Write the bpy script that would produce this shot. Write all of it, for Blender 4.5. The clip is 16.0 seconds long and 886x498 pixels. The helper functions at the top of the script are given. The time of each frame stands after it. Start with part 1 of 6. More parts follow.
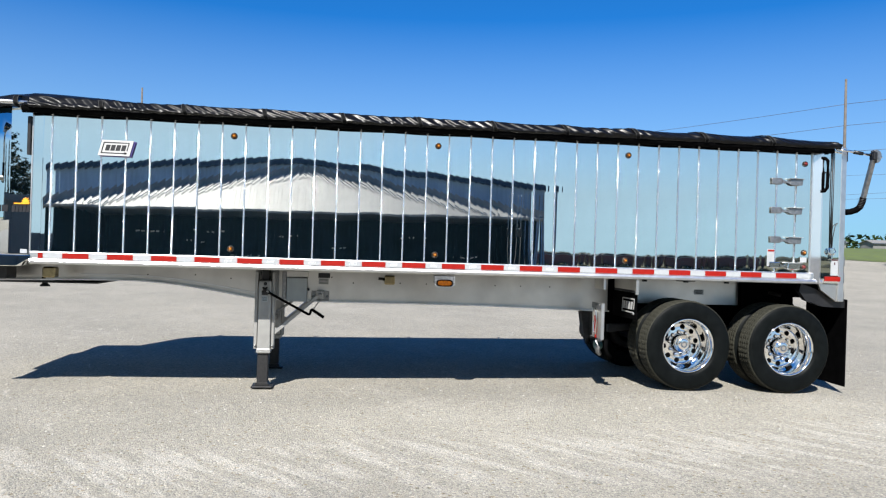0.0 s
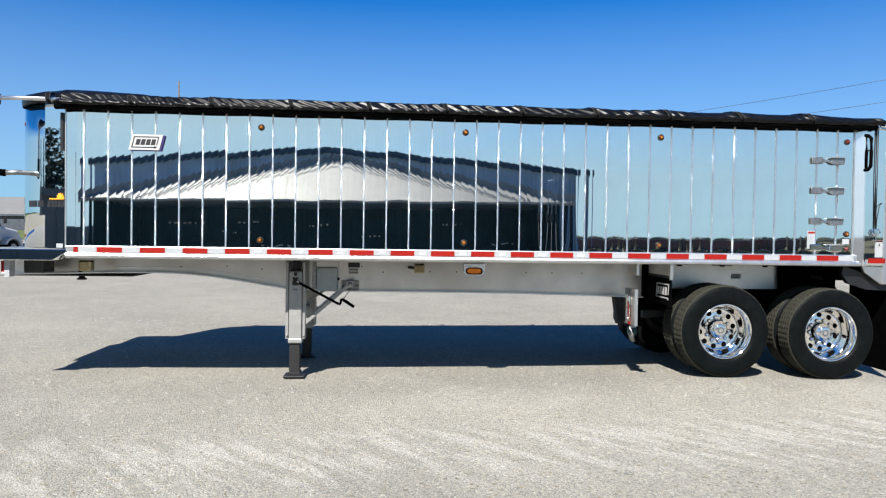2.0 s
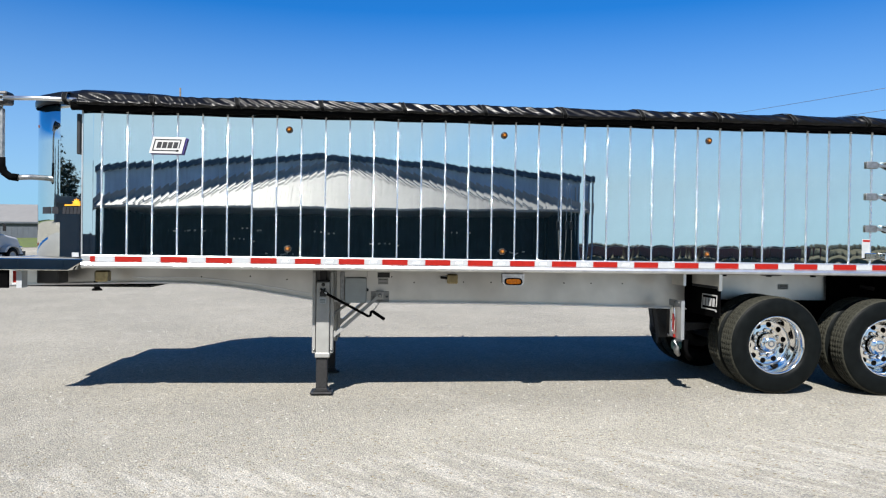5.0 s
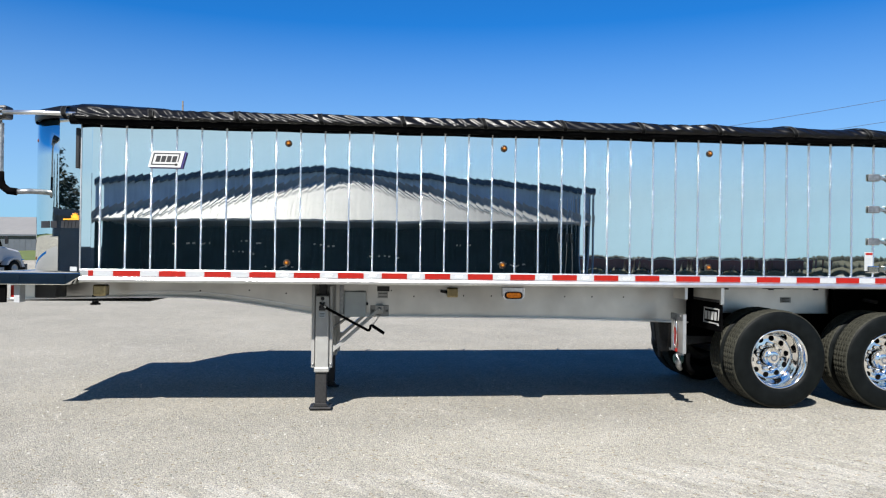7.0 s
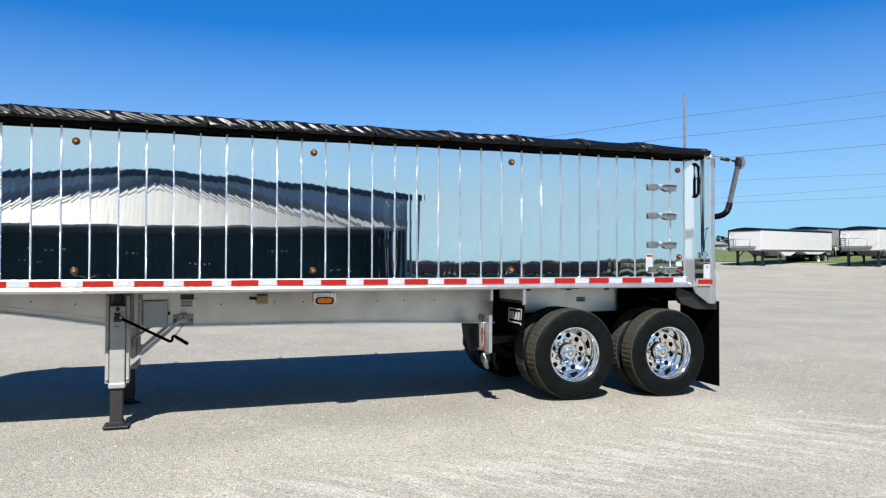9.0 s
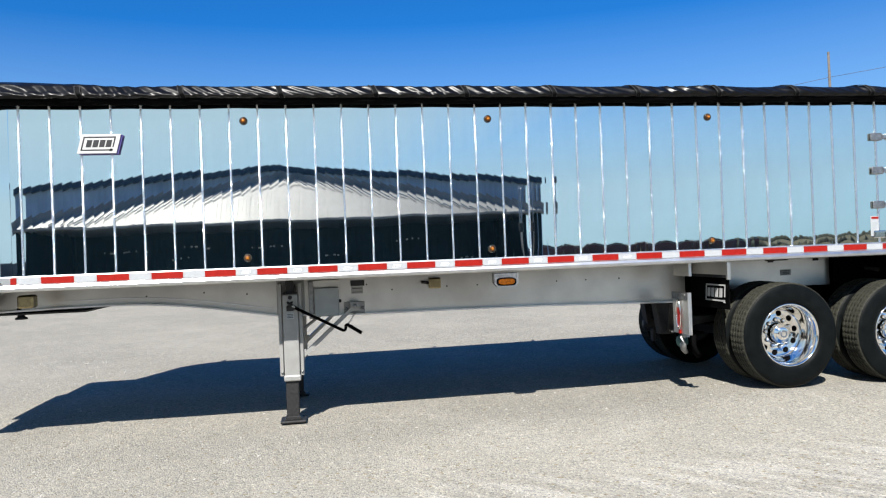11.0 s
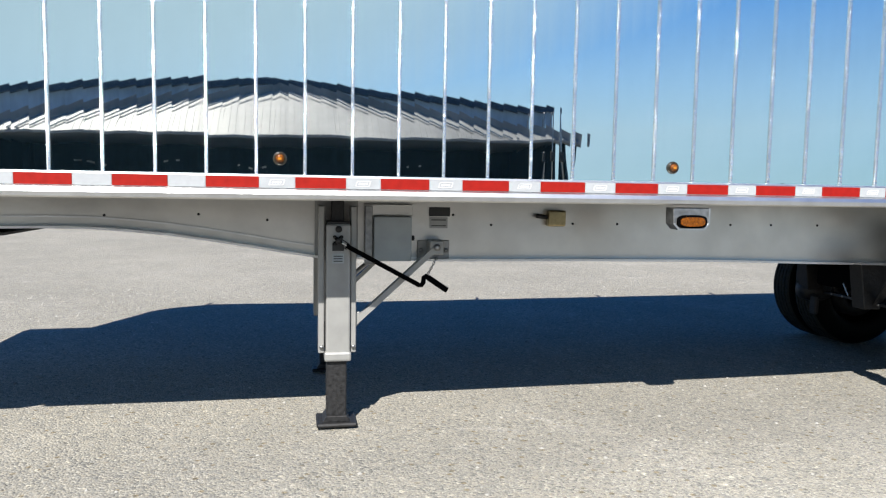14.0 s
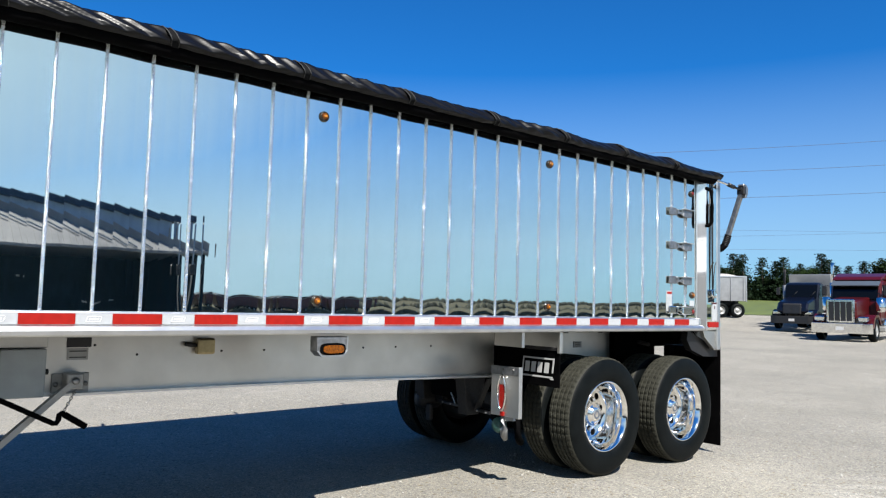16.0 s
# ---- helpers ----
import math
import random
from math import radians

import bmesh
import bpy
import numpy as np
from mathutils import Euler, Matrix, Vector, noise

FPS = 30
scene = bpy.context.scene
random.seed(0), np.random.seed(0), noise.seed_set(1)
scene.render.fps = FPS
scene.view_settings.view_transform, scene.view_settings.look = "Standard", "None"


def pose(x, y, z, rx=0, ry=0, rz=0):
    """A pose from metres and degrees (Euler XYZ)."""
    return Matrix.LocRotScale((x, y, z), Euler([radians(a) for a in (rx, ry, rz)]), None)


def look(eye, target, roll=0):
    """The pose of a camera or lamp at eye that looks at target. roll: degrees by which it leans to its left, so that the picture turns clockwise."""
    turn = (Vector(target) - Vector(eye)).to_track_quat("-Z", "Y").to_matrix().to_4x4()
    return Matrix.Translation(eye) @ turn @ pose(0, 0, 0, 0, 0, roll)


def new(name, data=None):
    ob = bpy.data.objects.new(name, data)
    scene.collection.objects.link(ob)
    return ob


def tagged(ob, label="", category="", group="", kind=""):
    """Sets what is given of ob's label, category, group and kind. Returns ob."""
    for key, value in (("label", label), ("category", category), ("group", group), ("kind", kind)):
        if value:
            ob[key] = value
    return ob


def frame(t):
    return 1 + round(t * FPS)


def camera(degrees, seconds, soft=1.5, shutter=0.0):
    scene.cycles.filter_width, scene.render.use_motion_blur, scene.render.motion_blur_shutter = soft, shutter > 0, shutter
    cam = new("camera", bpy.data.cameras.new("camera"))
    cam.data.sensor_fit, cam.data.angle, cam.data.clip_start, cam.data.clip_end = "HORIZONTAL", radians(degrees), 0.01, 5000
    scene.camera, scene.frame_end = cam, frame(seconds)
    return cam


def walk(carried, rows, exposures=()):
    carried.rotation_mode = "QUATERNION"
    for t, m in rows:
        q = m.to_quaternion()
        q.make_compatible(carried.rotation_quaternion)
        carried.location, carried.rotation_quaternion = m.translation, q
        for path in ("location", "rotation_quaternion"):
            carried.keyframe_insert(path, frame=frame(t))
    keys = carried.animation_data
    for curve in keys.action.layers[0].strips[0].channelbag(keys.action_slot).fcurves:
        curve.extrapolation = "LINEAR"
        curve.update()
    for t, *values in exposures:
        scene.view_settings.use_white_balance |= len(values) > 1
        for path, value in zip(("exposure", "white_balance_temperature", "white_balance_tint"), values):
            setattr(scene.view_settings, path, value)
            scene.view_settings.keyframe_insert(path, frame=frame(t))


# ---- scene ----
cam = camera(62.83, 16.0, soft=1.2)
PATH = [
    (0, (-0.835, -7.580, 1.566), (-0.5763, -5.5972, 1.5630), 1.33),
    (0.5, (-0.836, -7.597, 1.571), (-0.5558, -5.6170, 1.5641), 0.85),
    (1, (-0.903, -7.577, 1.584), (-0.5841, -5.6030, 1.5650), 0.64),
    (1.5, (-0.688, -7.584, 1.579), (-0.4341, -5.6002, 1.5479), -0.16),
    (2, (-0.750, -7.525, 1.581), (-0.5907, -5.5320, 1.5394), 0.37),
    (2.5, (-0.725, -7.440, 1.583), (-0.7381, -5.4409, 1.5422), 1.67),
    (3, (-0.863, -7.353, 1.604), (-1.0140, -5.3601, 1.5375), 1.35),
    (3.5, (-1.159, -7.268, 1.586), (-1.2286, -5.2696, 1.5845), -1.69),
    (4, (-1.267, -7.100, 1.588), (-1.1193, -5.1056, 1.5499), 0.75),
    (6.5, (-0.817, -7.078, 1.586), (-0.6462, -5.0848, 1.5982), 0.24),
    (7, (-1.084, -7.054, 1.604), (-0.9238, -5.0601, 1.6161), 0.30),
    (7.5, (-1.011, -7.057, 1.607), (-0.6375, -5.0925, 1.6242), 0.39),
    (8, (-0.967, -7.068, 1.602), (-0.3842, -5.1551, 1.6397), -0.15),
    (8.5, (-0.954, -7.065, 1.596), (-0.3257, -5.1664, 1.6407), 0.18),
    (9, (-0.930, -7.079, 1.594), (-0.3056, -5.1789, 1.6220), -0.27),
    (9.5, (-1.001, -7.008, 1.592), (-0.4305, -5.0919, 1.6269), -1.44),
    (10, (-1.111, -6.808, 1.544), (-0.8059, -4.8323, 1.6142), -2.01),
    (12.5, (-1.782, -5.029, 1.452), (-1.4271, -3.0637, 1.3409), -3.48),
    (13, (-1.860, -4.550, 1.413), (-1.5258, -2.5788, 1.3747), -3.06),
    (13.5, (-1.896, -4.091, 1.385), (-1.6053, -2.1145, 1.2868), -1.90),
    (14, (-1.937, -3.655, 1.374), (-1.5454, -1.7014, 1.2043), 0.52),
    (14.5, (-1.867, -3.407, 1.414), (-1.5655, -1.4363, 1.2591), 1.14),
    (15, (-2.138, -3.374, 1.474), (-1.5804, -1.4530, 1.4713), 0.81),
    (15.5, (-2.101, -3.668, 1.522), (-1.1519, -1.9113, 1.6324), 0.85),
    (16, (-2.186, -3.908, 1.522), (-0.9097, -2.3742, 1.6581), 1.21),
]
walk(cam, [(t, look(eye, target, roll)) for t, eye, target, roll in PATH],
     exposures=[(0, 1.11), (2.0, 1.08), (3.0, 1.0), (3.5, 0.9), (4.0, 1.06), (6.3, 1.13), (10.2, 1.15), (12.3, 1.04), (13.5, 1.13), (14.5, 1.09), (15.0, 1.13), (16, 1.13)])

# ---------------------------------------------------------------- light
SUN_WAY = Vector((0.34, 0.86, -1.0)).normalized()
world = bpy.data.worlds.new("sky")
scene.world = world
world.use_nodes = True
wn = world.node_tree.nodes
sky = wn.new("ShaderNodeTexSky")
sky.sky_type = "NISHITA"
sky.sun_disc = False
sky.sun_elevation = math.asin(-SUN_WAY.z)
sky.sun_rotation = math.atan2(-SUN_WAY.x, -SUN_WAY.y)
sky.air_density = 1.0
sky.dust_density = 0.25
sky.ozone_density = 2.0
sky.altitude = 250
tint = wn.new("ShaderNodeMix")
tint.data_type, tint.blend_type = "RGBA", "MULTIPLY"
tint.inputs[0].default_value = 1.0
tint.inputs[7].default_value = (0.13, 0.86, 1.68, 1)
world.node_tree.links.new(sky.outputs[0], tint.inputs[6])
world.node_tree.links.new(tint.outputs[2], wn["Background"].inputs[0])
wn["Background"].inputs[1].default_value = 0.039
# pale glare of the sky round the sun
place = wn.new("ShaderNodeTexCoord")
toward = wn.new("ShaderNodeVectorMath")
toward.operation = "DOT_PRODUCT"
toward.inputs[1].default_value = -SUN_WAY
near_sun = wn.new("ShaderNodeMapRange")
near_sun.interpolation_type = "SMOOTHSTEP"
near_sun.inputs["From Min"].default_value = -0.15
near_sun.inputs["From Max"].default_value = 0.8
near_sun.inputs["To Min"].default_value = 0.6
near_sun.inputs["To Max"].default_value = 1.0
glare = wn.new("ShaderNodeBackground")
glare.inputs[0].default_value = (0.222, 0.31, 0.38, 1)
blend = wn.new("ShaderNodeMixShader")
wl = world.node_tree.links
wl.new(place.outputs["Generated"], toward.inputs[0])
wl.new(toward.outputs["Value"], near_sun.inputs["Value"])
upward = wn.new("ShaderNodeSeparateXYZ")
haze = wn.new("ShaderNodeMapRange")
haze.inputs["From Min"].default_value = 0.08
haze.inputs["From Max"].default_value = 0.3
haze.inputs["To Min"].default_value = 1.0
haze.inputs["To Max"].default_value = 0.0
both = wn.new("ShaderNodeMath")
both.operation = "MULTIPLY"
wl.new(place.outputs["Generated"], upward.inputs[0])
wl.new(upward.outputs["Z"], haze.inputs["Value"])
wl.new(near_sun.outputs[0], both.inputs[0])
core = wn.new("ShaderNodeMapRange")
core.interpolation_type = "SMOOTHSTEP"
core.inputs["From Min"].default_value = 0.4
core.inputs["From Max"].default_value = 0.82
wl.new(toward.outputs["Value"], core.inputs["Value"])
wider = wn.new("ShaderNodeMath")
wider.operation = "MAXIMUM"
wl.new(haze.outputs[0], wider.inputs[0])
low = wn.new("ShaderNodeMapRange")
low.inputs["From Min"].default_value = 0.4
low.inputs["From Max"].default_value = 0.58
low.inputs["To Min"].default_value = 1.0
low.inputs["To Max"].default_value = 0.0
wl.new(upward.outputs["Z"], low.inputs["Value"])
dimmed = wn.new("ShaderNodeMath")
dimmed.operation = "MULTIPLY"
wl.new(core.outputs[0], dimmed.inputs[0])
wl.new(low.outputs[0], dimmed.inputs[1])
wl.new(dimmed.outputs[0], wider.inputs[1])
wl.new(wider.outputs[0], both.inputs[1])
wl.new(both.outputs[0], blend.inputs[0])
wl.new(wn["Background"].outputs[0], blend.inputs[1])
wl.new(glare.outputs[0], blend.inputs[2])
wl.new(blend.outputs[0], wn["World Output"].inputs[0])
sun_light = bpy.data.lights.new("sun", "SUN")
sun_light.energy = 5.0
sun_light.angle = radians(0.5)
sun_light.color = (1.0, 0.96, 0.9)
new("sun", sun_light).matrix_world = look(-SUN_WAY * 40, (0, 0, 0))


# ---------------------------------------------------------------- materials
def mat(name, color, rough=0.5, metal=0.0, vary=0.15, scale=8.0, bump=0.0, bump_scale=60.0, spec=0.5, coat=0.0, obj=0.0):
    m = bpy.data.materials.new(name)
    m.use_nodes = True
    nt = m.node_tree
    b = nt.nodes["Principled BSDF"]
    b.inputs["Roughness"].default_value = rough
    b.inputs["Metallic"].default_value = metal
    b.inputs["Specular IOR Level"].default_value = spec
    b.inputs["Coat Weight"].default_value = coat
    c = tuple(color[:3]) + (1,)
    b.inputs["Base Color"].default_value = c
    tex = nt.nodes.new("ShaderNodeTexCoord")
    if vary:
        big = nt.nodes.new("ShaderNodeTexNoise")
        big.inputs["Scale"].default_value = scale
        big.inputs["Detail"].default_value = 6
        nt.links.new(tex.outputs["Object"], big.inputs["Vector"])
        ramp = nt.nodes.new("ShaderNodeValToRGB")
        lo, hi = 1 - vary, 1 + vary
        ramp.color_ramp.elements[0].color = tuple(min(1, x * lo) for x in c[:3]) + (1,)
        ramp.color_ramp.elements[1].color = tuple(min(1, x * hi) for x in c[:3]) + (1,)
        ramp.color_ramp.elements[0].position = 0.3
        ramp.color_ramp.elements[1].position = 0.7
        nt.links.new(big.outputs[0], ramp.inputs[0])
        last = ramp.outputs[0]
        if obj:
            info = nt.nodes.new("ShaderNodeObjectInfo")
            hsv = nt.nodes.new("ShaderNodeHueSaturation")
            rng = nt.nodes.new("ShaderNodeMapRange")
            rng.inputs["To Min"].default_value = 1 - obj
            rng.inputs["To Max"].default_value = 1 + obj
            nt.links.new(info.outputs["Random"], rng.inputs[0])
            nt.links.new(rng.outputs[0], hsv.inputs["Value"])
            nt.links.new(last, hsv.inputs["Color"])
            last = hsv.outputs[0]
        nt.links.new(last, b.inputs["Base Color"])
        rr = nt.nodes.new("ShaderNodeMapRange")
        rr.inputs["To Min"].default_value = max(0.01, rough * (1 - vary))
        rr.inputs["To Max"].default_value = min(1, rough * (1 + vary))
        nt.links.new(big.outputs[0], rr.inputs[0])
        nt.links.new(rr.outputs[0], b.inputs["Roughness"])
    if bump:
        fine = nt.nodes.new("ShaderNodeTexNoise")
        fine.inputs["Scale"].default_value = bump_scale
        fine.inputs["Detail"].default_value = 5
        nt.links.new(tex.outputs["Object"], fine.inputs["Vector"])
        bp = nt.nodes.new("ShaderNodeBump")
        bp.inputs["Strength"].default_value = bump
        bp.inputs["Distance"].default_value = 0.01
        nt.links.new(fine.outputs[0], bp.inputs["Height"])
        nt.links.new(bp.outputs[0], b.inputs["Normal"])
    return m


def ground_material():
    m = bpy.data.materials.new("worn gravel paving")
    m.use_nodes = True
    nt = m.node_tree
    b = nt.nodes["Principled BSDF"]
    b.inputs["Roughness"].default_value = 0.95
    b.inputs["Specular IOR Level"].default_value = 0.2
    tex = nt.nodes.new("ShaderNodeTexCoord")

    def noise_tex(scale, detail, stretch=(1, 1, 1), turn=0.0, rough=0.6):
        turned = nt.nodes.new("ShaderNodeMapping")
        turned.inputs["Rotation"].default_value = (0, 0, radians(turn))
        nt.links.new(tex.outputs["Object"], turned.inputs["Vector"])
        mp = nt.nodes.new("ShaderNodeMapping")
        mp.inputs["Scale"].default_value = stretch
        nt.links.new(turned.outputs[0], mp.inputs["Vector"])
        n = nt.nodes.new("ShaderNodeTexNoise")
        n.inputs["Scale"].default_value = scale
        n.inputs["Detail"].default_value = detail
        n.inputs["Roughness"].default_value = rough
        nt.links.new(mp.outputs[0], n.inputs["Vector"])
        return n.outputs[0]

    def ramp(src, stops):
        r = nt.nodes.new("ShaderNodeValToRGB")
        e = r.color_ramp.elements
        e[0].position, e[0].color = stops[0][0], stops[0][1]
        e[1].position, e[1].color = stops[1][0], stops[1][1]
        for p, c in stops[2:]:
            e.new(p).color = c
        nt.links.new(src, r.inputs[0])
        return r.outputs[0]

    def mix(kind, fac, a, c):
        x = nt.nodes.new("ShaderNodeMix")
        x.data_type, x.blend_type = "RGBA", kind
        x.clamp_factor = True
        if isinstance(fac, float):
            x.inputs[0].default_value = fac
        else:
            nt.links.new(fac, x.inputs[0])
        nt.links.new(a, x.inputs[6])
        nt.links.new(c, x.inputs[7])
        return x.outputs[2]

    base = ramp(noise_tex(0.35, 6), [(0.3, (0.206, 0.2, 0.178, 1)), (0.7, (0.27, 0.261, 0.23, 1))])
    # pale scrubbed streaks left by turning wheels
    streak = ramp(noise_tex(1.1, 7, (0.22, 1.4, 1), 62, 0.7), [(0.5, (0, 0, 0, 1)), (0.6, (1, 1, 1, 1))])
    patches = ramp(noise_tex(1.3, 8, (1.0, 0.5, 1), 20, 0.75), [(0.5, (0, 0, 0, 1)), (0.75, (0.5, 0.5, 0.5, 1))])
    # scrub marks in a band where wheels turn beside the trailer
    scrub = ramp(noise_tex(6.5, 4, (0.18, 1.0, 1), 52, 0.6), [(0.46, (0, 0, 0, 1)), (0.58, (1, 1, 1, 1))])
    where = nt.nodes.new("ShaderNodeSeparateXYZ")
    nt.links.new(tex.outputs["Object"], where.inputs[0])
    across = nt.nodes.new("ShaderNodeMath")
    across.operation = "MULTIPLY_ADD"
    nt.links.new(where.outputs["X"], across.inputs[0])
    across.inputs[1].default_value = -0.09
    nt.links.new(where.outputs["Y"], across.inputs[2])
    wander = nt.nodes.new("ShaderNodeMath")
    wander.operation = "MULTIPLY_ADD"
    nt.links.new(noise_tex(0.5, 4), wander.inputs[0])
    wander.inputs[1].default_value = 1.6
    nt.links.new(across.outputs[0], wander.inputs[2])
    band = nt.nodes.new("ShaderNodeMapRange")
    band.interpolation_type = "SMOOTHSTEP"
    off = nt.nodes.new("ShaderNodeMath")
    off.operation = "ADD"
    nt.links.new(wander.outputs[0], off.inputs[0])
    off.inputs[1].default_value = 1.5
    size = nt.nodes.new("ShaderNodeMath")
    size.operation = "ABSOLUTE"
    nt.links.new(off.outputs[0], size.inputs[0])
    nt.links.new(size.outputs[0], band.inputs["Value"])
    band.inputs["From Min"].default_value = 0.3
    band.inputs["From Max"].default_value = 1.0
    band.inputs["To Min"].default_value = 1.0
    band.inputs["To Max"].default_value = 0.0
    rub = nt.nodes.new("ShaderNodeMath")
    rub.operation = "MULTIPLY"
    nt.links.new(scrub, rub.inputs[0])
    nt.links.new(band.outputs[0], rub.inputs[1])
    joined = nt.nodes.new("ShaderNodeMath")
    joined.operation = "MAXIMUM"
    nt.links.new(rub.outputs[0], joined.inputs[0])
    nt.links.new(patches, joined.inputs[1])
    # thin curved scratches
    line = ramp(noise_tex(0.42, 2, (1, 1.6, 1), 15, 0.4), [(0.485, (0, 0, 0, 1)), (0.493, (1, 1, 1, 1)), (0.501, (0, 0, 0, 1))])
    broken = ramp(noise_tex(1.1, 5, (1, 1, 1), 0, 0.7), [(0.5, (0, 0, 0, 1)), (0.62, (1, 1, 1, 1))])
    scratch = nt.nodes.new("ShaderNodeMath")
    scratch.operation = "MULTIPLY"
    nt.links.new(line, scratch.inputs[0])
    nt.links.new(broken, scratch.inputs[1])
    worn = nt.nodes.new("ShaderNodeMath")
    worn.operation = "MAXIMUM"
    nt.links.new(joined.outputs[0], worn.inputs[0])
    nt.links.new(scratch.outputs[0], worn.inputs[1])
    streak2 = worn.outputs[0]
    pale = nt.nodes.new("ShaderNodeRGB")
    pale.outputs[0].default_value = (0.41, 0.402, 0.374, 1)
    f1 = nt.nodes.new("ShaderNodeMath")
    f1.operation = "MULTIPLY_ADD"
    nt.links.new(streak, f1.inputs[0])
    f1.inputs[1].default_value = 0.06
    f2 = nt.nodes.new("ShaderNodeMath")
    f2.operation = "MULTIPLY"
    nt.links.new(streak2, f2.inputs[0])
    f2.inputs[1].default_value = 0.42
    nt.links.new(f2.outputs[0], f1.inputs[2])
    col = mix("MIX", f1.outputs[0], base, pale.outputs[0])
    vor = nt.nodes.new("ShaderNodeTexVoronoi")
    vor.inputs["Scale"].default_value = 80
    vor.inputs["Randomness"].default_value = 1
    nt.links.new(tex.outputs["Object"], vor.inputs["Vector"])
    sep = nt.nodes.new("ShaderNodeSeparateColor")
    nt.links.new(vor.outputs["Color"], sep.inputs[0])
    stone = ramp(sep.outputs[0], [(0.0, (0.55, 0.55, 0.57, 1)), (0.3, (0.92, 0.92, 0.92, 1)), (0.8, (1.05, 1.0, 0.93, 1)), (1.0, (1.35, 1.33, 1.28, 1))])
    col = mix("MULTIPLY", 1.0, col, stone)
    pebble = nt.nodes.new("ShaderNodeTexVoronoi")
    pebble.inputs["Scale"].default_value = 26
    nt.links.new(tex.outputs["Object"], pebble.inputs["Vector"])
    sep2 = nt.nodes.new("ShaderNodeSeparateColor")
    nt.links.new(pebble.outputs["Color"], sep2.inputs[0])
    odd = ramp(sep2.outputs[1], [(0.0, (0.66, 0.58, 0.46, 1)), (0.09, (0.78, 0.7, 0.58, 1)), (0.13, (1, 1, 1, 1)), (0.92, (1, 1, 1, 1)), (0.95, (1.4, 1.38, 1.33, 1))])
    core_of = ramp(pebble.outputs["Distance"], [(0.25, (1, 1, 1, 1)), (0.45, (0, 0, 0, 1))])
    plain = nt.nodes.new("ShaderNodeRGB")
    plain.outputs[0].default_value = (1, 1, 1, 1)
    col = mix("MULTIPLY", 1.0, col, mix("MIX", core_of, plain.outputs[0], odd))
    grit = ramp(noise_tex(160, 3), [(0.3, (0.7, 0.7, 0.7, 1)), (0.7, (1.26, 1.26, 1.26, 1))])
    col = mix("MULTIPLY", 1.0, col, grit)
    nt.links.new(col, b.inputs["Base Color"])
    bp = nt.nodes.new("ShaderNodeBump")
    bp.inputs["Strength"].default_value = 0.6
    bp.inputs["Distance"].default_value = 0.012
    nt.links.new(vor.outputs["Distance"], bp.inputs["Height"])
    bp.invert = True
    nt.links.new(bp.outputs[0], b.inputs["Normal"])
    return m


M_GROUND = ground_material()
M_STONE = mat("limestone chips", (0.33, 0.32, 0.28), 0.85, vary=0.1, scale=30, bump=0.2, bump_scale=200, spec=0.2)
stone_nodes = M_STONE.node_tree
island = stone_nodes.nodes.new("ShaderNodeNewGeometry")
shade = stone_nodes.nodes.new("ShaderNodeValToRGB")
shade.color_ramp.elements[0].color = (0.15, 0.14, 0.12, 1)
shade.color_ramp.elements[1].color = (0.33, 0.322, 0.295, 1)
shade.color_ramp.elements.new(0.4).color = (0.24, 0.232, 0.21, 1)
stone_nodes.links.new(island.outputs["Random Per Island"], shade.inputs[0])
stone_nodes.links.new(shade.outputs[0], stone_nodes.nodes["Principled BSDF"].inputs["Base Color"])
M_GRASS = mat("mown grass", (0.074, 0.096, 0.017), 0.9, vary=0.45, scale=0.8, bump=0.5, bump_scale=12)
M_MIRROR = mat("polished aluminium", (0.865, 0.89, 0.845), 0.016, 1.0, vary=0.05, scale=2.0)


def hazed(material, color, rough, share):
    """Polishing haze over a clear reflection."""
    tree_of = material.node_tree
    hazy = tree_of.nodes.new("ShaderNodeBsdfPrincipled")
    hazy.inputs["Base Color"].default_value = (*color, 1)
    hazy.inputs["Metallic"].default_value = 1.0
    hazy.inputs["Roughness"].default_value = rough
    veil = tree_of.nodes.new("ShaderNodeMixShader")
    veil.inputs[0].default_value = share
    tree_of.links.new(tree_of.nodes["Principled BSDF"].outputs[0], veil.inputs[1])
    tree_of.links.new(hazy.outputs[0], veil.inputs[2])
    tree_of.links.new(veil.outputs[0], tree_of.nodes["Material Output"].inputs[0])


hazed(M_MIRROR, (0.3, 0.7, 1.0), 0.5, 0.007)
M_POST = mat("polished post with brushed haze", (0.88, 0.89, 0.88), 0.03, 1.0, vary=0.06, scale=8)
hazed(M_POST, (0.92, 0.92, 0.92), 0.45, 0.3)
M_MIRROR_DULL = mat("polished aluminium sheet", (0.78, 0.8, 0.82), 0.1, 1.0, vary=0.12, scale=6.0)
M_RIB = mat("rippled aluminium rib", (0.9, 0.925, 0.92), 0.1, 1.0, vary=0.1, scale=60)
rib_nodes = M_RIB.node_tree
ripple = rib_nodes.nodes.new("ShaderNodeTexWave")
ripple.bands_direction = "Z"
ripple.inputs["Scale"].default_value = 42
ripple.inputs["Distortion"].default_value = 5.0
ripple.inputs["Detail"].default_value = 3
ripple.inputs["Detail Scale"].default_value = 3
rib_bump = rib_nodes.nodes.new("ShaderNodeBump")
rib_bump.inputs["Strength"].default_value = 0.9
rib_bump.inputs["Distance"].default_value = 0.001
rib_nodes.links.new(rib_nodes.nodes["Texture Coordinate"].outputs["Object"], ripple.inputs["Vector"])
rib_nodes.links.new(ripple.outputs["Fac"], rib_bump.inputs["Height"])
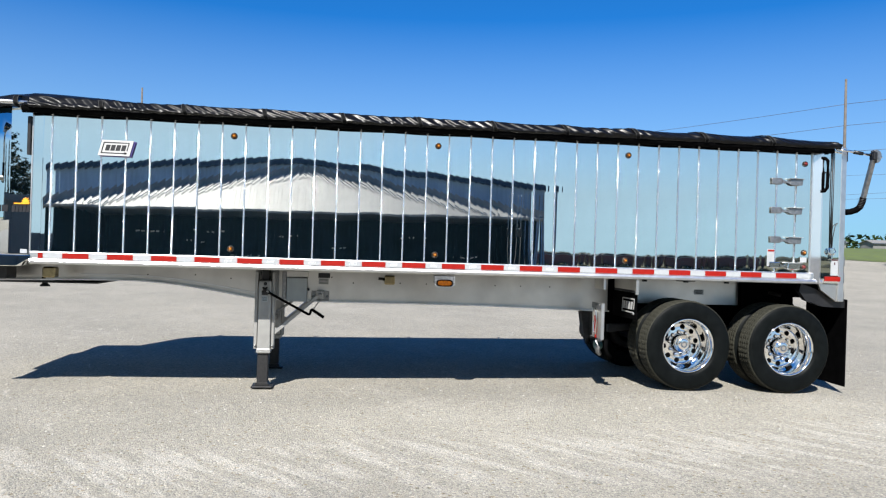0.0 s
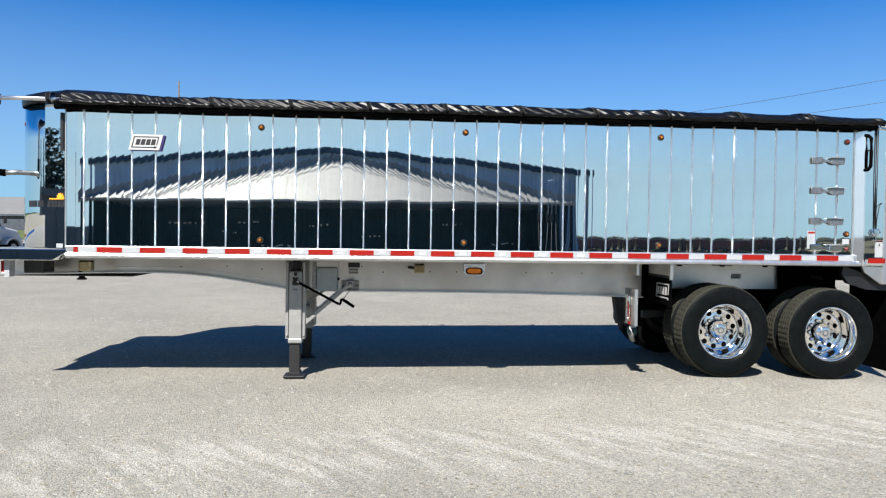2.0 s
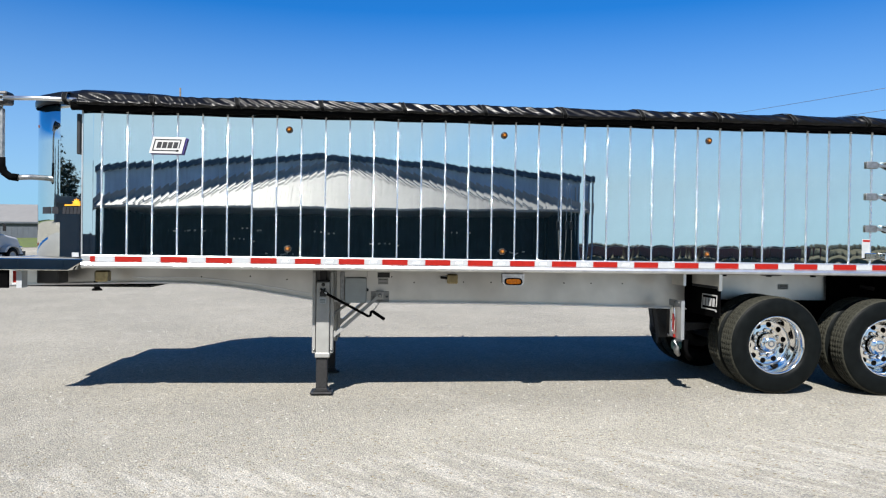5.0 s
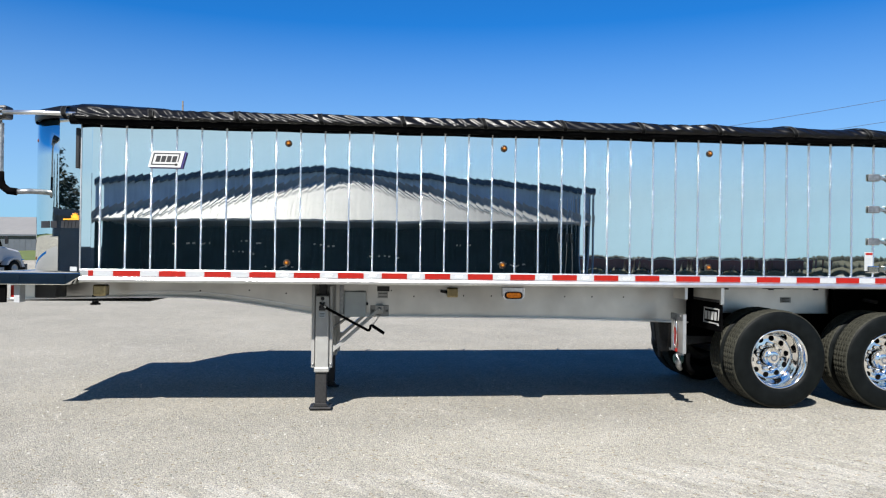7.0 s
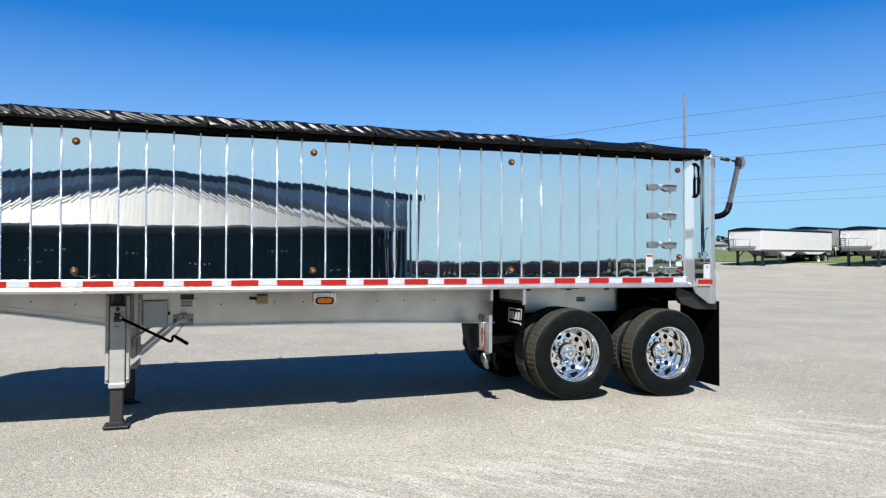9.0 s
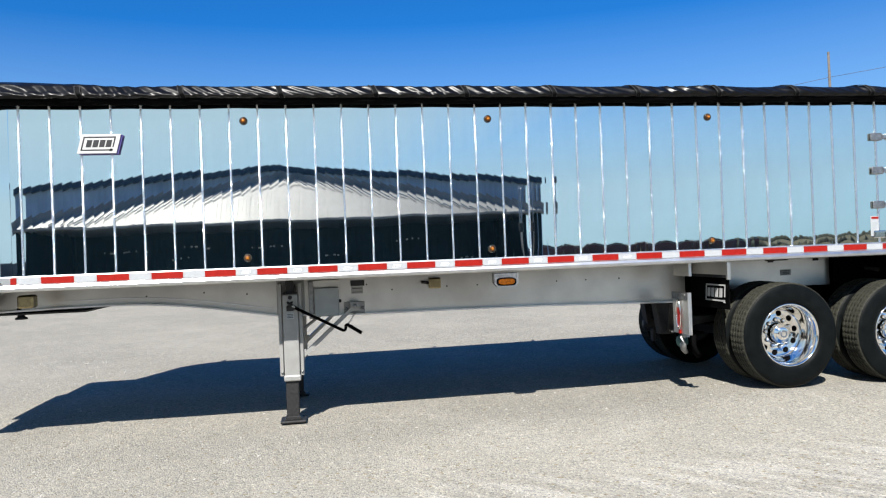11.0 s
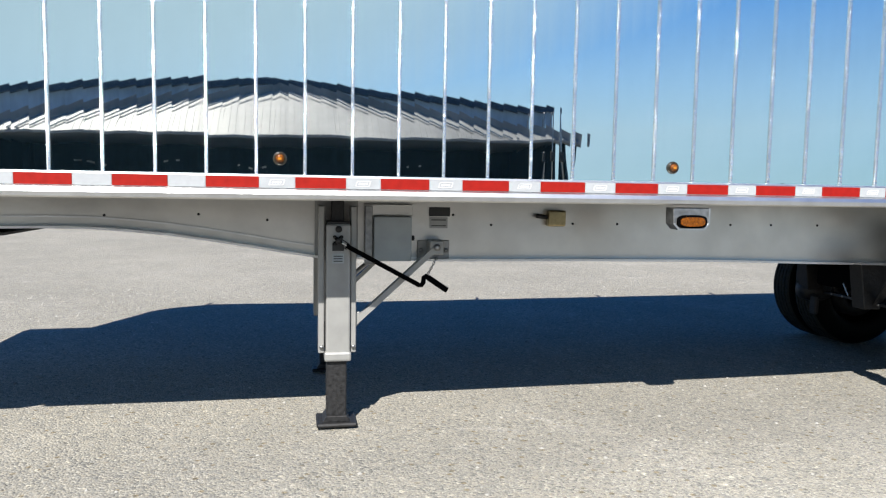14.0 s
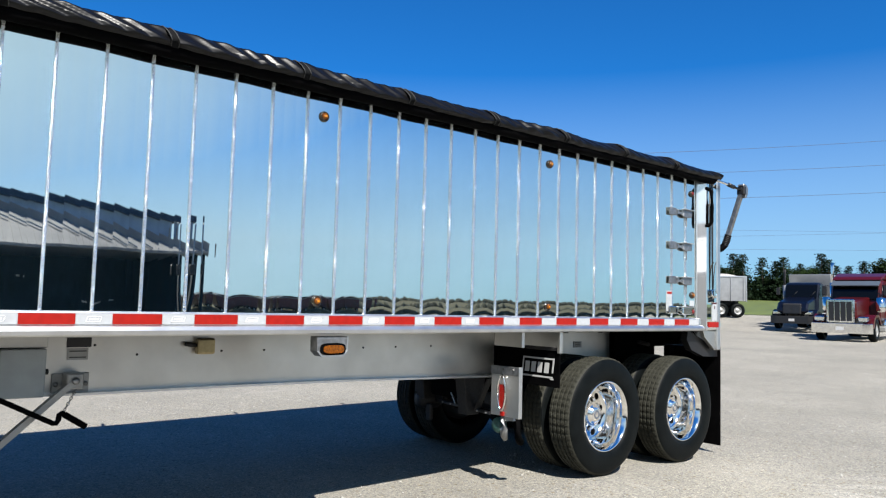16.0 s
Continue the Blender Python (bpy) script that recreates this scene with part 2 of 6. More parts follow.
rib_nodes.links.new(rib_bump.outputs[0], rib_nodes.nodes["Principled BSDF"].inputs["Normal"])
M_ALU = mat("mill aluminium", (0.61, 0.6, 0.57), 0.36, 1.0, vary=0.1, scale=4, bump=0.06, bump_scale=30)
M_ALU_RAIL = mat("brushed aluminium rail", (0.66, 0.66, 0.66), 0.36, 1.0, vary=0.08, scale=10)
M_ALU_PAINT = mat("silver paint", (0.3, 0.3, 0.29), 0.4, 0.35, vary=0.08, scale=12, bump=0.05)
M_GALV = mat("galvanised steel", (0.27, 0.275, 0.28), 0.42, 0.9, vary=0.25, scale=30, bump=0.1)
M_CHROME = mat("polished wheel alloy", (0.84, 0.83, 0.81), 0.08, 1.0, vary=0.1, scale=8)
M_TYRE = mat("tyre rubber", (0.0032, 0.0042, 0.0044), 0.5, vary=0.3, scale=9, bump=0.1, bump_scale=90, spec=0.07)
M_TREAD = mat("dusty tread rubber", (0.024, 0.024, 0.018), 0.9, vary=0.45, scale=45, bump=0.3, bump_scale=70, spec=0.2)
M_BLACK = mat("black paint", (0.007, 0.007, 0.008), 0.45, vary=0.3, scale=15)
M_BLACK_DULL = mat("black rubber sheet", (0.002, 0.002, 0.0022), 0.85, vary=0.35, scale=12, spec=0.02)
M_STEEL_DARK = mat("dark worn steel", (0.02, 0.02, 0.021), 0.6, 0.4, vary=0.5, scale=45, bump=0.2)
M_TARP = mat("black vinyl tarpaulin", (0.003, 0.003, 0.0034), 0.33, vary=0.15, scale=6, bump=0.02, bump_scale=40, spec=0.22)
M_STRAP = mat("black webbing", (0.004, 0.0042, 0.0045), 0.8, vary=0.3, scale=60, spec=0.1)
M_STRAP_EDGE = mat("worn webbing edge", (0.035, 0.036, 0.036), 0.7, vary=0.3, scale=60, spec=0.2)
M_RED_TAPE = mat("red reflective tape", (0.235, 0.0065, 0.003), 0.45, vary=0.12, scale=30, spec=0.25)
M_TAPE_PRINT = mat("bright white print", (0.62, 0.63, 0.64), 0.4, vary=0.06)
M_WHITE_TAPE = mat("white reflective tape", (0.33, 0.345, 0.36), 0.35, vary=0.06, scale=30, coat=0.4)
M_WHITE = mat("white paint", (0.43, 0.43, 0.425), 0.4, vary=0.05, scale=3)
M_WHITE_DIRTY = mat("weathered white paint", (0.16, 0.158, 0.154), 0.5, vary=0.25, scale=0.5)
M_AMBER = mat("amber lens", (0.12, 0.034, 0.001), 0.2, vary=0.55, scale=110, bump=0.3, bump_scale=150, spec=0.3, coat=0.2)
M_AMBER_PALE = mat("pale amber lens window", (0.42, 0.16, 0.01), 0.15, vary=0.3, scale=140, spec=0.4, coat=0.3)
M_LAMP_RING = mat("dark brassy lamp ring", (0.02, 0.015, 0.008), 0.25, vary=0.3, scale=60, spec=0.5)
M_REDLENS = mat("red lens", (0.13, 0.008, 0.007), 0.15, vary=0.25, scale=60, bump=0.4, bump_scale=150, coat=0.6)
M_PURPLE = mat("dark violet sign edge", (0.07, 0.05, 0.22), 0.4, vary=0.1)
M_INK = mat("black print", (0.012, 0.012, 0.014), 0.5, vary=0.2)
M_ORANGE = mat("orange print", (0.85, 0.36, 0.02), 0.5, vary=0.1)
M_GREYBOX = mat("grey enamel", (0.3, 0.33, 0.34), 0.4, vary=0.08, scale=10)
M_YELLOWZINC = mat("yellow zinc", (0.33, 0.27, 0.15), 0.3, 1.0, vary=0.2, scale=30)
M_GREEN = mat("green coupling paint", (0.03, 0.085, 0.07), 0.5, vary=0.2)
M_GLASS = mat("dark window glass", (0.002, 0.0025, 0.003), 0.08, vary=0.1, spec=0.25)
M_REDPAINT = mat("dark red lacquer", (0.045, 0.002, 0.003), 0.3, vary=0.1, spec=0.3, coat=0.15)
M_BLUEPAINT = mat("navy lacquer", (0.0015, 0.0028, 0.009), 0.3, vary=0.1, spec=0.3, coat=0.12)
M_GREYPAINT = mat("slate blue lacquer", (0.075, 0.09, 0.11), 0.3, 0.2, vary=0.08, coat=0.5)
M_SUNLIT_BACK = mat("pale grey cab paint", (0.27, 0.29, 0.31), 0.35, vary=0.1, scale=3, coat=0.3)
M_SILVERBODY = mat("grey ribbed aluminium", (0.4, 0.405, 0.41), 0.4, 0.8, vary=0.1, scale=3)
M_WOODPOLE = mat("weathered pole wood", (0.085, 0.075, 0.065), 0.9, vary=0.3, scale=6, bump=0.3)
M_WIRE = mat("cable", (0.05, 0.05, 0.055), 0.6, vary=0.1)
M_BARK = mat("bark", (0.09, 0.065, 0.045), 0.95, vary=0.4, scale=9, bump=0.5)
M_SPRUCE = mat("spruce needles", (0.0067, 0.0135, 0.0060), 0.9, spec=0.05, vary=0.55, scale=1.4, obj=0.25)
M_LEAF = mat("broadleaf foliage", (0.0145, 0.0281, 0.0076), 0.9, spec=0.08, vary=0.5, scale=0.9, obj=0.25)
M_SHED = mat("pale ribbed steel cladding", (0.2, 0.195, 0.185), 0.5, vary=0.1, scale=1)
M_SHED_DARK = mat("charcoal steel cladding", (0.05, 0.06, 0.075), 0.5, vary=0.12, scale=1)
M_SHED_SHADED = mat("dark blue-green painted boards", (0.014, 0.026, 0.036), 0.7, vary=0.35, scale=1.5, spec=0.1)
M_ROOF_NAVY = mat("dark navy steel roofing", (0.012, 0.028, 0.06), 0.5, vary=0.25, scale=1.2, spec=0.2)
M_ROOF_GREY = mat("grey steel roofing", (0.17, 0.165, 0.155), 0.5, vary=0.1, scale=1)
M_ROOF_WHITE = mat("white standing seam roofing", (0.2, 0.198, 0.192), 0.6, vary=0.25, scale=0.5, spec=0.15)
M_NAVY = mat("slate steel cladding", (0.203, 0.290, 0.406), 0.45, vary=0.2, scale=1)
M_CONC = mat("concrete slab", (0.3, 0.29, 0.27), 0.9, vary=0.15, scale=2, bump=0.2)
M_FIELD = mat("olive low crop", (0.072, 0.068, 0.042), 0.95, vary=0.45, scale=0.4, spec=0.05)
M_HEDGE = mat("dark bushes", (0.04, 0.042, 0.03), 0.95, vary=0.6, scale=1.6, bump=0.8, bump_scale=6, spec=0.05)
M_REDFARM = mat("dark red paint", (0.06, 0.01, 0.012), 0.5, vary=0.3, scale=2)


# ---------------------------------------------------------------- mesh helpers
def quad_box(bm, a, b):
    x0, y0, z0 = a
    x1, y1, z1 = b
    v = [bm.verts.new(p) for p in ((x0, y0, z0), (x1, y0, z0), (x1, y1, z0), (x0, y1, z0), (x0, y0, z1), (x1, y0, z1), (x1, y1, z1), (x0, y1, z1))]
    for f in ((0, 3, 2, 1), (4, 5, 6, 7), (0, 1, 5, 4), (1, 2, 6, 5), (2, 3, 7, 6), (3, 0, 4, 7)):
        bm.faces.new([v[i] for i in f])
    return v


def bevelled(bm, width=0.004, segments=1):
    bmesh.ops.bevel(bm, geom=list(bm.edges), offset=width, segments=segments, affect="EDGES", profile=0.5)
    return bm


def box(a, b, bevel=0.0, segments=1):
    a, b = [min(p, q) for p, q in zip(a, b)], [max(p, q) for p, q in zip(a, b)]
    bm = bmesh.new()
    quad_box(bm, a, b)
    if bevel:
        bevelled(bm, bevel, segments)
    return bm


def prism(points, lo, hi, axis="y", bevel=0.0, bm=None):
    """A polygon swept along an axis; points lie in the two other axes, in order."""
    bm = bm or bmesh.new()

    def at(p, h):
        return {"x": (h, p[0], p[1]), "y": (p[0], h, p[1]), "z": (p[0], p[1], h)}[axis]
    low = [bm.verts.new(at(p, lo)) for p in points]
    top = [bm.verts.new(at(p, hi)) for p in points]
    n = len(points)
    bm.faces.new(low[::-1])
    bm.faces.new(top)
    for i in range(n):
        bm.faces.new((low[i], low[(i + 1) % n], top[(i + 1) % n], top[i]))
    bmesh.ops.recalc_face_normals(bm, faces=bm.faces)
    if bevel:
        bevelled(bm, bevel)
    return bm


def frame_of(way):
    way = Vector(way).normalized()
    side = way.cross(Vector((0, 0, 1)))
    if side.length < 1e-4:
        side = Vector((1, 0, 0))
    side.normalize()
    return side, side.cross(way)


def tube(points, radius, seg=10, bm=None, radii=None, caps=True):
    """A round bar along a line of points."""
    bm = bm or bmesh.new()
    pts = [Vector(p) for p in points]
    rings = []
    for i, p in enumerate(pts):
        way = (pts[min(i + 1, len(pts) - 1)] - pts[max(i - 1, 0)])
        s, u = frame_of(way)
        r = radii[i] if radii else radius
        rings.append([bm.verts.new(p + r * (math.cos(2 * math.pi * k / seg) * s + math.sin(2 * math.pi * k / seg) * u)) for k in range(seg)])
    for r0, r1 in zip(rings, rings[1:]):
        for k in range(seg):
            f = bm.faces.new((r0[k], r0[(k + 1) % seg], r1[(k + 1) % seg], r1[k]))
            f.smooth = True
    if caps:
        bm.faces.new(rings[0][::-1])
        bm.faces.new(rings[-1])
    bmesh.ops.recalc_face_normals(bm, faces=bm.faces)
    return bm


def lathe(profile, seg=48, axis="y", center=(0, 0, 0), bm=None, closed=False, caps=True):
    """Turns a profile of (radius, height) about an axis."""
    bm = bm or bmesh.new()
    c = Vector(center)
    rings = []
    for r, h in profile:
        ring = []
        for k in range(seg):
            a = 2 * math.pi * k / seg
            d = {"y": (r * math.cos(a), h, r * math.sin(a)), "z": (r * math.cos(a), r * math.sin(a), h), "x": (h, r * math.cos(a), r * math.sin(a))}[axis]
            ring.append(bm.verts.new(c + Vector(d)))
        rings.append(ring)
    pairs = list(zip(rings, rings[1:])) + ([(rings[-1], rings[0])] if closed else [])
    for r0, r1 in pairs:
        for k in range(seg):
            f = bm.faces.new((r0[k], r0[(k + 1) % seg], r1[(k + 1) % seg], r1[k]))
            f.smooth = True
    if not closed and caps:
        if profile[0][0] > 1e-5:
            bm.faces.new(rings[0][::-1])
        if profile[-1][0] > 1e-5:
            bm.faces.new(rings[-1])
    bmesh.ops.recalc_face_normals(bm, faces=bm.faces)
    return bm


def bar(a, b, width, thick, bm=None, up=(0, 0, 1)):
    """A flat bar from a to b; width lies across, thick along the third way."""
    bm = bm or bmesh.new()
    a, b = Vector(a), Vector(b)
    w = (b - a).normalized()
    s = w.cross(Vector(up)).normalized()
    u = s.cross(w)
    v = [bm.verts.new(p + s * thick / 2 * i + u * width / 2 * j) for p in (a, b) for i, j in ((-1, -1), (1, -1), (1, 1), (-1, 1))]
    for f in ((0, 1, 2, 3), (7, 6, 5, 4), (0, 4, 5, 1), (1, 5, 6, 2), (2, 6, 7, 3), (3, 7, 4, 0)):
        bm.faces.new([v[i] for i in f])
    bmesh.ops.recalc_face_normals(bm, faces=bm.faces)
    return bm


def mesh_of(name, bm, material):
    me = bpy.data.meshes.new(name)
    bm.to_mesh(me)
    bm.free()
    if material:
        me.materials.append(material)
    return me


def part(name, bm, material, parent, label=""):
    ob = new(name, mesh_of(name, bm, material) if isinstance(bm, bmesh.types.BMesh) else bm)
    ob.parent = parent
    return tagged(ob, label)


def thing(name, label, category, group="", at=(0, 0, 0), turn=0.0):
    ob = new(name)
    ob.empty_display_size = 0.3
    ob.matrix_world = pose(*at, 0, 0, turn)
    return tagged(ob, label, category, group)


def structure(name, bm, material, label, category):
    return tagged(new(name, mesh_of(name, bm, material)), label, category, kind="structure")


# ---------------------------------------------------------------- ground
def rise(x, y):
    """The lot is flat round the trailer and climbs gently towards the far side."""
    s = 0.03 * x + 0.05 * y - 1.9
    h = 0.5 * (s + math.sqrt(s * s + 0.012)) - 0.0027
    worn = 0.055 * math.exp(-((x - 2.85) / 0.8) ** 2 - ((y - 0.2) / 0.9) ** 2) + 0.016 * math.exp(-((x - 4.15) / 0.5) ** 2 - ((y - 0.2) / 0.9) ** 2)
    worn += 0.028 * math.exp(-((x + 4.0) / 1.3) ** 2 - ((y - 2.2) / 2.0) ** 2)
    return 4.0 * (1 - math.exp(-h / 4.0)) + worn


def polar_sheet(inner, outer, rings, spokes, lift):
    bm = bmesh.new()
    grid = []
    for k in range(spokes):
        a = 2 * math.pi * k / spokes
        r0 = inner(math.degrees(a)) if inner else 0.0
        row = []
        for i in range(rings + 1):
            f = i / rings
            r = r0 + (outer - r0) * f ** 3.2
            x, y = r * math.cos(a), r * math.sin(a)
            row.append(bm.verts.new((x, y, rise(x, y) + lift)))
        grid.append(row)
    for k in range(spokes):
        p, q = grid[k], grid[(k + 1) % spokes]
        for i in range(rings):
            if i == 0 and not inner:
                if k == 0:
                    hub = bm.verts.new((0, 0, rise(0, 0) + lift))
                bm.faces.new((hub, p[1], q[1])).smooth = True
            else:
                bm.faces.new((p[i], p[i + 1], q[i + 1], q[i])).smooth = True
    if not inner:
        bmesh.ops.delete(bm, geom=[r[0] for r in grid], context="VERTS")
    bmesh.ops.recalc_face_normals(bm, faces=bm.faces)
    return bm


def lot_edge(deg):
    marks = [(-180, 84), (-60, 88), (-9, 66), (24, 57), (47, 60), (90, 68), (108, 78), (118, 86), (128, 90), (150, 88), (180, 84)]
    d = (deg + 180) % 360 - 180
    for (a, r), (b, q) in zip(marks, marks[1:]):
        if a <= d <= b:
            return r + (q - r) * (d - a) / (b - a) + 0.5 * math.sin(deg * 0.9) + 0.3 * math.sin(deg * 3.1)
    return 80.0


structure("ground", polar_sheet(None, 2500, 150, 180, 0.0), M_GROUND, "pale grey worn gravel paving with scrubbed streaks", "lot")
structure("grass_field", polar_sheet(lot_edge, 2500, 40, 240, 0.03), M_GRASS, "green mown grass beyond the edge of the lot", "grass")


# ---------------------------------------------------------------- the dump trailer
trailer = thing("dump_trailer", "mirror-polished aluminium dump trailer with black tarpaulin, on landing legs", "trailer")
PITCH = 0.232
Z_RAIL, Z_TOP = 1.412, 2.87


def rib_x(k):
    return 0.06 + PITCH * (k + 0.5)


FRONT_X, REAR_X = -3.85, rib_x(18) + 0.03


def skin_panel(width, height, rng):
    """A mirror-polished hollow plank: shallow convex cells between its webs, closed at the back."""
    bm = bmesh.new()
    cells, nx = (3 if width > 0.15 else 1), 6
    cuts = [0, 0.03, 0.06, 0.09, 0.12, 0.16, 0.22, 0.3, 0.45, 0.75, 1.05, height]
    pillow = 0.0006 * rng.uniform(0.7, 1.2) * min(1.0, width / 0.2)
    lean = rng.uniform(-0.0009, 0.0009)
    webs = [rng.uniform(-0.00005, 0.00005) for _ in range(cells + 1)]
    twist = [rng.uniform(-0.0009, 0.0009) for _ in range(cells + 1)]
    sags = [0.00017 * rng.uniform(0.6, 1.25) for _ in range(cells)]
    rows = []
    for h in cuts:
        row = []
        for n in range(cells * nx + 1):
            c = min(n // nx, cells - 1)
            f = (n - c * nx) / nx
            y = webs[c] * (1 - f) + webs[c + 1] * f - sags[c] * (1 - (2 * f - 1) ** 2)
            y += 0.002 * h + (lean + 0.5 * (twist[c] * (1 - f) + twist[c + 1] * f)) * (h - height / 2)
            y -= pillow * math.sin(math.pi * n / (cells * nx)) * (1 - math.exp(-h / 0.1))
            row.append(bm.verts.new((width * n / (cells * nx), y, h)))
        rows.append(row)
    for r0, r1 in zip(rows, rows[1:]):
        for i in range(cells * nx):
            bm.faces.new((r0[i], r0[i + 1], r1[i + 1], r1[i])).smooth = True
    back = [bm.verts.new((x, 0.045, z)) for x, z in ((0, 0), (width, 0), (width, height), (0, height))]
    bm.faces.new([back[0]] + [r[0] for r in rows] + [back[3]])
    bm.faces.new([r[-1] for r in rows[::-1]] + [back[1], back[2]])
    bm.faces.new(rows[0][::-1] + [back[0], back[1]])
    bm.faces.new(rows[-1] + [back[2], back[3]])
    bm.faces.new(back[::-1])
    for e in bm.edges:
        ns = [v.co.x for v in e.verts]
        on_web = abs(ns[0] - ns[1]) < 1e-6 and any(abs(ns[0] - width * k / cells) < 1e-4 for k in range(cells + 1))
        e.smooth = not (on_web or len([f for f in e.link_faces if f.smooth]) < 2)
    return bm


rng = random.Random(4)
for k in range(-17, 18):
    p = part("side_panel", skin_panel(PITCH - 0.003, Z_TOP - Z_RAIL, rng), M_MIRROR, trailer)
    p.location = (rib_x(k) + 0.0015, 0, Z_RAIL)
p = part("side_panel", skin_panel(rib_x(-17) - FRONT_X - 0.003, Z_TOP - Z_RAIL, rng), M_MIRROR, trailer)
p.location = (FRONT_X + 0.0015, 0, Z_RAIL)


def rib_mesh():
    bm = bmesh.new()
    half, rows = 0.0078, []
    for j in range(25):
        z = Z_RAIL + (Z_TOP - Z_RAIL) * j / 24
        wob = 0.0008 * math.sin(j * 2.3)
        rows.append([bm.verts.new((half * a, -0.001 - 0.0075 * b + wob, z)) for a, b in ((-1, 0), (-0.98, 0.6), (-0.9, 0.92), (-0.7, 1), (0.7, 1), (0.9, 0.92), (0.98, 0.6), (1, 0))])
    for r0, r1 in zip(rows, rows[1:]):
        for i in range(7):
            bm.faces.new((r0[i], r0[i + 1], r1[i + 1], r1[i])).smooth = True
    quad_box(bm, (-half, -0.001, Z_RAIL), (half, 0.03, Z_TOP))
    return mesh_of("rib", bm, M_RIB)


RIB = rib_mesh()
for k in range(-17, 19):
    part("rib", RIB, None, trailer).location = (rib_x(k), 0, 0)

# body shell: floor, far wall, front wall, tailgate, top rails
# Floor plate is darkened so less light bounces into the shade below.
part("floor_plate", box((-4.466, 0.05, 1.30), (4.655, 2.39, 1.36)), M_STEEL_DARK, trailer)
part("far_wall", box((-3.946, 2.395, 1.30), (4.655, 2.44, 2.87), 0.004), M_MIRROR_DULL, trailer)
part("tailgate", box((4.615, 0.1, 1.12), (4.695, 2.34, 2.82), 0.006), M_MIRROR_DULL, trailer)
part("top_rail", box((-3.946, -0.022, 2.80), (4.655, 0.06, 2.88), 0.008), M_ALU_RAIL, trailer)
part("top_rail", box((-3.946, 2.38, 2.80), (4.655, 2.462, 2.88), 0.008), M_ALU_RAIL, trailer)

# front corners: an angled polished facet, then a curve to the front wall
CURVE_R = 0.66
CURVE_C = (-4.191 + CURVE_R * math.sin(radians(21.4)), 0.108 + CURVE_R * math.cos(radians(21.4)))
CORNER = [(-3.85, 0.0), (-3.858, 0.001), (-3.944, 0.012), (-3.951, 0.014), (-4.191, 0.108)]
for i in range(1, 13):
    a = radians(21.4 + i * 68.6 / 12)
    CORNER.append((CURVE_C[0] - CURVE_R * math.sin(a), CURVE_C[1] - CURVE_R * math.cos(a)))
NOSE_X = CORNER[-1][0]


def corner_skin(points, flip):
    bm = bmesh.new()
    cuts = [1.385, 1.75, 2.1, 2.5, 2.87]
    for i, (p, q) in enumerate(zip(points, points[1:])):
        for z0, z1 in zip(cuts, cuts[1:]):
            bm.faces.new([bm.verts.new((*v, z)) for v, z in ((p, z0), (q, z0), (q, z1), (p, z1))])
    bmesh.ops.remove_doubles(bm, verts=bm.verts, dist=0.0005)
    for f in bm.faces:
        f.smooth = f.calc_center_median().x < -4.196
    if flip:
        for v in bm.verts:
            v.co.y = 2.44 - v.co.y
    bmesh.ops.recalc_face_normals(bm, faces=bm.faces)
    geom = bmesh.ops.extrude_face_region(bm, geom=list(bm.faces))
    for v in [g for g in geom["geom"] if isinstance(g, bmesh.types.BMVert)]:
        v.co += Vector((0.03, 0.012 if not flip else -0.012, 0))
    bmesh.ops.recalc_face_normals(bm, faces=bm.faces)
    return bm


part("corner_panel", corner_skin(CORNER, False), M_MIRROR, trailer)
part("corner_panel", corner_skin(CORNER, True), M_MIRROR, trailer)
part("front_wall", box((NOSE_X, 0.735, 1.385), (NOSE_X + 0.03, 1.705, 2.87)), M_MIRROR_DULL, trailer)
part("corner_seam", box((-3.955, 0.006, 1.385), (-3.945, 0.02, 2.80)), M_ALU_RAIL, trailer)

# bottom rail with its lip, and the striped tape
RAIL = [(0.06, 1.40), (-0.01, 1.414), (-0.026, 1.410), (-0.030, 1.404), (-0.030, 1.346), (-0.046, 1.338), (-0.056, 1.318), (-0.054, 1.297), (-0.044, 1.290), (0.06, 1.290)]
part("bottom_rail", prism(RAIL, -3.931, 4.445, "x"), M_ALU_RAIL, trailer)
part("bottom_rail", prism([(2.44 - y, z) for y, z in RAIL], -3.931, 4.445, "x"), M_ALU_RAIL, trailer)


def tape(x0, x1, material, z0=1.349, z1=1.402, y=-0.0325):
    part("reflective_tape", box((x0, y, z0), (x1, y + 0.004, z1)), material, trailer)


tape(-3.856, -3.811, M_RED_TAPE)
tape(-3.809, -3.632, M_WHITE_TAPE)
for k in range(20):
    x = -3.63 + 0.418 * k
    if x + 0.247 < 4.305:
        tape(x, x + 0.245, M_RED_TAPE)
        tape(x + 0.247, min(x + 0.416, 4.315), M_WHITE_TAPE)
        # outlined badge printed on the white stretch
        if -2.4 < x < 1.0:
            bm = bmesh.new()
            for a, b, c, d in ((0, 0, 0.07, 0.003), (0, 0.025, 0.07, 0.028), (0, 0, 0.004, 0.028), (0.066, 0, 0.07, 0.028), (0.013, 0.009, 0.021, 0.019), (0.025, 0.009, 0.033, 0.019), (0.037, 0.009, 0.045, 0.019), (0.049, 0.009, 0.057, 0.019)):
                prism([(x + 0.29 + u + 0.35 * w, 1.361 + w) for u, w in ((a, b), (c, b), (c, d), (a, d))], -0.0345, -0.0325, "y", 0, bm)
            part("tape_print", bm, M_TAPE_PRINT, trailer)

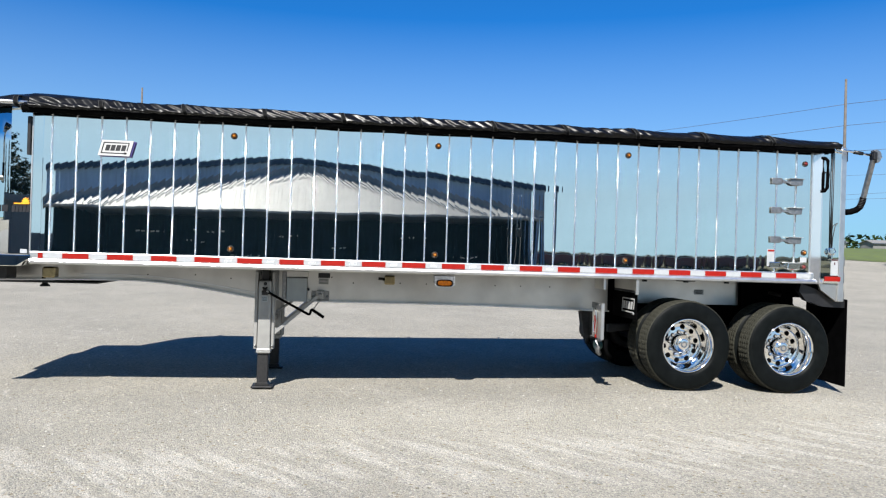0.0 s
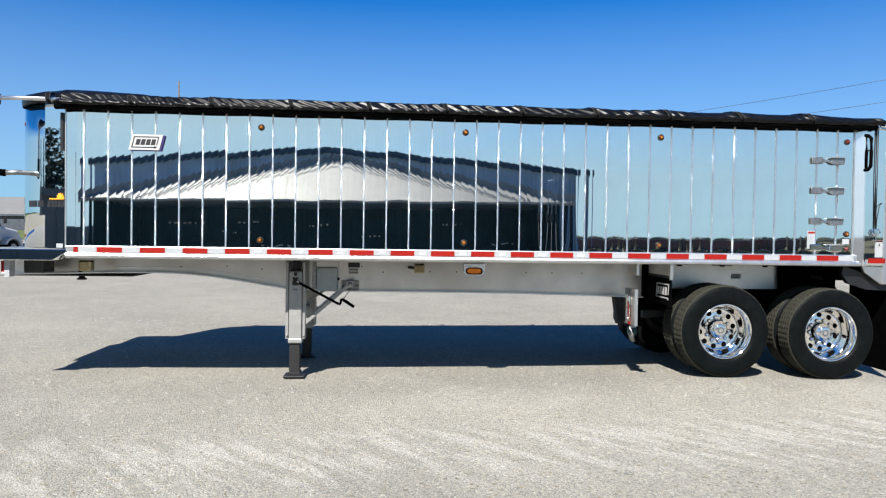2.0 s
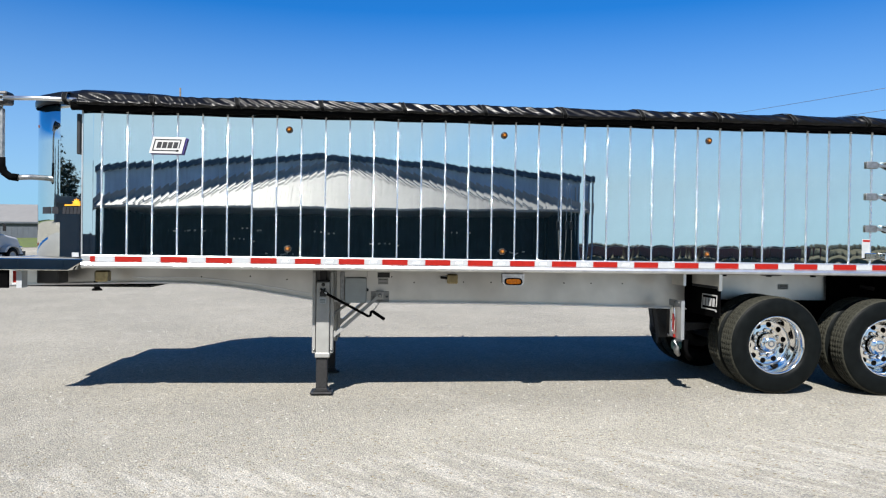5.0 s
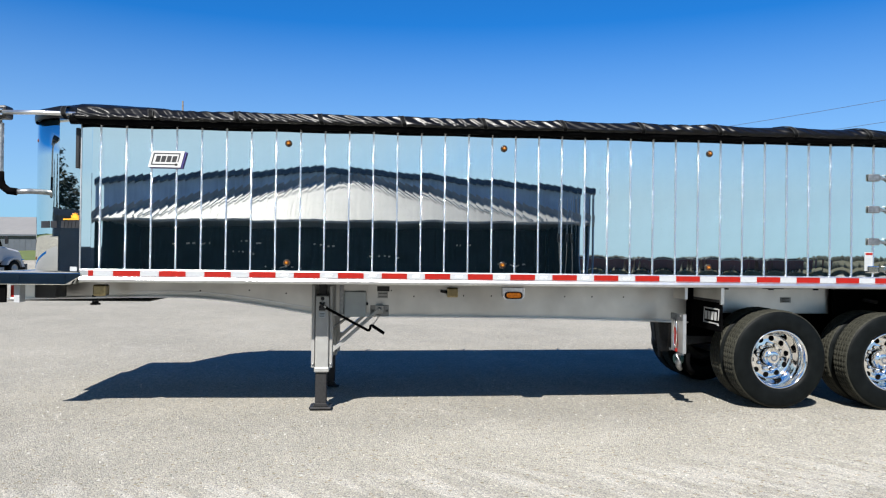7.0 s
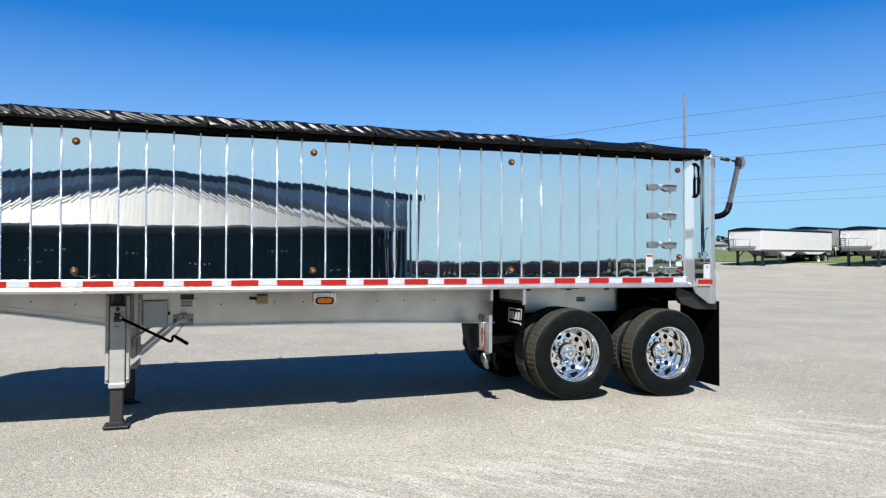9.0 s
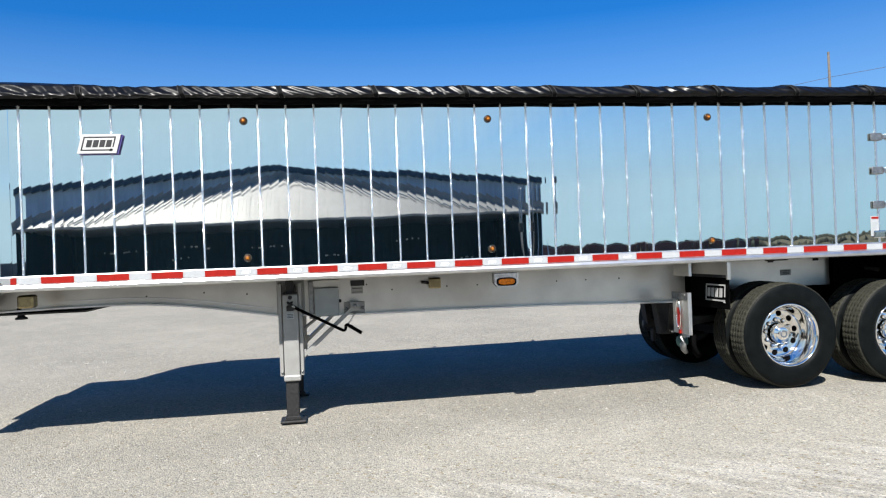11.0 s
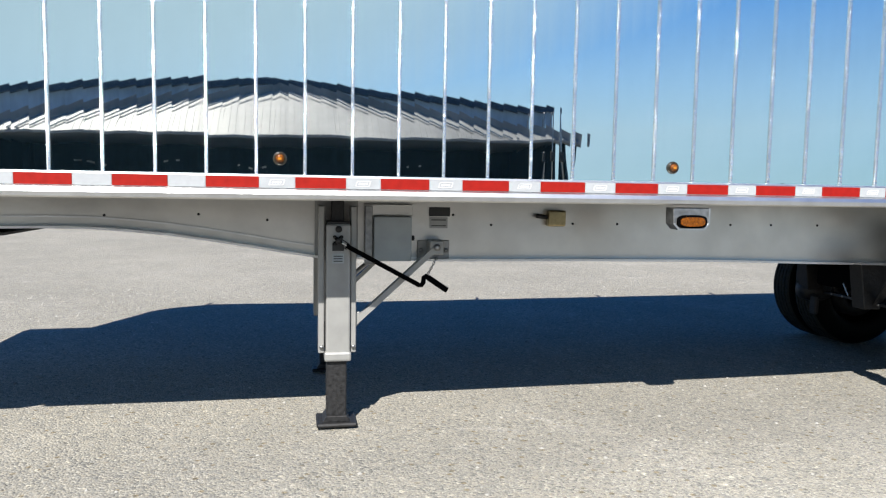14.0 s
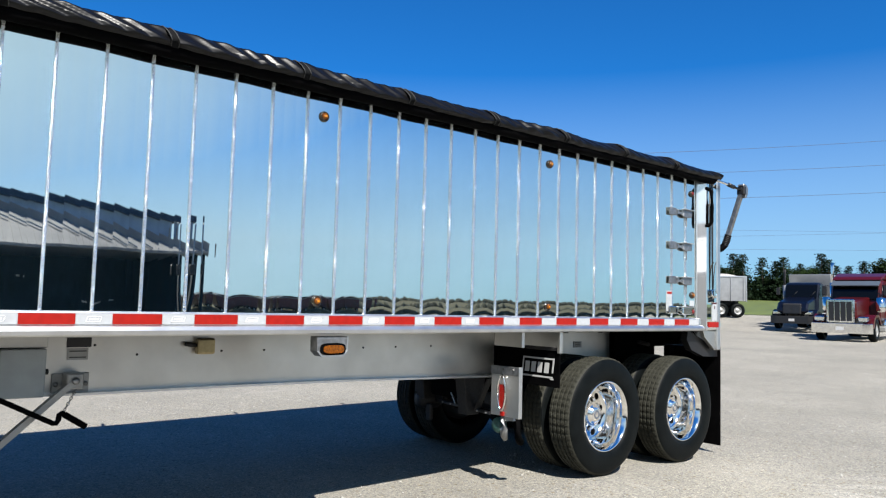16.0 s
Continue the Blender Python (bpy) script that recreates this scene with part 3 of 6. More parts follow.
# rear corner post, rear frame and apron
POST = [(4.318, -0.002), (4.392, -0.066), (4.408, -0.066), (4.408, 0.12), (4.318, 0.12)]
part("corner_post", prism(POST, 1.3, 2.83, "z"), M_POST, trailer)
part("corner_post_edge", box((4.304, -0.012, 1.415), (4.318, -0.001, 2.80), 0.003), M_ALU_RAIL, trailer)
part("rear_side_panel", box((4.408, -0.03, 1.30), (4.66, 0.12, 2.83)), M_MIRROR, trailer)
part("rear_edge", box((4.648, -0.036, 1.10), (4.712, 0.12, 2.84), 0.006), M_ALU_RAIL, trailer)
part("rear_edge", box((4.677, 2.32, 1.10), (4.737, 2.44, 2.9), 0.006), M_ALU_RAIL, trailer)
part("rear_apron", prism([(4.425, 1.292), (4.735, 1.292), (4.735, 1.095), (4.645, 1.095), (4.455, 1.225)], -0.012, 0.03, "y", 0.003), M_ALU, trailer)
part("reflective_tape", box((4.485, -0.04, 1.325), (4.67, -0.031, 1.378)), M_RED_TAPE, trailer)
part("warning_label", box((4.555, -0.036, 1.39), (4.64, -0.031, 1.575)), M_WHITE_TAPE, trailer, "white warning label")
part("label_print", box((4.56, -0.039, 1.56), (4.635, -0.0365, 1.573)), M_REDPAINT, trailer)
part("label_print", box((4.592, -0.039, 1.51), (4.603, -0.0365, 1.54)), M_REDPAINT, trailer)
# black pull handle and air hoses on the rear panel
part("grab_handle", tube([(4.391, -0.05, 2.705), (4.415, -0.08, 2.70), (4.434, -0.098, 2.67), (4.437, -0.1, 2.52), (4.434, -0.098, 2.37), (4.415, -0.08, 2.335), (4.391, -0.05, 2.33)], 0.019, 10), M_BLACK_DULL, trailer, "black grab handle")
part("grab_handle", tube([(4.405, -0.06, 2.72), (4.405, -0.063, 2.53), (4.405, -0.06, 2.345)], 0.018, 8), M_BLACK_DULL, trailer)
part("handle_web", bar((4.405, -0.063, 2.54), (4.445, -0.115, 2.54), 0.015, 0.015), M_BLACK, trailer)
part("hose", tube([(4.53, -0.04, 2.80), (4.532, -0.045, 2.2), (4.54, -0.045, 1.70)], 0.006, 6), M_BLACK, trailer)
part("hose", tube([(4.555, -0.04, 2.80), (4.55, -0.044, 2.2), (4.545, -0.044, 1.70)], 0.005, 6), M_BLACK, trailer)
part("hose", tube([(4.615, -0.04, 1.98), (4.58, -0.05, 1.95), (4.555, -0.05, 1.82), (4.547, -0.05, 1.7)], 0.005, 6), M_BLACK, trailer)
part("gate_latch", box((4.52, -0.07, 1.63), (4.56, -0.03, 1.70), 0.006), M_CHROME, trailer)
part("gate_latch", box((4.533, -0.065, 1.57), (4.551, -0.03, 1.63), 0.005), M_CHROME, trailer)
part("latch_hook", tube([(4.51, -0.06, 1.69), (4.5, -0.065, 1.65), (4.525, -0.065, 1.62)], 0.008, 6), M_CHROME, trailer)
part("latch_hook", tube([(4.565, -0.06, 1.70), (4.585, -0.065, 1.66), (4.555, -0.065, 1.62)], 0.008, 6), M_CHROME, trailer)
# hinge ears behind the rear edge
for z in (2.75, 1.55, 1.36, 1.16):
    part("gate_hinge", box((4.735, 0.04, z - 0.06), (4.785, 0.16, z + 0.06), 0.01), M_GALV if z < 2 else M_BLACK, trailer)


# lamps: round bezel with a domed lens
def lamp(x, z, r, lens, y=0.0):
    ob = part("marker_lamp", lathe([(r * 1.3, y), (r * 1.3, y - 0.006), (r * 1.15, y - 0.014), (r * 0.86, y - 0.016), (r * 0.8, y - 0.01), (r * 0.8, y)], 20, "y", (x, 0, z)), M_LAMP_RING, trailer)
    dome = part("lens", lathe([(r * 0.82, y - 0.010), (r * 0.8, y - 0.017), (r * 0.62, y - 0.024), (r * 0.33, y - 0.028), (0.0001, y - 0.029)], 20, "y", (x, 0, z)), lens, ob)
    part("bulb_window", box((x - r * 0.34, y - 0.0295, z - r * 0.3), (x + r * 0.34, y - 0.026, z + r * 0.22), 0.002), M_AMBER_PALE if lens is M_AMBER else M_REDLENS, dome)


for i, x in enumerate((0.06 - 9 * PITCH, 0.06, 0.06 + 9 * PITCH)):
    lamp(x, 2.636, 0.026, M_AMBER)
    lamp(x - 0.004, 1.491, 0.026, M_AMBER)
lamp(4.226, 2.636, 0.024, M_REDLENS)
lamp(4.24, 1.637, 0.026, M_AMBER)
lamp(4.24, 1.475, 0.026, M_REDLENS)
for z, y in ((2.66, 0.24), (1.50, 0.24)):
    part("corner_lamp", lathe([(0.03, 0), (0.03, -0.012), (0.022, -0.03), (0.0001, -0.036)], 14, "x", (-4.481, 0.385, z)), M_AMBER, trailer, "amber corner lamp")

# white sign plate with its violet edge and blank bars for the letters
SKEW = [(-3.326, 2.378), (-3.028, 2.378), (-2.988, 2.532), (-3.286, 2.532)]
part("sign_plate", prism(SKEW, -0.042, -0.030), M_WHITE, trailer, "white slanted sign plate with black bars")
part("sign_edge", prism([(x + 0.012, z - 0.006) for x, z in SKEW], -0.030, -0.006), M_PURPLE, trailer)


def slanted(x0, z0, x1, z1, y, material, name="sign_print", depth=0.002):
    def sh(x, z):
        return (x + (z - 2.378) * 0.26, z)
    part(name, prism([sh(x0, z0), sh(x1, z0), sh(x1, z1), sh(x0, z1)], y - depth, y), material, trailer)


for x0, z0, x1, z1 in ((-3.305, 2.400, -3.06, 2.409), (-3.305, 2.503, -3.06, 2.512), (-3.305, 2.409, -3.295, 2.503), (-3.069, 2.428, -3.060, 2.503), (-3.085, 2.395, -3.065, 2.414)):
    slanted(x0, z0, x1, z1, -0.0425, M_INK)
for i in range(4):
    slanted(-3.272 + i * 0.05, 2.428, -3.232 + i * 0.05, 2.485, -0.0425, M_INK)


# decal on the front facet: dark blocks with an orange line and half sun
def on_facet(u, z, out=0.0):
    """A place on the front facet, u metres forward from its edge."""
    w = Vector((-0.24, 0.094)).normalized()
    n = Vector((w.y, -w.x)) * -1
    n = n if n.y < 0 else -n
    p = Vector((-3.951, 0.014)) + w * u + n * out
    return (p.x, p.y, z)


def facet_patch(name, pts, material, label=""):
    bm = bmesh.new()
    lo = [bm.verts.new(on_facet(u, z, 0.002)) for u, z in pts]
    hi = [bm.verts.new(on_facet(u, z, 0.004)) for u, z in pts]
    bm.faces.new(hi)
    bm.faces.new(lo[::-1])
    n = len(pts)
    for i in range(n):
        bm.faces.new((lo[i], lo[(i + 1) % n], hi[(i + 1) % n], hi[i]))
    bmesh.ops.recalc_face_normals(bm, faces=bm.faces)
    part(name, bm, material, trailer, label)


for i in range(5):
    u = 0.225 - i * 0.043
    facet_patch("decal_block", [(u, 1.795), (u - 0.036, 1.795), (u - 0.044, 1.862), (u - 0.008, 1.862)], M_INK)
facet_patch("decal_line", [(0.20, 1.872), (0.02, 1.872), (0.018, 1.884), (0.20, 1.884)], M_ORANGE)
facet_patch("decal_sun", [(0.062 + (0.034 if i % 2 else 0.056) * math.cos(math.pi * i / 12), 1.886 + (0.034 if i % 2 else 0.056) * math.sin(math.pi * i / 12)) for i in range(13)], M_ORANGE, "orange half sun decal")
for lo, hi in ((22.8, 29.5), (31.5, 43.5)):
    turns = [radians(lo + (hi - lo) * i / 4) for i in range(5)]
    ring = [(CURVE_C[0] - q * math.sin(a), CURVE_C[1] - q * math.cos(a)) for a, q in [(a, CURVE_R + 0.001) for a in turns] + [(a, CURVE_R + 0.005) for a in turns[::-1]]]
    part("decal_block", prism(ring, 1.797, 1.862, "z"), M_INK, trailer)
part("grab_slot", box((-3.996, -0.012, 2.355), (-3.961, 0.022, 2.735), 0.008, 2), M_BLACK, trailer, "black oblong grab handle")
facet_patch("white_label", [(0.11, 1.388), (0.03, 1.388), (0.03, 1.43), (0.11, 1.43)], M_WHITE_TAPE)

# white label and small plates by the rear
part("spec_label", box((3.80, -0.004, 1.475), (3.895, 0.0, 1.668)), M_WHITE_TAPE, trailer, "white printed label")
part("label_print", box((3.807, -0.0065, 1.64), (3.888, -0.0042, 1.66)), M_RED_TAPE, trailer)
for i in range(5):
    part("label_print", box((3.81, -0.0065, 1.6 - i * 0.025), (3.872 - 0.012 * (i % 3), -0.0042, 1.607 - i * 0.025)), M_GREYBOX, trailer)
part("spec_label", box((4.2, -0.004, 1.53), (4.275, 0.0, 1.585)), M_WHITE_TAPE, trailer)


# folding grab steps
def grab_step(x, z, chrome=False):
    m = M_CHROME if chrome else M_GALV
    st = part("grab_step", box((x, -0.022, z - 0.036), (x + 0.125, -0.010, z + 0.036), 0.008, 2), m, trailer, "bent plate grab step")
    part("step_neck", prism([(x + 0.12, z - 0.026), (x + 0.165, z - 0.014), (x + 0.22, z - 0.03), (x + 0.22, z + 0.012), (x + 0.165, z + 0.0), (x + 0.12, z + 0.02)], -0.03, -0.018), m, st)
    part("step_plate", prism([(x + 0.21, z - 0.034), (x + 0.25, z - 0.046), (x + 0.36, z - 0.04), (x + 0.37, z + 0.022), (x + 0.34, z + 0.03), (x + 0.22, z + 0.026)], -0.036, -0.018, "y", 0.004), m, st)
    part("step_lip", box((x + 0.20, -0.06, z + 0.028), (x + 0.375, -0.010, z + 0.034), 0.002), M_ALU_RAIL, st)
    part("step_bracket", box((x + 0.298, -0.016, z - 0.13), (x + 0.308, -0.004, z + 0.05), 0.003), m, st)


for z in (2.43, 2.105, 1.775):
    grab_step(3.82, z)
grab_step(3.82, 1.49, True)

# nose: polished bolster, black guard, reflector and small boxes
part("nose_bolster", prism([(-4.886, 1.262), (-4.886, 1.372), (-3.916, 1.372), (-3.916, 1.345), (-4.051, 1.262)], -0.045, 0.3, "y", 0.006), M_MIRROR, trailer)
part("nose_bolster", box((-4.886, 0.3, 1.262), (-4.766, 2.14, 1.372), 0.006), M_MIRROR_DULL, trailer)
part("nose_bolster", prism([(-4.886, 1.262), (-4.886, 1.372), (-3.916, 1.372), (-3.916, 1.345), (-4.051, 1.262)], 2.14, 2.485, "y", 0.006), M_MIRROR_DULL, trailer)
part("bolster_cap", box((-4.881, -0.04, 1.373), (-3.966, 0.3, 1.378), 0.002), M_WHITE_DIRTY, trailer, "pale edge of the nose bolster")
part("nose_deck", box((-4.766, 0.3, 1.33), (-4.366, 2.14, 1.368)), M_WHITE_DIRTY, trailer)
part("nose_guard", box((-4.881, -0.01, 1.092), (-4.601, 0.02, 1.268), 0.004), M_BLACK_DULL, trailer, "black rubber guard")
part("reflective_tape", box((-4.586, 0.05, 1.14), (-4.556, 0.16, 1.25)), M_RED_TAPE, trailer)
part("reflective_tape", box((-4.556, 0.05, 1.09), (-4.506, 0.16, 1.25)), M_WHITE_TAPE, trailer)
part("nose_box", box((-4.466, 0.25, 1.12), (-4.266, 0.5, 1.255), 0.01), M_BLACK, trailer)
part("coupler_plate", box((-4.896, 0.62, 1.068), (-3.50, 1.84, 1.082)), M_STEEL_DARK, trailer)
part("kingpin", lathe([(0.045, 1.068), (0.045, 1.03), (0.03, 1.02), (0.03, 0.99), (0.05, 0.98), (0.05, 0.965)], 16, "z", (-4.066, 0.7, 0.06)), M_STEEL_DARK, trailer)
part("valve_cluster", box((-3.946, 0.3, 1.14), (-3.82, 0.42, 1.25), 0.015), M_YELLOWZINC, trailer)


# main beams with swept bottom edge, flange and rivets
LOWER = [(-4.896, 1.088), (-3.7, 1.118), (-3.3, 1.122), (-3.05, 1.118), (-2.85, 1.104), (-2.65, 1.084), (-2.45, 1.056), (-2.2, 1.016), (-2.0, 0.982), (-1.83, 0.956), (-1.1, 0.934), (-0.17, 0.932), (0.7, 0.925), (2.205, 0.891)]
for y in (0.66, 1.76):
    part("main_beam", prism(LOWER + [(2.205, 1.29), (-4.896, 1.29)], y, y + 0.02), M_ALU, trailer)
    part("beam_flange", prism([(x, z + 0.001) for x, z in LOWER] + [(x, z - 0.013) for x, z in LOWER[::-1]], y - 0.065, y + 0.065), M_ALU_RAIL, trailer)
    part("beam_stiffener", prism([(x, z + 0.056) for x, z in LOWER[1:10]] + [(x, z + 0.046) for x, z in LOWER[9:0:-1]], y - 0.014, y - 0.002), M_ALU_RAIL, trailer)
for x, z in ((-3.0, 1.18), (-2.5, 1.19), (-2.12, 1.16), (-1.02, 1.2), (-0.78, 1.14), (-0.25, 1.15), (0.05, 1.15), (0.85, 1.15), (1.15, 1.15), (1.5, 1.15)):
    part("rivet", lathe([(0.008, 0.66), (0.007, 0.655), (0.0001, 0.653)], 8, "y", (x, 0, z)), M_STEEL_DARK, trailer)
# Like the floor, these are darkened to deepen the shade underneath.
for i in range(16):
    x = -3.6 + i * 0.52
    part("cross_member", box((x, 0.69, 1.24), (x + 0.06, 1.75, 1.298)), M_STEEL_DARK, trailer)
part("junction_box", box((-1.51, 0.575, 0.925), (-1.285, 0.656, 1.19), 0.008, 2), M_GREYBOX, trailer, "grey enamel junction box")
part("box_bracket", box((-1.56, 0.60, 0.905), (-1.515, 0.658, 1.25), 0.003), M_GALV, trailer)
part("box_bracket", box((-1.56, 0.62, 1.192), (-1.275, 0.658, 1.26), 0.003), M_ALU, trailer)
part("box_knob", lathe([(0.016, -1.285), (0.016, -1.265), (0.0001, -1.262)], 10, "x", (0, 0.62, 1.06)), M_BLACK, trailer)
part("frame_label", box((-1.17, 0.654, 1.19), (-1.04, 0.658, 1.245)), M_INK, trailer)
part("frame_label", box((-1.165, 0.654, 1.118), (-1.055, 0.658, 1.185)), M_ALU_PAINT, trailer)
for z in (1.13, 1.165):
    part("label_print", box((-1.155, 0.6515, z), (-1.065, 0.6538, z + 0.006)), M_INK, trailer)
part("brace_plate", box((-1.24, 0.645, 0.925), (-1.045, 0.656, 1.045), 0.003), M_ALU_PAINT, trailer)
part("brace_lug", box((-1.185, 0.53, 0.967), (-1.10, 0.645, 1.052), 0.006), M_ALU_PAINT, trailer)
for x in (-1.22, -1.065):
    part("bolt", lathe([(0.014, 0.645), (0.014, 0.632), (0.0001, 0.630)], 6, "y", (x, 0, 0.985)), M_GALV, trailer)
part("latch_bracket", box((-0.43, 0.60, 1.135), (-0.315, 0.656, 1.235), 0.012, 2), M_YELLOWZINC, trailer, "zinc-plated latch")
part("latch_pin", tube([(-0.5, 0.63, 1.20), (-0.43, 0.63, 1.19)], 0.014, 8), M_STEEL_DARK, trailer)
# side turn lamp in its bracket
BR = [(0.058, 1.275), (0.274, 1.275), (0.274, 1.186), (0.244, 1.154), (0.090, 1.154), (0.060, 1.186)]
# Darker body and added bright rim put shade and edge light into the metals.
lampb = part("side_lamp", prism(BR, -0.03, 0.06, "y", 0.004), M_GALV, trailer, "amber oval side lamp in an aluminium bracket")
part("bracket_rim", prism([(0.058, 1.186), (0.089, 1.152), (0.246, 1.152), (0.276, 1.186), (0.276, 1.275), (0.268, 1.275), (0.268, 1.19), (0.242, 1.162), (0.094, 1.162), (0.066, 1.19)], -0.034, -0.026), M_ALU_RAIL, lampb)
part("gasket", prism([(0.166 + 0.088 * math.copysign(abs(math.cos(a)) ** 0.6, math.cos(a)), 1.199 + 0.037 * math.copysign(abs(math.sin(a)) ** 0.6, math.sin(a))) for a in [i * math.pi / 12 for i in range(24)]], -0.042, -0.028), M_BLACK_DULL, lampb)
part("lens", prism([(0.166 + 0.072 * math.copysign(abs(math.cos(a)) ** 0.6, math.cos(a)), 1.199 + 0.025 * math.copysign(abs(math.sin(a)) ** 0.6, math.sin(a))) for a in [i * math.pi / 12 for i in range(24)]], -0.05, -0.038, "y"), M_AMBER, lampb)


# landing legs
def landing_leg(y, mirror=1):
    leg = part("landing_leg", prism([(-1.833, 1.25), (-1.833, 0.413), (-1.800, 0.413), (-1.800, 1.25)], y + 0.02 * mirror, y + 0.14 * mirror, "y", 0.004), M_ALU_PAINT, trailer, "silver-painted landing leg")
    part("wing", box((-1.652, y + 0.02 * mirror, 0.413), (-1.620, y + 0.14 * mirror, 1.25), 0.004), M_ALU_PAINT, leg)
    part("outer_tube", box((-1.792, y - 0.01, 0.40), (-1.655, y + 0.135 * mirror, 1.152), 0.012, 2), M_ALU_PAINT, leg)
    part("collar", box((-1.80, y - 0.02, 0.370), (-1.648, y + 0.145 * mirror, 0.425), 0.012, 2), M_ALU_PAINT, leg)
    part("inner_tube", box((-1.787, y + 0.005, 0.03), (-1.673, y + 0.115 * mirror, 0.375), 0.006), M_STEEL_DARK, leg, "scuffed dark steel inner tube")
    part("foot", box((-1.843, y - 0.06, 0.0), (-1.615, y + 0.17 * mirror, 0.022), 0.008), M_STEEL_DARK, leg)
    part("foot_lip", prism([(-1.81, 0.022), (-1.65, 0.022), (-1.672, 0.055), (-1.788, 0.055)], y - 0.02, y + 0.14 * mirror, "y", 0.003), M_STEEL_DARK, leg)
    part("cap", box((-1.785, y - 0.004, 1.152), (-1.66, y + 0.13 * mirror, 1.165), 0.003), M_BLACK, leg)
    part("mount_post", box((-1.76, y + 0.03 * mirror, 1.16), (-1.69, y + 0.10 * mirror, 1.29), 0.004), M_STEEL_DARK, leg)
    part("mount_plate", box((-1.85, 0.62 if mirror > 0 else 1.70, 0.95), (-1.60, 0.66 if mirror > 0 else 1.76, 1.29), 0.004), M_ALU_PAINT, leg)
    part("oil_plug", lathe([(0.019, y - 0.01), (0.019, y - 0.016), (0.0001, y - 0.016)], 14, "y", (-1.722, 0, 1.122)), M_BLACK, leg)
    for x in (-1.816, -1.636):
        part("bolt", lathe([(0.012, y + 0.02), (0.012, y + 0.008), (0.0001, y + 0.006)], 6, "y", (x, 0, 0.45)), M_GALV, leg)
    return leg


leg = landing_leg(0.44)
part("leg_label", box((-1.757, 0.4265, 1.0), (-1.692, 0.4295, 1.045)), M_INK, leg)
part("leg_label", box((-1.757, 0.4265, 0.93), (-1.692, 0.4295, 0.985)), M_GREYBOX, leg)
for i in range(3):
    part("label_print", box((-1.75, 0.4245, 0.94 + i * 0.014), (-1.70, 0.4262, 0.945 + i * 0.014)), M_INK, leg)
hub = part("gear_hub", prism([(-1.725 + (0.026 + 0.011 * math.cos(4 * a + math.pi)) * math.cos(a), 1.06 + (0.026 + 0.011 * math.cos(4 * a + math.pi)) * math.sin(a)) for a in [i * math.pi / 16 for i in range(32)]], 0.412, 0.435), M_BLACK_DULL, leg, "black star-shaped gear hub")
for i in range(4):
    part("bolt", lathe([(0.008, 0.412), (0.008, 0.406), (0.0001, 0.405)], 6, "y", (-1.725 + 0.026 * math.cos(math.pi * (i + 0.5) / 2), 0, 1.06 + 0.026 * math.sin(math.pi * (i + 0.5) / 2))), M_STEEL_DARK, hub)
part("shaft_end", lathe([(0.017, 0.412), (0.017, 0.39), (0.0001, 0.388)], 12, "y", (-1.725, 0, 1.06)), M_BLACK, hub)
for e in (-0.014, 0.014):
    part("yoke", bar((-1.725 + e * 0.6, 0.392, 1.06 + e), (-1.672 + e * 0.6, 0.387, 1.026 + e), 0.006, 0.008), M_BLACK, hub)
part("yoke_pin", bar((-1.705, 0.392, 1.047), (-1.68, 0.39, 1.032), 0.008, 0.012), M_ALU_RAIL, hub)
landing_leg(1.82, -1)
part("cross_shaft", tube([(-1.72, 0.5, 1.07), (-1.72, 1.76, 1.07)], 0.018, 8), M_STEEL_DARK, trailer)
part("cross_brace", box((-1.74, 0.55, 0.62), (-1.70, 1.74, 0.68), 0.004), M_ALU_PAINT, trailer)
crank = part("crank_handle", tube([(-1.682, 0.386, 1.034), (-1.66, 0.39, 1.02), (-1.26, 0.45, 0.80), (-1.245, 0.45, 0.80), (-1.235, 0.45, 0.815), (-1.232, 0.45, 0.845), (-1.222, 0.45, 0.852), (-1.20, 0.455, 0.838)], 0.0142, 10), M_BLACK_DULL, trailer, "black folding crank handle")
part("grip", tube([(-1.205, 0.454, 0.842), (-1.092, 0.472, 0.766)], 0.0175, 10), M_BLACK_DULL, crank)


def link_chain(a, b, n, name):
    bm = bmesh.new()
    a, b = Vector(a), Vector(b)
    for i in range(n):
        c = a.lerp(b, (i + 0.5) / n)
        d = (b - a).normalized()
        s = d.cross(Vector((0, 1, 0)) if i % 2 else Vector((1, 0.3, 0))).normalized()
        L, W = (b - a).length / n * 0.75, 0.007
        ring = [c + d * L * math.cos(t) + s * W * math.sin(t) for t in [k * math.pi / 4 for k in range(9)]]
        tube(ring, 0.0022, 5, bm, caps=False)
    part(name, bm, M_GALV, trailer)


link_chain((-1.105, 0.60, 0.99), (-1.215, 0.46, 0.845), 11, "keeper_chain")
for y, yy in ((0.50, 0.55), (1.72, 1.87)):
    part("leg_brace", bar((-1.60, y, 0.605), (-1.14, yy, 1.014), 0.032, 0.042), M_ALU_PAINT, trailer)
    part("brace_end", prism([(-1.66, 0.555), (-1.63, 0.545), (-1.58, 0.60), (-1.60, 0.645), (-1.655, 0.635)], y - 0.02, y + 0.02, "y", 0.004), M_ALU_PAINT, trailer)
    part("bolt", lathe([(0.016, y - 0.02), (0.016, y - 0.034), (0.0001, y - 0.036)], 6, "y", (-1.632, 0, 0.585)), M_GALV, trailer)
    part("bolt", lathe([(0.02, yy - 0.015), (0.02, yy - 0.034), (0.0001, yy - 0.036)], 12, "y", (-1.142, 0, 1.012)), M_GALV, trailer)
part("rear_brace", tube([(-1.64, 0.9, 0.78), (-1.25, 1.2, 1.05)], 0.016, 8), M_GALV, trailer)


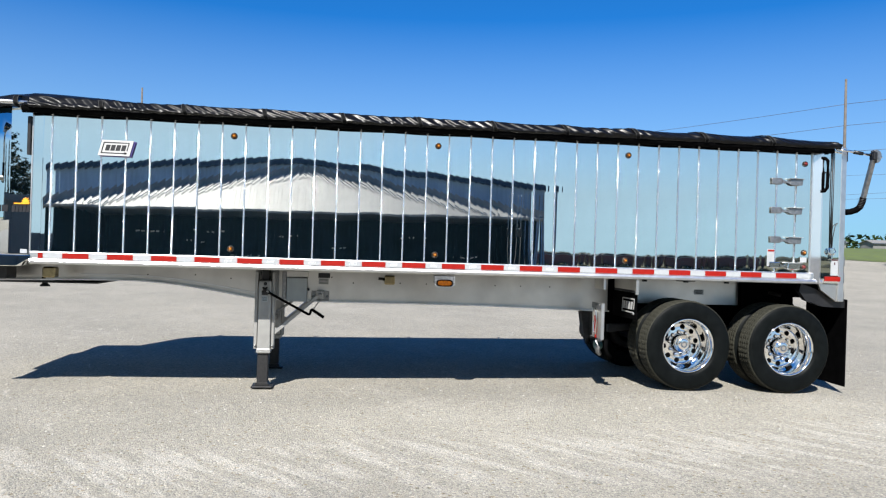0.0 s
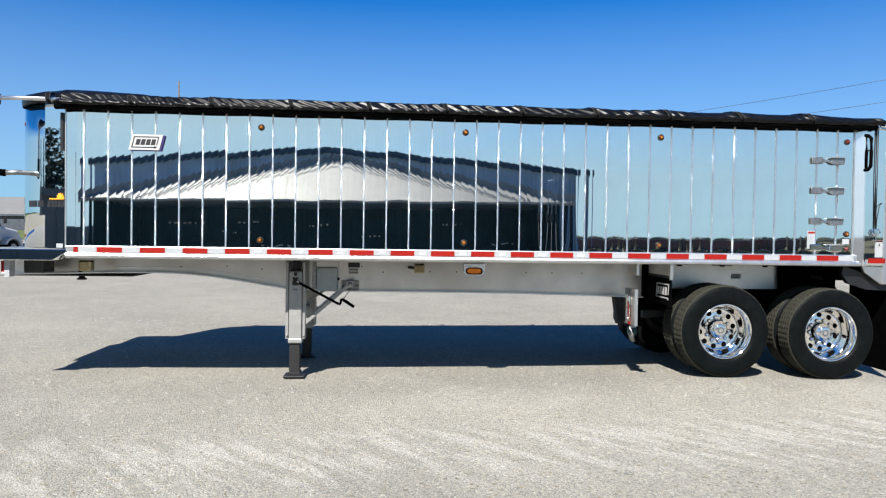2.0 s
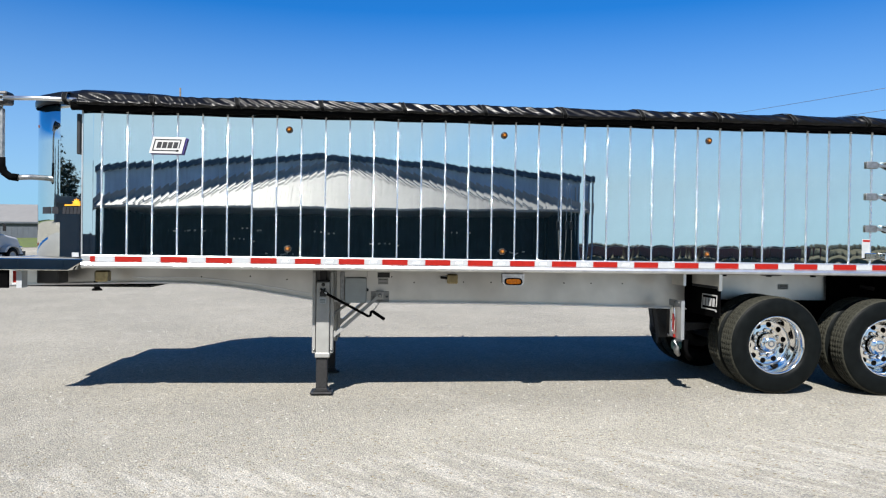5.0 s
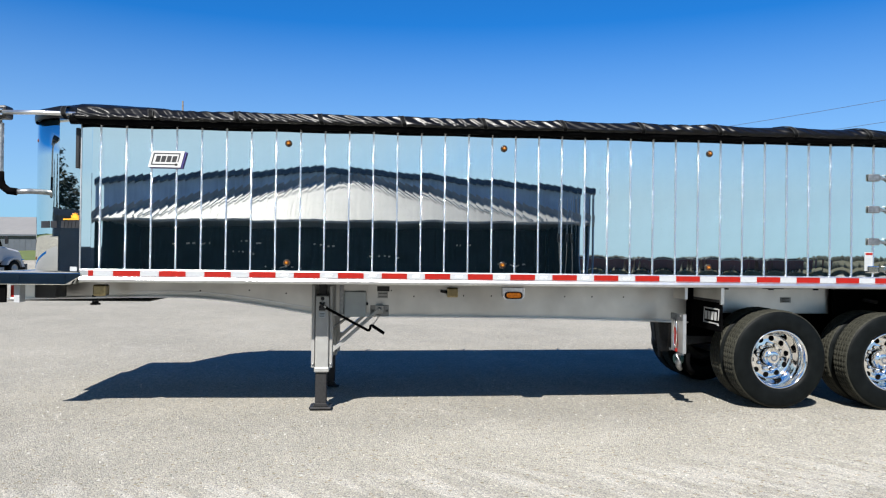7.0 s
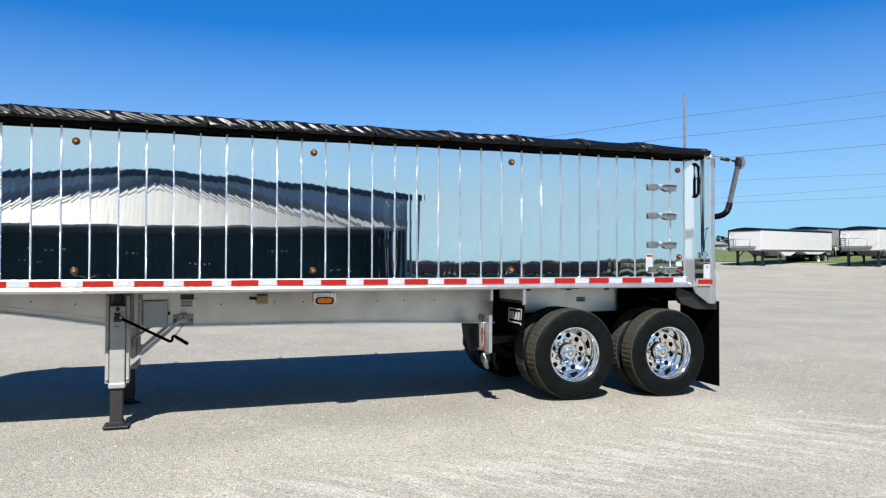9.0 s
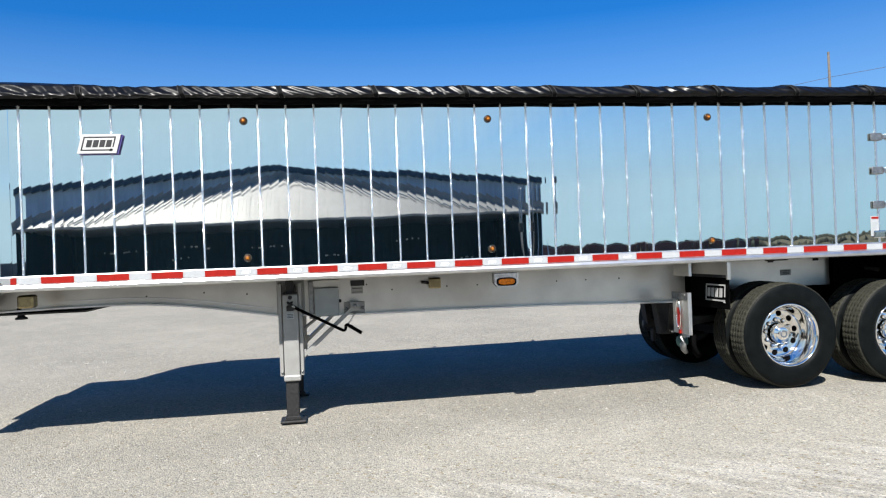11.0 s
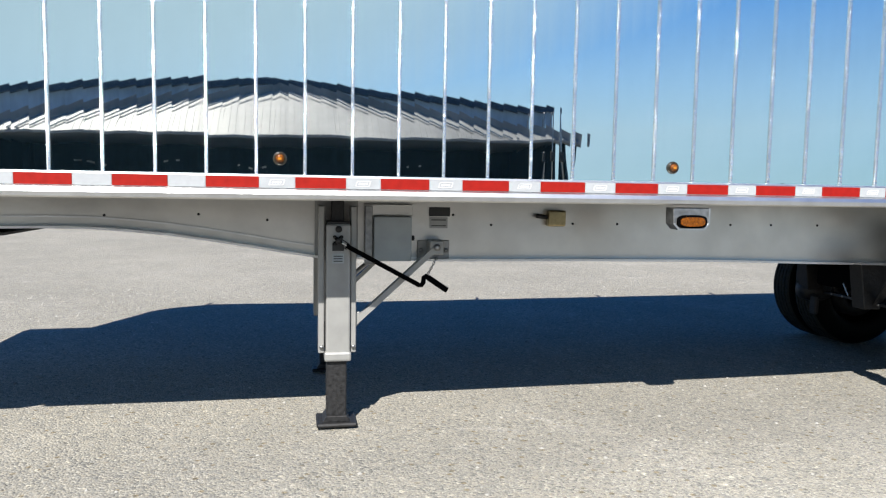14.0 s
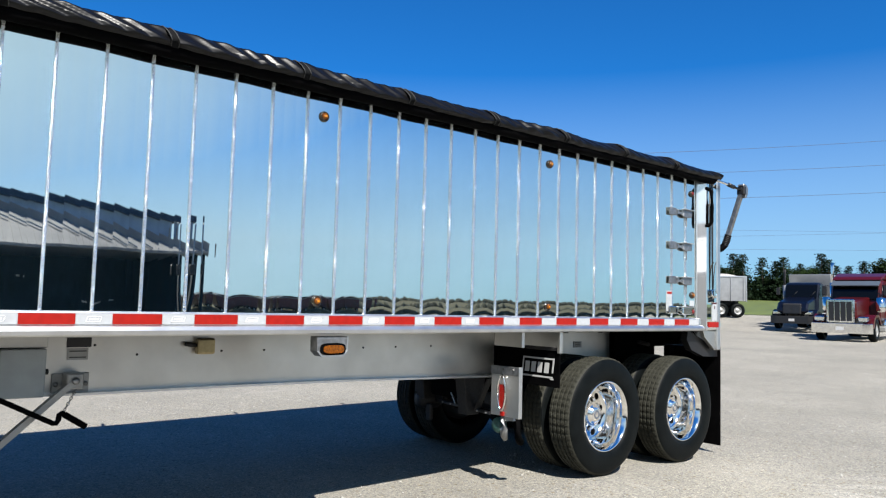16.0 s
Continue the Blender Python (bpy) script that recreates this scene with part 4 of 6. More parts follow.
# wheels
def wheel_parts(name):
    """A dual wheel facing -y, hub at its centre; the tyres' outer face lies at y = 0."""
    w = part(name, lathe([(0.10, 0.245), (0.10, 0.165), (0.092, 0.15), (0.075, 0.145), (0.072, 0.132), (0.05, 0.126), (0.0001, 0.126)], 28), M_CHROME, trailer)
    R = 0.515

    def tyre(y0, y1, label):
        wdt = y1 - y0
        prof = [(0.302, y0 + 0.035), (0.318, y0 + 0.012), (0.35, y0 + 0.002), (0.40, y0), (0.45, y0 + 0.005), (0.48, y0 + 0.012), (0.496, y0 + 0.021), (0.5045, y0 + 0.032)]
        inner = [(r, y1 - (y - y0)) for r, y in prof][::-1]
        t = part("tyre", lathe(prof + [(0.4985, y0 + 0.045), (0.4985, y1 - 0.045)] + inner, 72, closed=True), M_TYRE, w, label)
        tread = [(0.4985, y0 + 0.024), (0.507, y0 + 0.033), (0.5125, y0 + 0.042)]
        for g in (0.26, 0.42, 0.58, 0.74):
            c = y0 + wdt * g
            tread += [(R, c - 0.009), (R - 0.013, c - 0.006), (R - 0.013, c + 0.006), (R, c + 0.009)]
        tread += [(0.5125, y1 - 0.042), (0.507, y1 - 0.033), (0.4985, y1 - 0.024)]
        bm = lathe(tread, 168, caps=False)
        for v in bm.verts:
            rad = math.hypot(v.co.x, v.co.z)
            turn = round(math.atan2(v.co.z, v.co.x) / (2 * math.pi) * 168)
            if rad > 0.509 and turn % 3 == 0:
                v.co.x *= 0.989
                v.co.z *= 0.989
        for f in bm.faces:
            f.smooth = False
        bmesh.ops.delete(bm, geom=[f for f in bm.faces if len(f.verts) > 4], context="FACES")
        part("tread", bm, M_TREAD, t)

    tyre(0.0, 0.275, "black dual truck tyre with dusty tread")
    tyre(0.32, 0.595, "")
    rim = [(0.304, 0.04), (0.311, 0.026), (0.308, 0.018), (0.298, 0.018), (0.290, 0.032), (0.278, 0.055), (0.268, 0.09), (0.262, 0.15), (0.254, 0.205), (0.238, 0.236), (0.218, 0.246), (0.17, 0.240), (0.155, 0.232), (0.105, 0.232), (0.10, 0.24)]
    part("rim", lathe(rim, 64, caps=False), M_CHROME, w, "polished alloy rim")
    part("brake_drum", lathe([(0.25, 0.27), (0.25, 0.55), (0.15, 0.56), (0.15, 0.28)], 32), M_STEEL_DARK, w)
    for i in range(10):
        a = 2 * math.pi * (i + 0.25) / 10
        c = (0.196 * math.cos(a), 0, 0.196 * math.sin(a))
        part("hand_hole", lathe([(0.03, 0.248), (0.03, 0.2405), (0.0265, 0.2395), (0.0001, 0.2425)], 14, "y", c), M_BLACK_DULL, w)
        c = (0.135 * math.cos(a + 0.3), 0, 0.135 * math.sin(a + 0.3))
        part("lug_nut", lathe([(0.018, 0.233), (0.018, 0.21), (0.013, 0.20), (0.0001, 0.198)], 8, "y", c), M_CHROME, w)
        part("stud_cover", lathe([(0.024, 0.233), (0.024, 0.228), (0.0001, 0.228)], 10, "y", c), M_STEEL_DARK, w)
    part("cap_ring", lathe([(0.04, 0.127), (0.034, 0.123), (0.026, 0.123), (0.022, 0.1265)], 20), M_GREYPAINT, w)
    return w


wheel = wheel_parts("wheel")
SMALL = Matrix.Scale(0.962, 4)
wheel.matrix_basis = pose(2.9, -0.035, 0.552) @ SMALL


def copy_part(ob, m):
    made = {}
    for o in (ob, *ob.children_recursive):
        made[o] = o.copy()
        scene.collection.objects.link(made[o])
        made[o].parent = made.get(o.parent, o.parent)
    made[ob].matrix_basis = m
    return made[ob]


copy_part(wheel, pose(4.093, -0.035, 0.517, 0, 25, 0) @ SMALL)
copy_part(wheel, pose(2.98, 2.47, 0.495, 0, 0, 180) @ SMALL)
copy_part(wheel, pose(4.17, 2.47, 0.495, 0, 40, 180) @ SMALL)
# pale chalk mark on the first tyre
part("chalk_line", tube([(2.83, 0.027, 0.19), (2.85, 0.026, 0.13), (2.87, 0.028, 0.06)], 0.002, 5), M_WHITE_DIRTY, trailer)
for x in (2.885, 4.105):
    part("axle", tube([(x, 0.5, 0.512), (x, 1.94, 0.512)], 0.065, 14), M_STEEL_DARK, trailer)
    part("spring_beam", prism([(x - 0.62, 0.62), (x - 0.3, 0.66), (x, 0.60), (x + 0.3, 0.66), (x + 0.55, 0.62), (x + 0.55, 0.70), (x, 0.72), (x - 0.62, 0.72)], 0.76, 0.84, "y", 0.005), M_STEEL_DARK, trailer)
    part("spring_beam", prism([(x - 0.62, 0.62), (x - 0.3, 0.66), (x, 0.60), (x + 0.3, 0.66), (x + 0.55, 0.62), (x + 0.55, 0.70), (x, 0.72), (x - 0.62, 0.72)], 1.76, 1.84, "y", 0.005), M_STEEL_DARK, trailer)
    part("air_bag", lathe([(0.09, 0.72), (0.13, 0.76), (0.13, 0.84), (0.10, 0.88), (0.13, 0.92), (0.12, 1.0), (0.09, 1.03)], 20, "z", (x + 0.42, 0.80, 0)), M_BLACK_DULL, trailer)
# running-gear frame behind the wheels
for y in (0.70, 1.74):
    part("gear_frame", prism([(2.5, 0.98), (3.87, 0.98), (3.87, 1.29), (2.5, 1.29)], y, y + 0.02, "y", 0.003), M_ALU, trailer)
    # Black panel added past the frame to keep the gap's surround dark.
    part("gear_frame_end", prism([(3.87, 0.9), (4.535, 0.96), (4.535, 1.29), (3.87, 1.29)], y - 0.08, y - 0.06), M_BLACK_DULL, trailer)
part("frame_label", box((3.30, 0.694, 1.10), (3.42, 0.698, 1.16)), M_GREYBOX, trailer)
for i in range(3):
    part("label_print", box((3.32, 0.6915, 1.112 + i * 0.016), (3.40, 0.6938, 1.117 + i * 0.016)), M_INK, trailer)
part("rail_hook", box((2.9, 0.3, 1.268), (3.12, 0.36, 1.29), 0.006), M_BLACK, trailer)
# hangers, step plate with red strap, front flap
part("hanger", prism([(1.90, 0.90), (2.16, 0.90), (2.08, 0.56), (1.95, 0.56)], 0.70, 0.82, "y", 0.004), M_STEEL_DARK, trailer)
part("hanger", prism([(2.20, 0.90), (2.46, 0.90), (2.38, 0.56), (2.25, 0.56)], 1.66, 1.78, "y", 0.004), M_STEEL_DARK, trailer)
part("gusset", box((1.95, 0.085, 1.165), (1.965, 0.395, 1.29), 0.003), M_ALU, trailer)
part("gusset_lip", box((1.938, 0.068, 1.165), (1.968, 0.084, 1.29), 0.003), M_ALU_RAIL, trailer)
plate = part("step_bracket", box((1.937, 0.092, 0.613), (1.95, 0.405, 0.94), 0.003), M_ALU, trailer, "silver bracket plate with red webbing")
part("bracket_lip", box((1.925, 0.078, 0.613), (1.962, 0.0915, 1.012), 0.003), M_ALU_RAIL, plate)
part("bracket_top", box((1.93, 0.0925, 0.941), (1.952, 0.41, 1.008), 0.003), M_GALV, plate)
for y in (0.15, 0.265):
    part("bolt", lathe([(0.01, 1.93), (0.01, 1.924), (0.0001, 1.923)], 8, "x", (0, y, 0.985)), M_WHITE_DIRTY, plate)
part("oval_ring", tube([(1.922, 0.27 + 0.045 * math.cos(a), 0.797 + 0.142 * math.copysign(abs(math.sin(a)) ** 1.25, math.sin(a))) for a in [i * math.pi / 10 for i in range(21)]], 0.007, 8), M_CHROME, plate)
part("red_strap", box((1.924, 0.248, 0.672), (1.936, 0.3, 0.862), 0.003), M_RED_TAPE, plate)
part("strap_clip", box((1.922, 0.252, 0.864), (1.936, 0.296, 0.91), 0.004), M_ALU_RAIL, plate)
part("red_tab", box((1.924, 0.25, 0.614), (1.936, 0.288, 0.65), 0.003), M_RED_TAPE, plate)
coupling = part("gladhand", lathe([(0.02, -0.03), (0.05, -0.03), (0.062, -0.01), (0.062, 0.03), (0.045, 0.05), (0.0001, 0.05)], 20, "x", (1.99, 0.365, 0.525)), M_GREEN, trailer, "green coupling fitting")
part("gladhand_arm", tube([(1.975, 0.29, 0.607), (1.962, 0.275, 0.57), (1.957, 0.27, 0.51), (1.97, 0.28, 0.46), (2.0, 0.295, 0.425)], 0.03, 12, radii=[0.024, 0.03, 0.032, 0.03, 0.022]), M_GALV, coupling)
part("gladhand_cap", bar((1.96, 0.16, 0.602), (1.965, 0.30, 0.585), 0.03, 0.025), M_ALU_PAINT, coupling)
part("air_hose", tube([(2.03, 0.2, 0.6), (2.02, 0.185, 0.53), (2.03, 0.18, 0.45), (2.08, 0.2, 0.4)], 0.03, 10), M_BLACK_DULL, coupling)
flap = part("mud_flap", box((2.285, -0.015, 0.842), (2.297, 0.70, 1.135), 0.002), M_BLACK_DULL, trailer, "black rubber mud flap with white bars")
part("flap_hanger", box((2.276, -0.018, 1.136), (2.302, 0.64, 1.164), 0.004), M_STEEL_DARK, flap)
part("flap_hanger_post", box((2.27, -0.03, 1.12), (2.305, 0.0, 1.29), 0.003), M_ALU, flap)
part("flap_plate", box((2.279, 0.002, 1.165), (2.298, 0.64, 1.285)), M_ALU, flap)


def flap_bar(y0, z0, y1, z1):
    part("flap_print", prism([(y0 - (z0 - 0.88) * 0.12, z0), (y1 - (z0 - 0.88) * 0.12, z0), (y1 - (z1 - 0.88) * 0.12, z1), (y0 - (z1 - 0.88) * 0.12, z1)], 2.281, 2.2848, "x"), M_WHITE, flap)


for y0, z0, y1, z1 in ((0.06, 0.912, 0.405, 0.925), (0.06, 1.06, 0.405, 1.073), (0.392, 0.926, 0.405, 1.059), (0.06, 0.955, 0.073, 1.059), (0.325, 0.95, 0.372, 1.035), (0.255, 0.95, 0.302, 1.035), (0.185, 0.95, 0.232, 1.035), (0.11, 0.95, 0.157, 1.035), (0.05, 0.9, 0.085, 0.911)):
    flap_bar(y0, z0, y1, z1)
# lattice cross member between the hangers
# Dark steel on bar, post and one stay puts underside shade into colour.
part("cross_bar", bar((1.957, 0.41, 0.612), (2.42, 1.67, 0.543), 0.045, 0.02, up=(1, 0, 0)), M_STEEL_DARK, trailer)
part("cross_post", box((2.385, 1.55, 0.53), (2.40, 1.67, 0.90), 0.002), M_STEEL_DARK, trailer)
part("cross_stay", bar((2.335, 1.48, 0.83), (2.22, 1.163, 0.585), 0.018, 0.012, up=(1, 0, 0)), M_GALV, trailer)
part("cross_stay", bar((1.955, 0.44, 0.89), (2.035, 0.68, 0.60), 0.055, 0.012, up=(1, 0, 0)), M_STEEL_DARK, trailer)
for f in (0.06, 0.2, 0.36, 0.52, 0.68, 0.84):
    part("bolt", lathe([(0.01, -0.016), (0.01, -0.03), (0.0001, -0.031)], 6, "x", (1.957 + 0.463 * f, 0.41 + 1.26 * f, 0.612 - 0.069 * f)), M_GALV, trailer)
chamber = part("brake_chamber", lathe([(0.0001, 2.24), (0.07, 2.25), (0.095, 2.33), (0.095, 2.45), (0.07, 2.52), (0.0001, 2.53)], 16, "x", (0, 1.75, 0.55)), M_STEEL_DARK, trailer)
part("slack_arm", box((2.28, 1.6, 0.36), (2.32, 1.68, 0.52), 0.012), M_STEEL_DARK, chamber)
part("brake_chamber", lathe([(0.0001, 2.42), (0.08, 2.44), (0.09, 2.55), (0.07, 2.66), (0.0001, 2.68)], 16, "x", (0, 0.95, 0.74)), M_STEEL_DARK, trailer)
# Black block added to stop see-through and stand for gear in shade.
part("suspension_box", box((2.25, 0.86, 0.62), (4.355, 1.58, 1.26), 0.02), M_BLACK_DULL, trailer, "black block filling the shaded gear space")
# rear flap and its dark bracket
part("mud_flap", box((4.8, 0.02, 0.125), (4.813, 0.62, 1.12), 0.002), M_BLACK_DULL, trailer, "black rubber rear mud flap")
part("mud_flap", box((4.8, 1.82, 0.125), (4.813, 2.42, 1.12), 0.002), M_BLACK_DULL, trailer)
part("rear_bracket", prism([(4.255, 1.29), (4.815, 1.10), (4.815, 1.02), (4.535, 1.03), (4.315, 1.10), (4.235, 1.2)], 0.05, 0.12), M_BLACK, trailer)
# Two more black panels, added to darken the space round the open gap.
part("rear_bracket", box((4.71, 0.55, 0.86), (4.797, 0.62, 1.29)), M_BLACK_DULL, trailer)
part("rear_bracket", box((4.355, 0.58, 1.10), (4.755, 1.8, 1.29)), M_BLACK_DULL, trailer)
part("fender_arm", tube([(4.205, 0.6, 1.15), (4.335, 0.55, 1.12)], 0.02, 8), M_STEEL_DARK, trailer)


# tarpaulin: sheet with sagging folds over bows, rolled edge, straps
def tarp_sheet():
    bm = bmesh.new()
    xs = [-4.566 + i * 0.008 for i in range(int(9.14 / 0.008) + 1)]
    key = [(-0.120, 2.806), (-0.141, 2.820), (-0.131, 2.840), (-0.117, 2.862), (-0.102, 2.885), (-0.085, 2.907), (-0.045, 2.919), (0.02, 2.925), (0.08, 2.929)]
    rear = [(-0.118, 2.806), (-0.137, 2.822), (-0.137, 2.842), (-0.121, 2.866), (-0.096, 2.888), (-0.066, 2.905), (-0.03, 2.917), (0.02, 2.923), (0.08, 2.929)]

    def finer(keys):
        return [(a[0] + (b[0] - a[0]) * f, a[1] + (b[1] - a[1]) * f) for a, b in zip(keys, keys[1:]) for f in (0, 1 / 3, 2 / 3)]

    side, round_side = finer(key), finer(rear)
    side += [key[-1], (0.15, 2.935), (0.4, 2.948), (0.8, 2.962), (1.22, 2.968), (1.7, 2.962), (2.1, 2.945), (2.34, 2.93), (2.42, 2.91), (2.48, 2.87), (2.50, 2.81)]
    arc = [0.0]
    for a, b in zip(side, side[1:]):
        arc.append(arc[-1] + math.hypot(b[0] - a[0], b[1] - a[1]))
    rows = []
    for x in xs:
        row = []
        cell = ((x + 1.70) / 0.78) % 1.0
        sag = math.sin(math.pi * cell) * min(1.0, max(0.0, (x + 4.1) / 0.3))
        front = math.exp(-((x + 3.75) / 0.5) ** 2)
        off = 0.0
        if x < -3.951:
            off = 0.014 + 0.39 * (-3.951 - x)
        if x < -4.191:
            off = CURVE_C[1] - math.sqrt(max(0.0, CURVE_R ** 2 - (x - CURVE_C[0]) ** 2))
        calm = min(1.0, max(0.4, (3.0 - x) / 3.0))
        # bunched creases towards the rear, with taut stretches between them
        bunch = max(0.0, abs(cell - 0.5) * 2.6 - 0.55, noise.noise(Vector((x * 1.3, 6.0, 2.0))) * 1.6)
        if x > 0.8:
            calm += 1.5 * min(1.0, bunch) * min(1.0, (x - 0.8) / 0.6)
        lean = 1.1 + 1.3 * max(0.0, noise.noise(Vector((x * 0.8, 3.1, 0))) + 0.3)
        size = calm * (0.8 + 1.0 * abs(noise.noise(Vector((x * 2.3, 9.0, 1.0))))) * (0.6 + 0.4 * sag)
        for j, (y, z) in enumerate(side):
            s = arc[j]
            if j < len(round_side):
                w = min(1.0, max(0.0, (x - 0.9 + 0.5 * noise.noise(Vector((x * 1.4, 2.0, 8)))) / 1.4))
                y, z = y + (round_side[j][0] - y) * w, z + (round_side[j][1] - z) * w
            tuck = min(1.0, max(0.0, (-3.996 - x) / 0.2))
            if y < 0:
                y = y * (1 - tuck) - 0.014 * tuck
            if z < 2.85:
                z += 0.75 * tuck * (2.85 - z)
            y += off * max(0.0, 1 - max(0.0, y) / 1.22) - (off * (y - 1.22) / 1.22 if y > 1.22 else 0)
            near = min(1.0, s / 0.035) * max(0.0, 1 - max(0.0, s - 0.12) / 0.12)
            warp = 0.55 * noise.noise(Vector((x * 2.6, s * 3.0, 5)))
            u = ((x + lean * s) / 0.14 + warp) % 1.0
            tooth = u / 0.38 if u < 0.38 else (1 - u) / 0.62
            u2 = ((x + lean * 0.7 * s) / 0.05 + 2.5 * warp) % 1.0
            fine = u2 / 0.4 if u2 < 0.4 else (1 - u2) / 0.6
            fold = near * size * (0.0155 * tooth + 0.001 * fine)
            fold += 0.0018 * near * calm * noise.noise(Vector((x * 9, s * 22, 4)))
            z -= 0.03 * max(0.0, (x - 3.7) / 0.86) ** 2 * min(1.0, max(0.0, (z - 2.82) / 0.1))
            dz = -0.012 * sag * (1 if s > 0.06 else 0.4) + 0.6 * fold
            hem = 0.007 * noise.noise(Vector((x * 12, 0, 7))) if j < 3 else 0
            dz += 0.05 * front * min(1, max(0, (s - 0.08) / 0.15))
            row.append(bm.verts.new((x, y - fold * (1 if y < 0.1 else 0.2), z + dz + hem)))
        rows.append(row)
    for r0, r1 in zip(rows, rows[1:]):
        for j in range(len(side) - 1):
            bm.faces.new((r0[j], r1[j], r1[j + 1], r0[j + 1])).smooth = True
    bmesh.ops.recalc_face_normals(bm, faces=bm.faces)
    return bm


tarp = part("tarpaulin", tarp_sheet(), M_TARP, trailer, "black creased vinyl tarpaulin over bows")
roll = [(-4.016 + 0.12 * i, -0.072 + 0.004 * math.sin(i * 1.7), 2.798 + 0.003 * math.sin(i * 0.9)) for i in range(72)]
part("roll_tube", tube(roll, 0.043, 12), M_BLACK_DULL, tarp)
for k in range(-3, 9):
    x = -1.70 + 0.78 * k
    if -4.166 < x < 4.5:
        line = [(-0.12, 2.80), (-0.150, 2.822), (-0.149, 2.843), (-0.131, 2.868), (-0.104, 2.891), (-0.07, 2.911), (0.02, 2.930), (0.2, 2.948)]
        band = bmesh.new()
        for w, lift in ((0.022, 0.0), (0.022, 0.004)):
            lo = [band.verts.new((x - w - 0.3 * (z - 2.8), y - lift, z + lift)) for y, z in line]
            hi = [band.verts.new((x + w - 0.3 * (z - 2.8), y - lift, z + lift)) for y, z in line]
            for a, b, c, d in zip(lo, lo[1:], hi[1:], hi):
                band.faces.new((a, b, c, d)).smooth = True
        strap = part("strap", band, M_STRAP, tarp, "flat black webbing strap")
        for dx in (-0.02, 0.02):
            part("strap_edge", tube([(x + dx - 0.3 * (z - 2.8), y - 0.006, z + 0.005) for y, z in line], 0.0035, 5), M_STRAP_EDGE, strap)
for k in range(6):
    x = -3.98 + 1.6 * k
    part("tarp_bow", tube([(x, 0.02, 2.88), (x, 0.4, 2.93), (x, 1.22, 2.95), (x, 2.1, 2.925), (x, 2.47, 2.87)], 0.012, 6), M_GALV, trailer)
    part("bow_end", tube([(x, 2.46, 2.87), (x + 0.03, 2.60, 2.90)], 0.02, 6), M_BLACK, trailer)
# front cap of the tarp
CAP = [(p[0] - 0.015, p[1] - 0.012) for p in CORNER[3:]]
bm = bmesh.new()
rows = []
for z, out in ((2.845, 0.0), (2.865, 0.006), (2.90, 0.008), (2.945, -0.01), (2.965, -0.06)):
    rows.append([bm.verts.new((p[0] - out, p[1] - out * 0.6, z + 0.008 * noise.noise(Vector((p[0] * 8, p[1] * 8, z * 9))))) for p in CAP + [(NOSE_X - 0.015, 1.75)]])
for r0, r1 in zip(rows, rows[1:]):
    for i in range(len(r0) - 1):
        bm.faces.new((r0[i], r0[i + 1], r1[i + 1], r1[i])).smooth = True
part("tarp_cap", bm, M_TARP, trailer)

# electric tarp arms, front and rear
part("arm_motor", box((-5.011, 0.03, 2.822), (-4.756, 0.15, 2.915), 0.018, 2), M_BLACK, trailer, "black tarp motor housing")
part("arm_motor", box((-4.786, 0.015, 2.815), (-4.634, 0.16, 2.935), 0.02, 2), M_BLACK, trailer)
part("motor_clamp", box((-4.766, 0.0, 2.835), (-4.666, 0.02, 2.86), 0.006), M_CHROME, trailer)
part("motor_clamp", box((-4.766, 0.0, 2.88), (-4.666, 0.02, 2.90), 0.006), M_CHROME, trailer)
part("roll_shaft", tube([(-4.666, 0.02, 2.866), (-4.366, -0.03, 2.864), (-3.946, -0.085, 2.850)], 0.021, 12), M_ALU_RAIL, trailer, "silver tarp roll shaft")
part("arm_joint", box((-4.766, 0.05, 2.755), (-4.716, 0.12, 2.82), 0.01), M_GALV, trailer)
part("tarp_arm", box((-4.741, 0.065, 2.27), (-4.694, 0.11, 2.78), 0.006), M_GALV, trailer, "silver tarp arm")
part("arm_spring", tube([(-4.718, 0.088, 2.32), (-4.716, 0.09, 2.24), (-4.696, 0.095, 2.18), (-4.646, 0.105, 2.14), (-4.576, 0.115, 2.132)], 0.035, 12), M_BLACK_DULL, trailer, "black rubber spring elbow")
part("tarp_arm", tube([(-4.596, 0.112, 2.133), (-4.466, 0.14, 2.142), (-4.366, 0.30, 2.146)], 0.026, 10), M_GALV, trailer)
part("roll_shaft", tube([(4.54, -0.088, 2.806), (4.7, -0.1, 2.79), (5.055, -0.14, 2.735)], 0.013, 10), M_CHROME, trailer)
part("shaft_sleeve", tube([(4.74, -0.105, 2.783), (4.84, -0.116, 2.768)], 0.021, 10), M_BLACK, trailer)
head = part("arm_head", prism([(4.985, 2.665), (5.01, 2.675), (5.035, 2.71), (5.04, 2.765), (5.02, 2.80), (4.975, 2.815), (4.945, 2.805), (4.95, 2.79), (4.98, 2.78)], -0.165, -0.095, "y", 0.006), M_GALV, trailer, "silver half-round arm head")
part("head_block", box((4.94, -0.172, 2.70), (4.985, -0.088, 2.785), 0.008), M_BLACK, head)
part("tarp_arm", bar((4.966, -0.13, 2.73), (4.969, 0.028, 2.27), 0.045, 0.04, up=(1, 0, 0)), M_GALV, trailer)
elbow = [(4.969, 0.022, 2.285), (4.967, 0.035, 2.23), (4.95, 0.05, 2.18), (4.915, 0.07, 2.145), (4.86, 0.09, 2.125), (4.80, 0.10, 2.12)]
spring = part("arm_spring", tube(elbow, 0.035, 12), M_BLACK_DULL, trailer, "black rubber spring elbow")
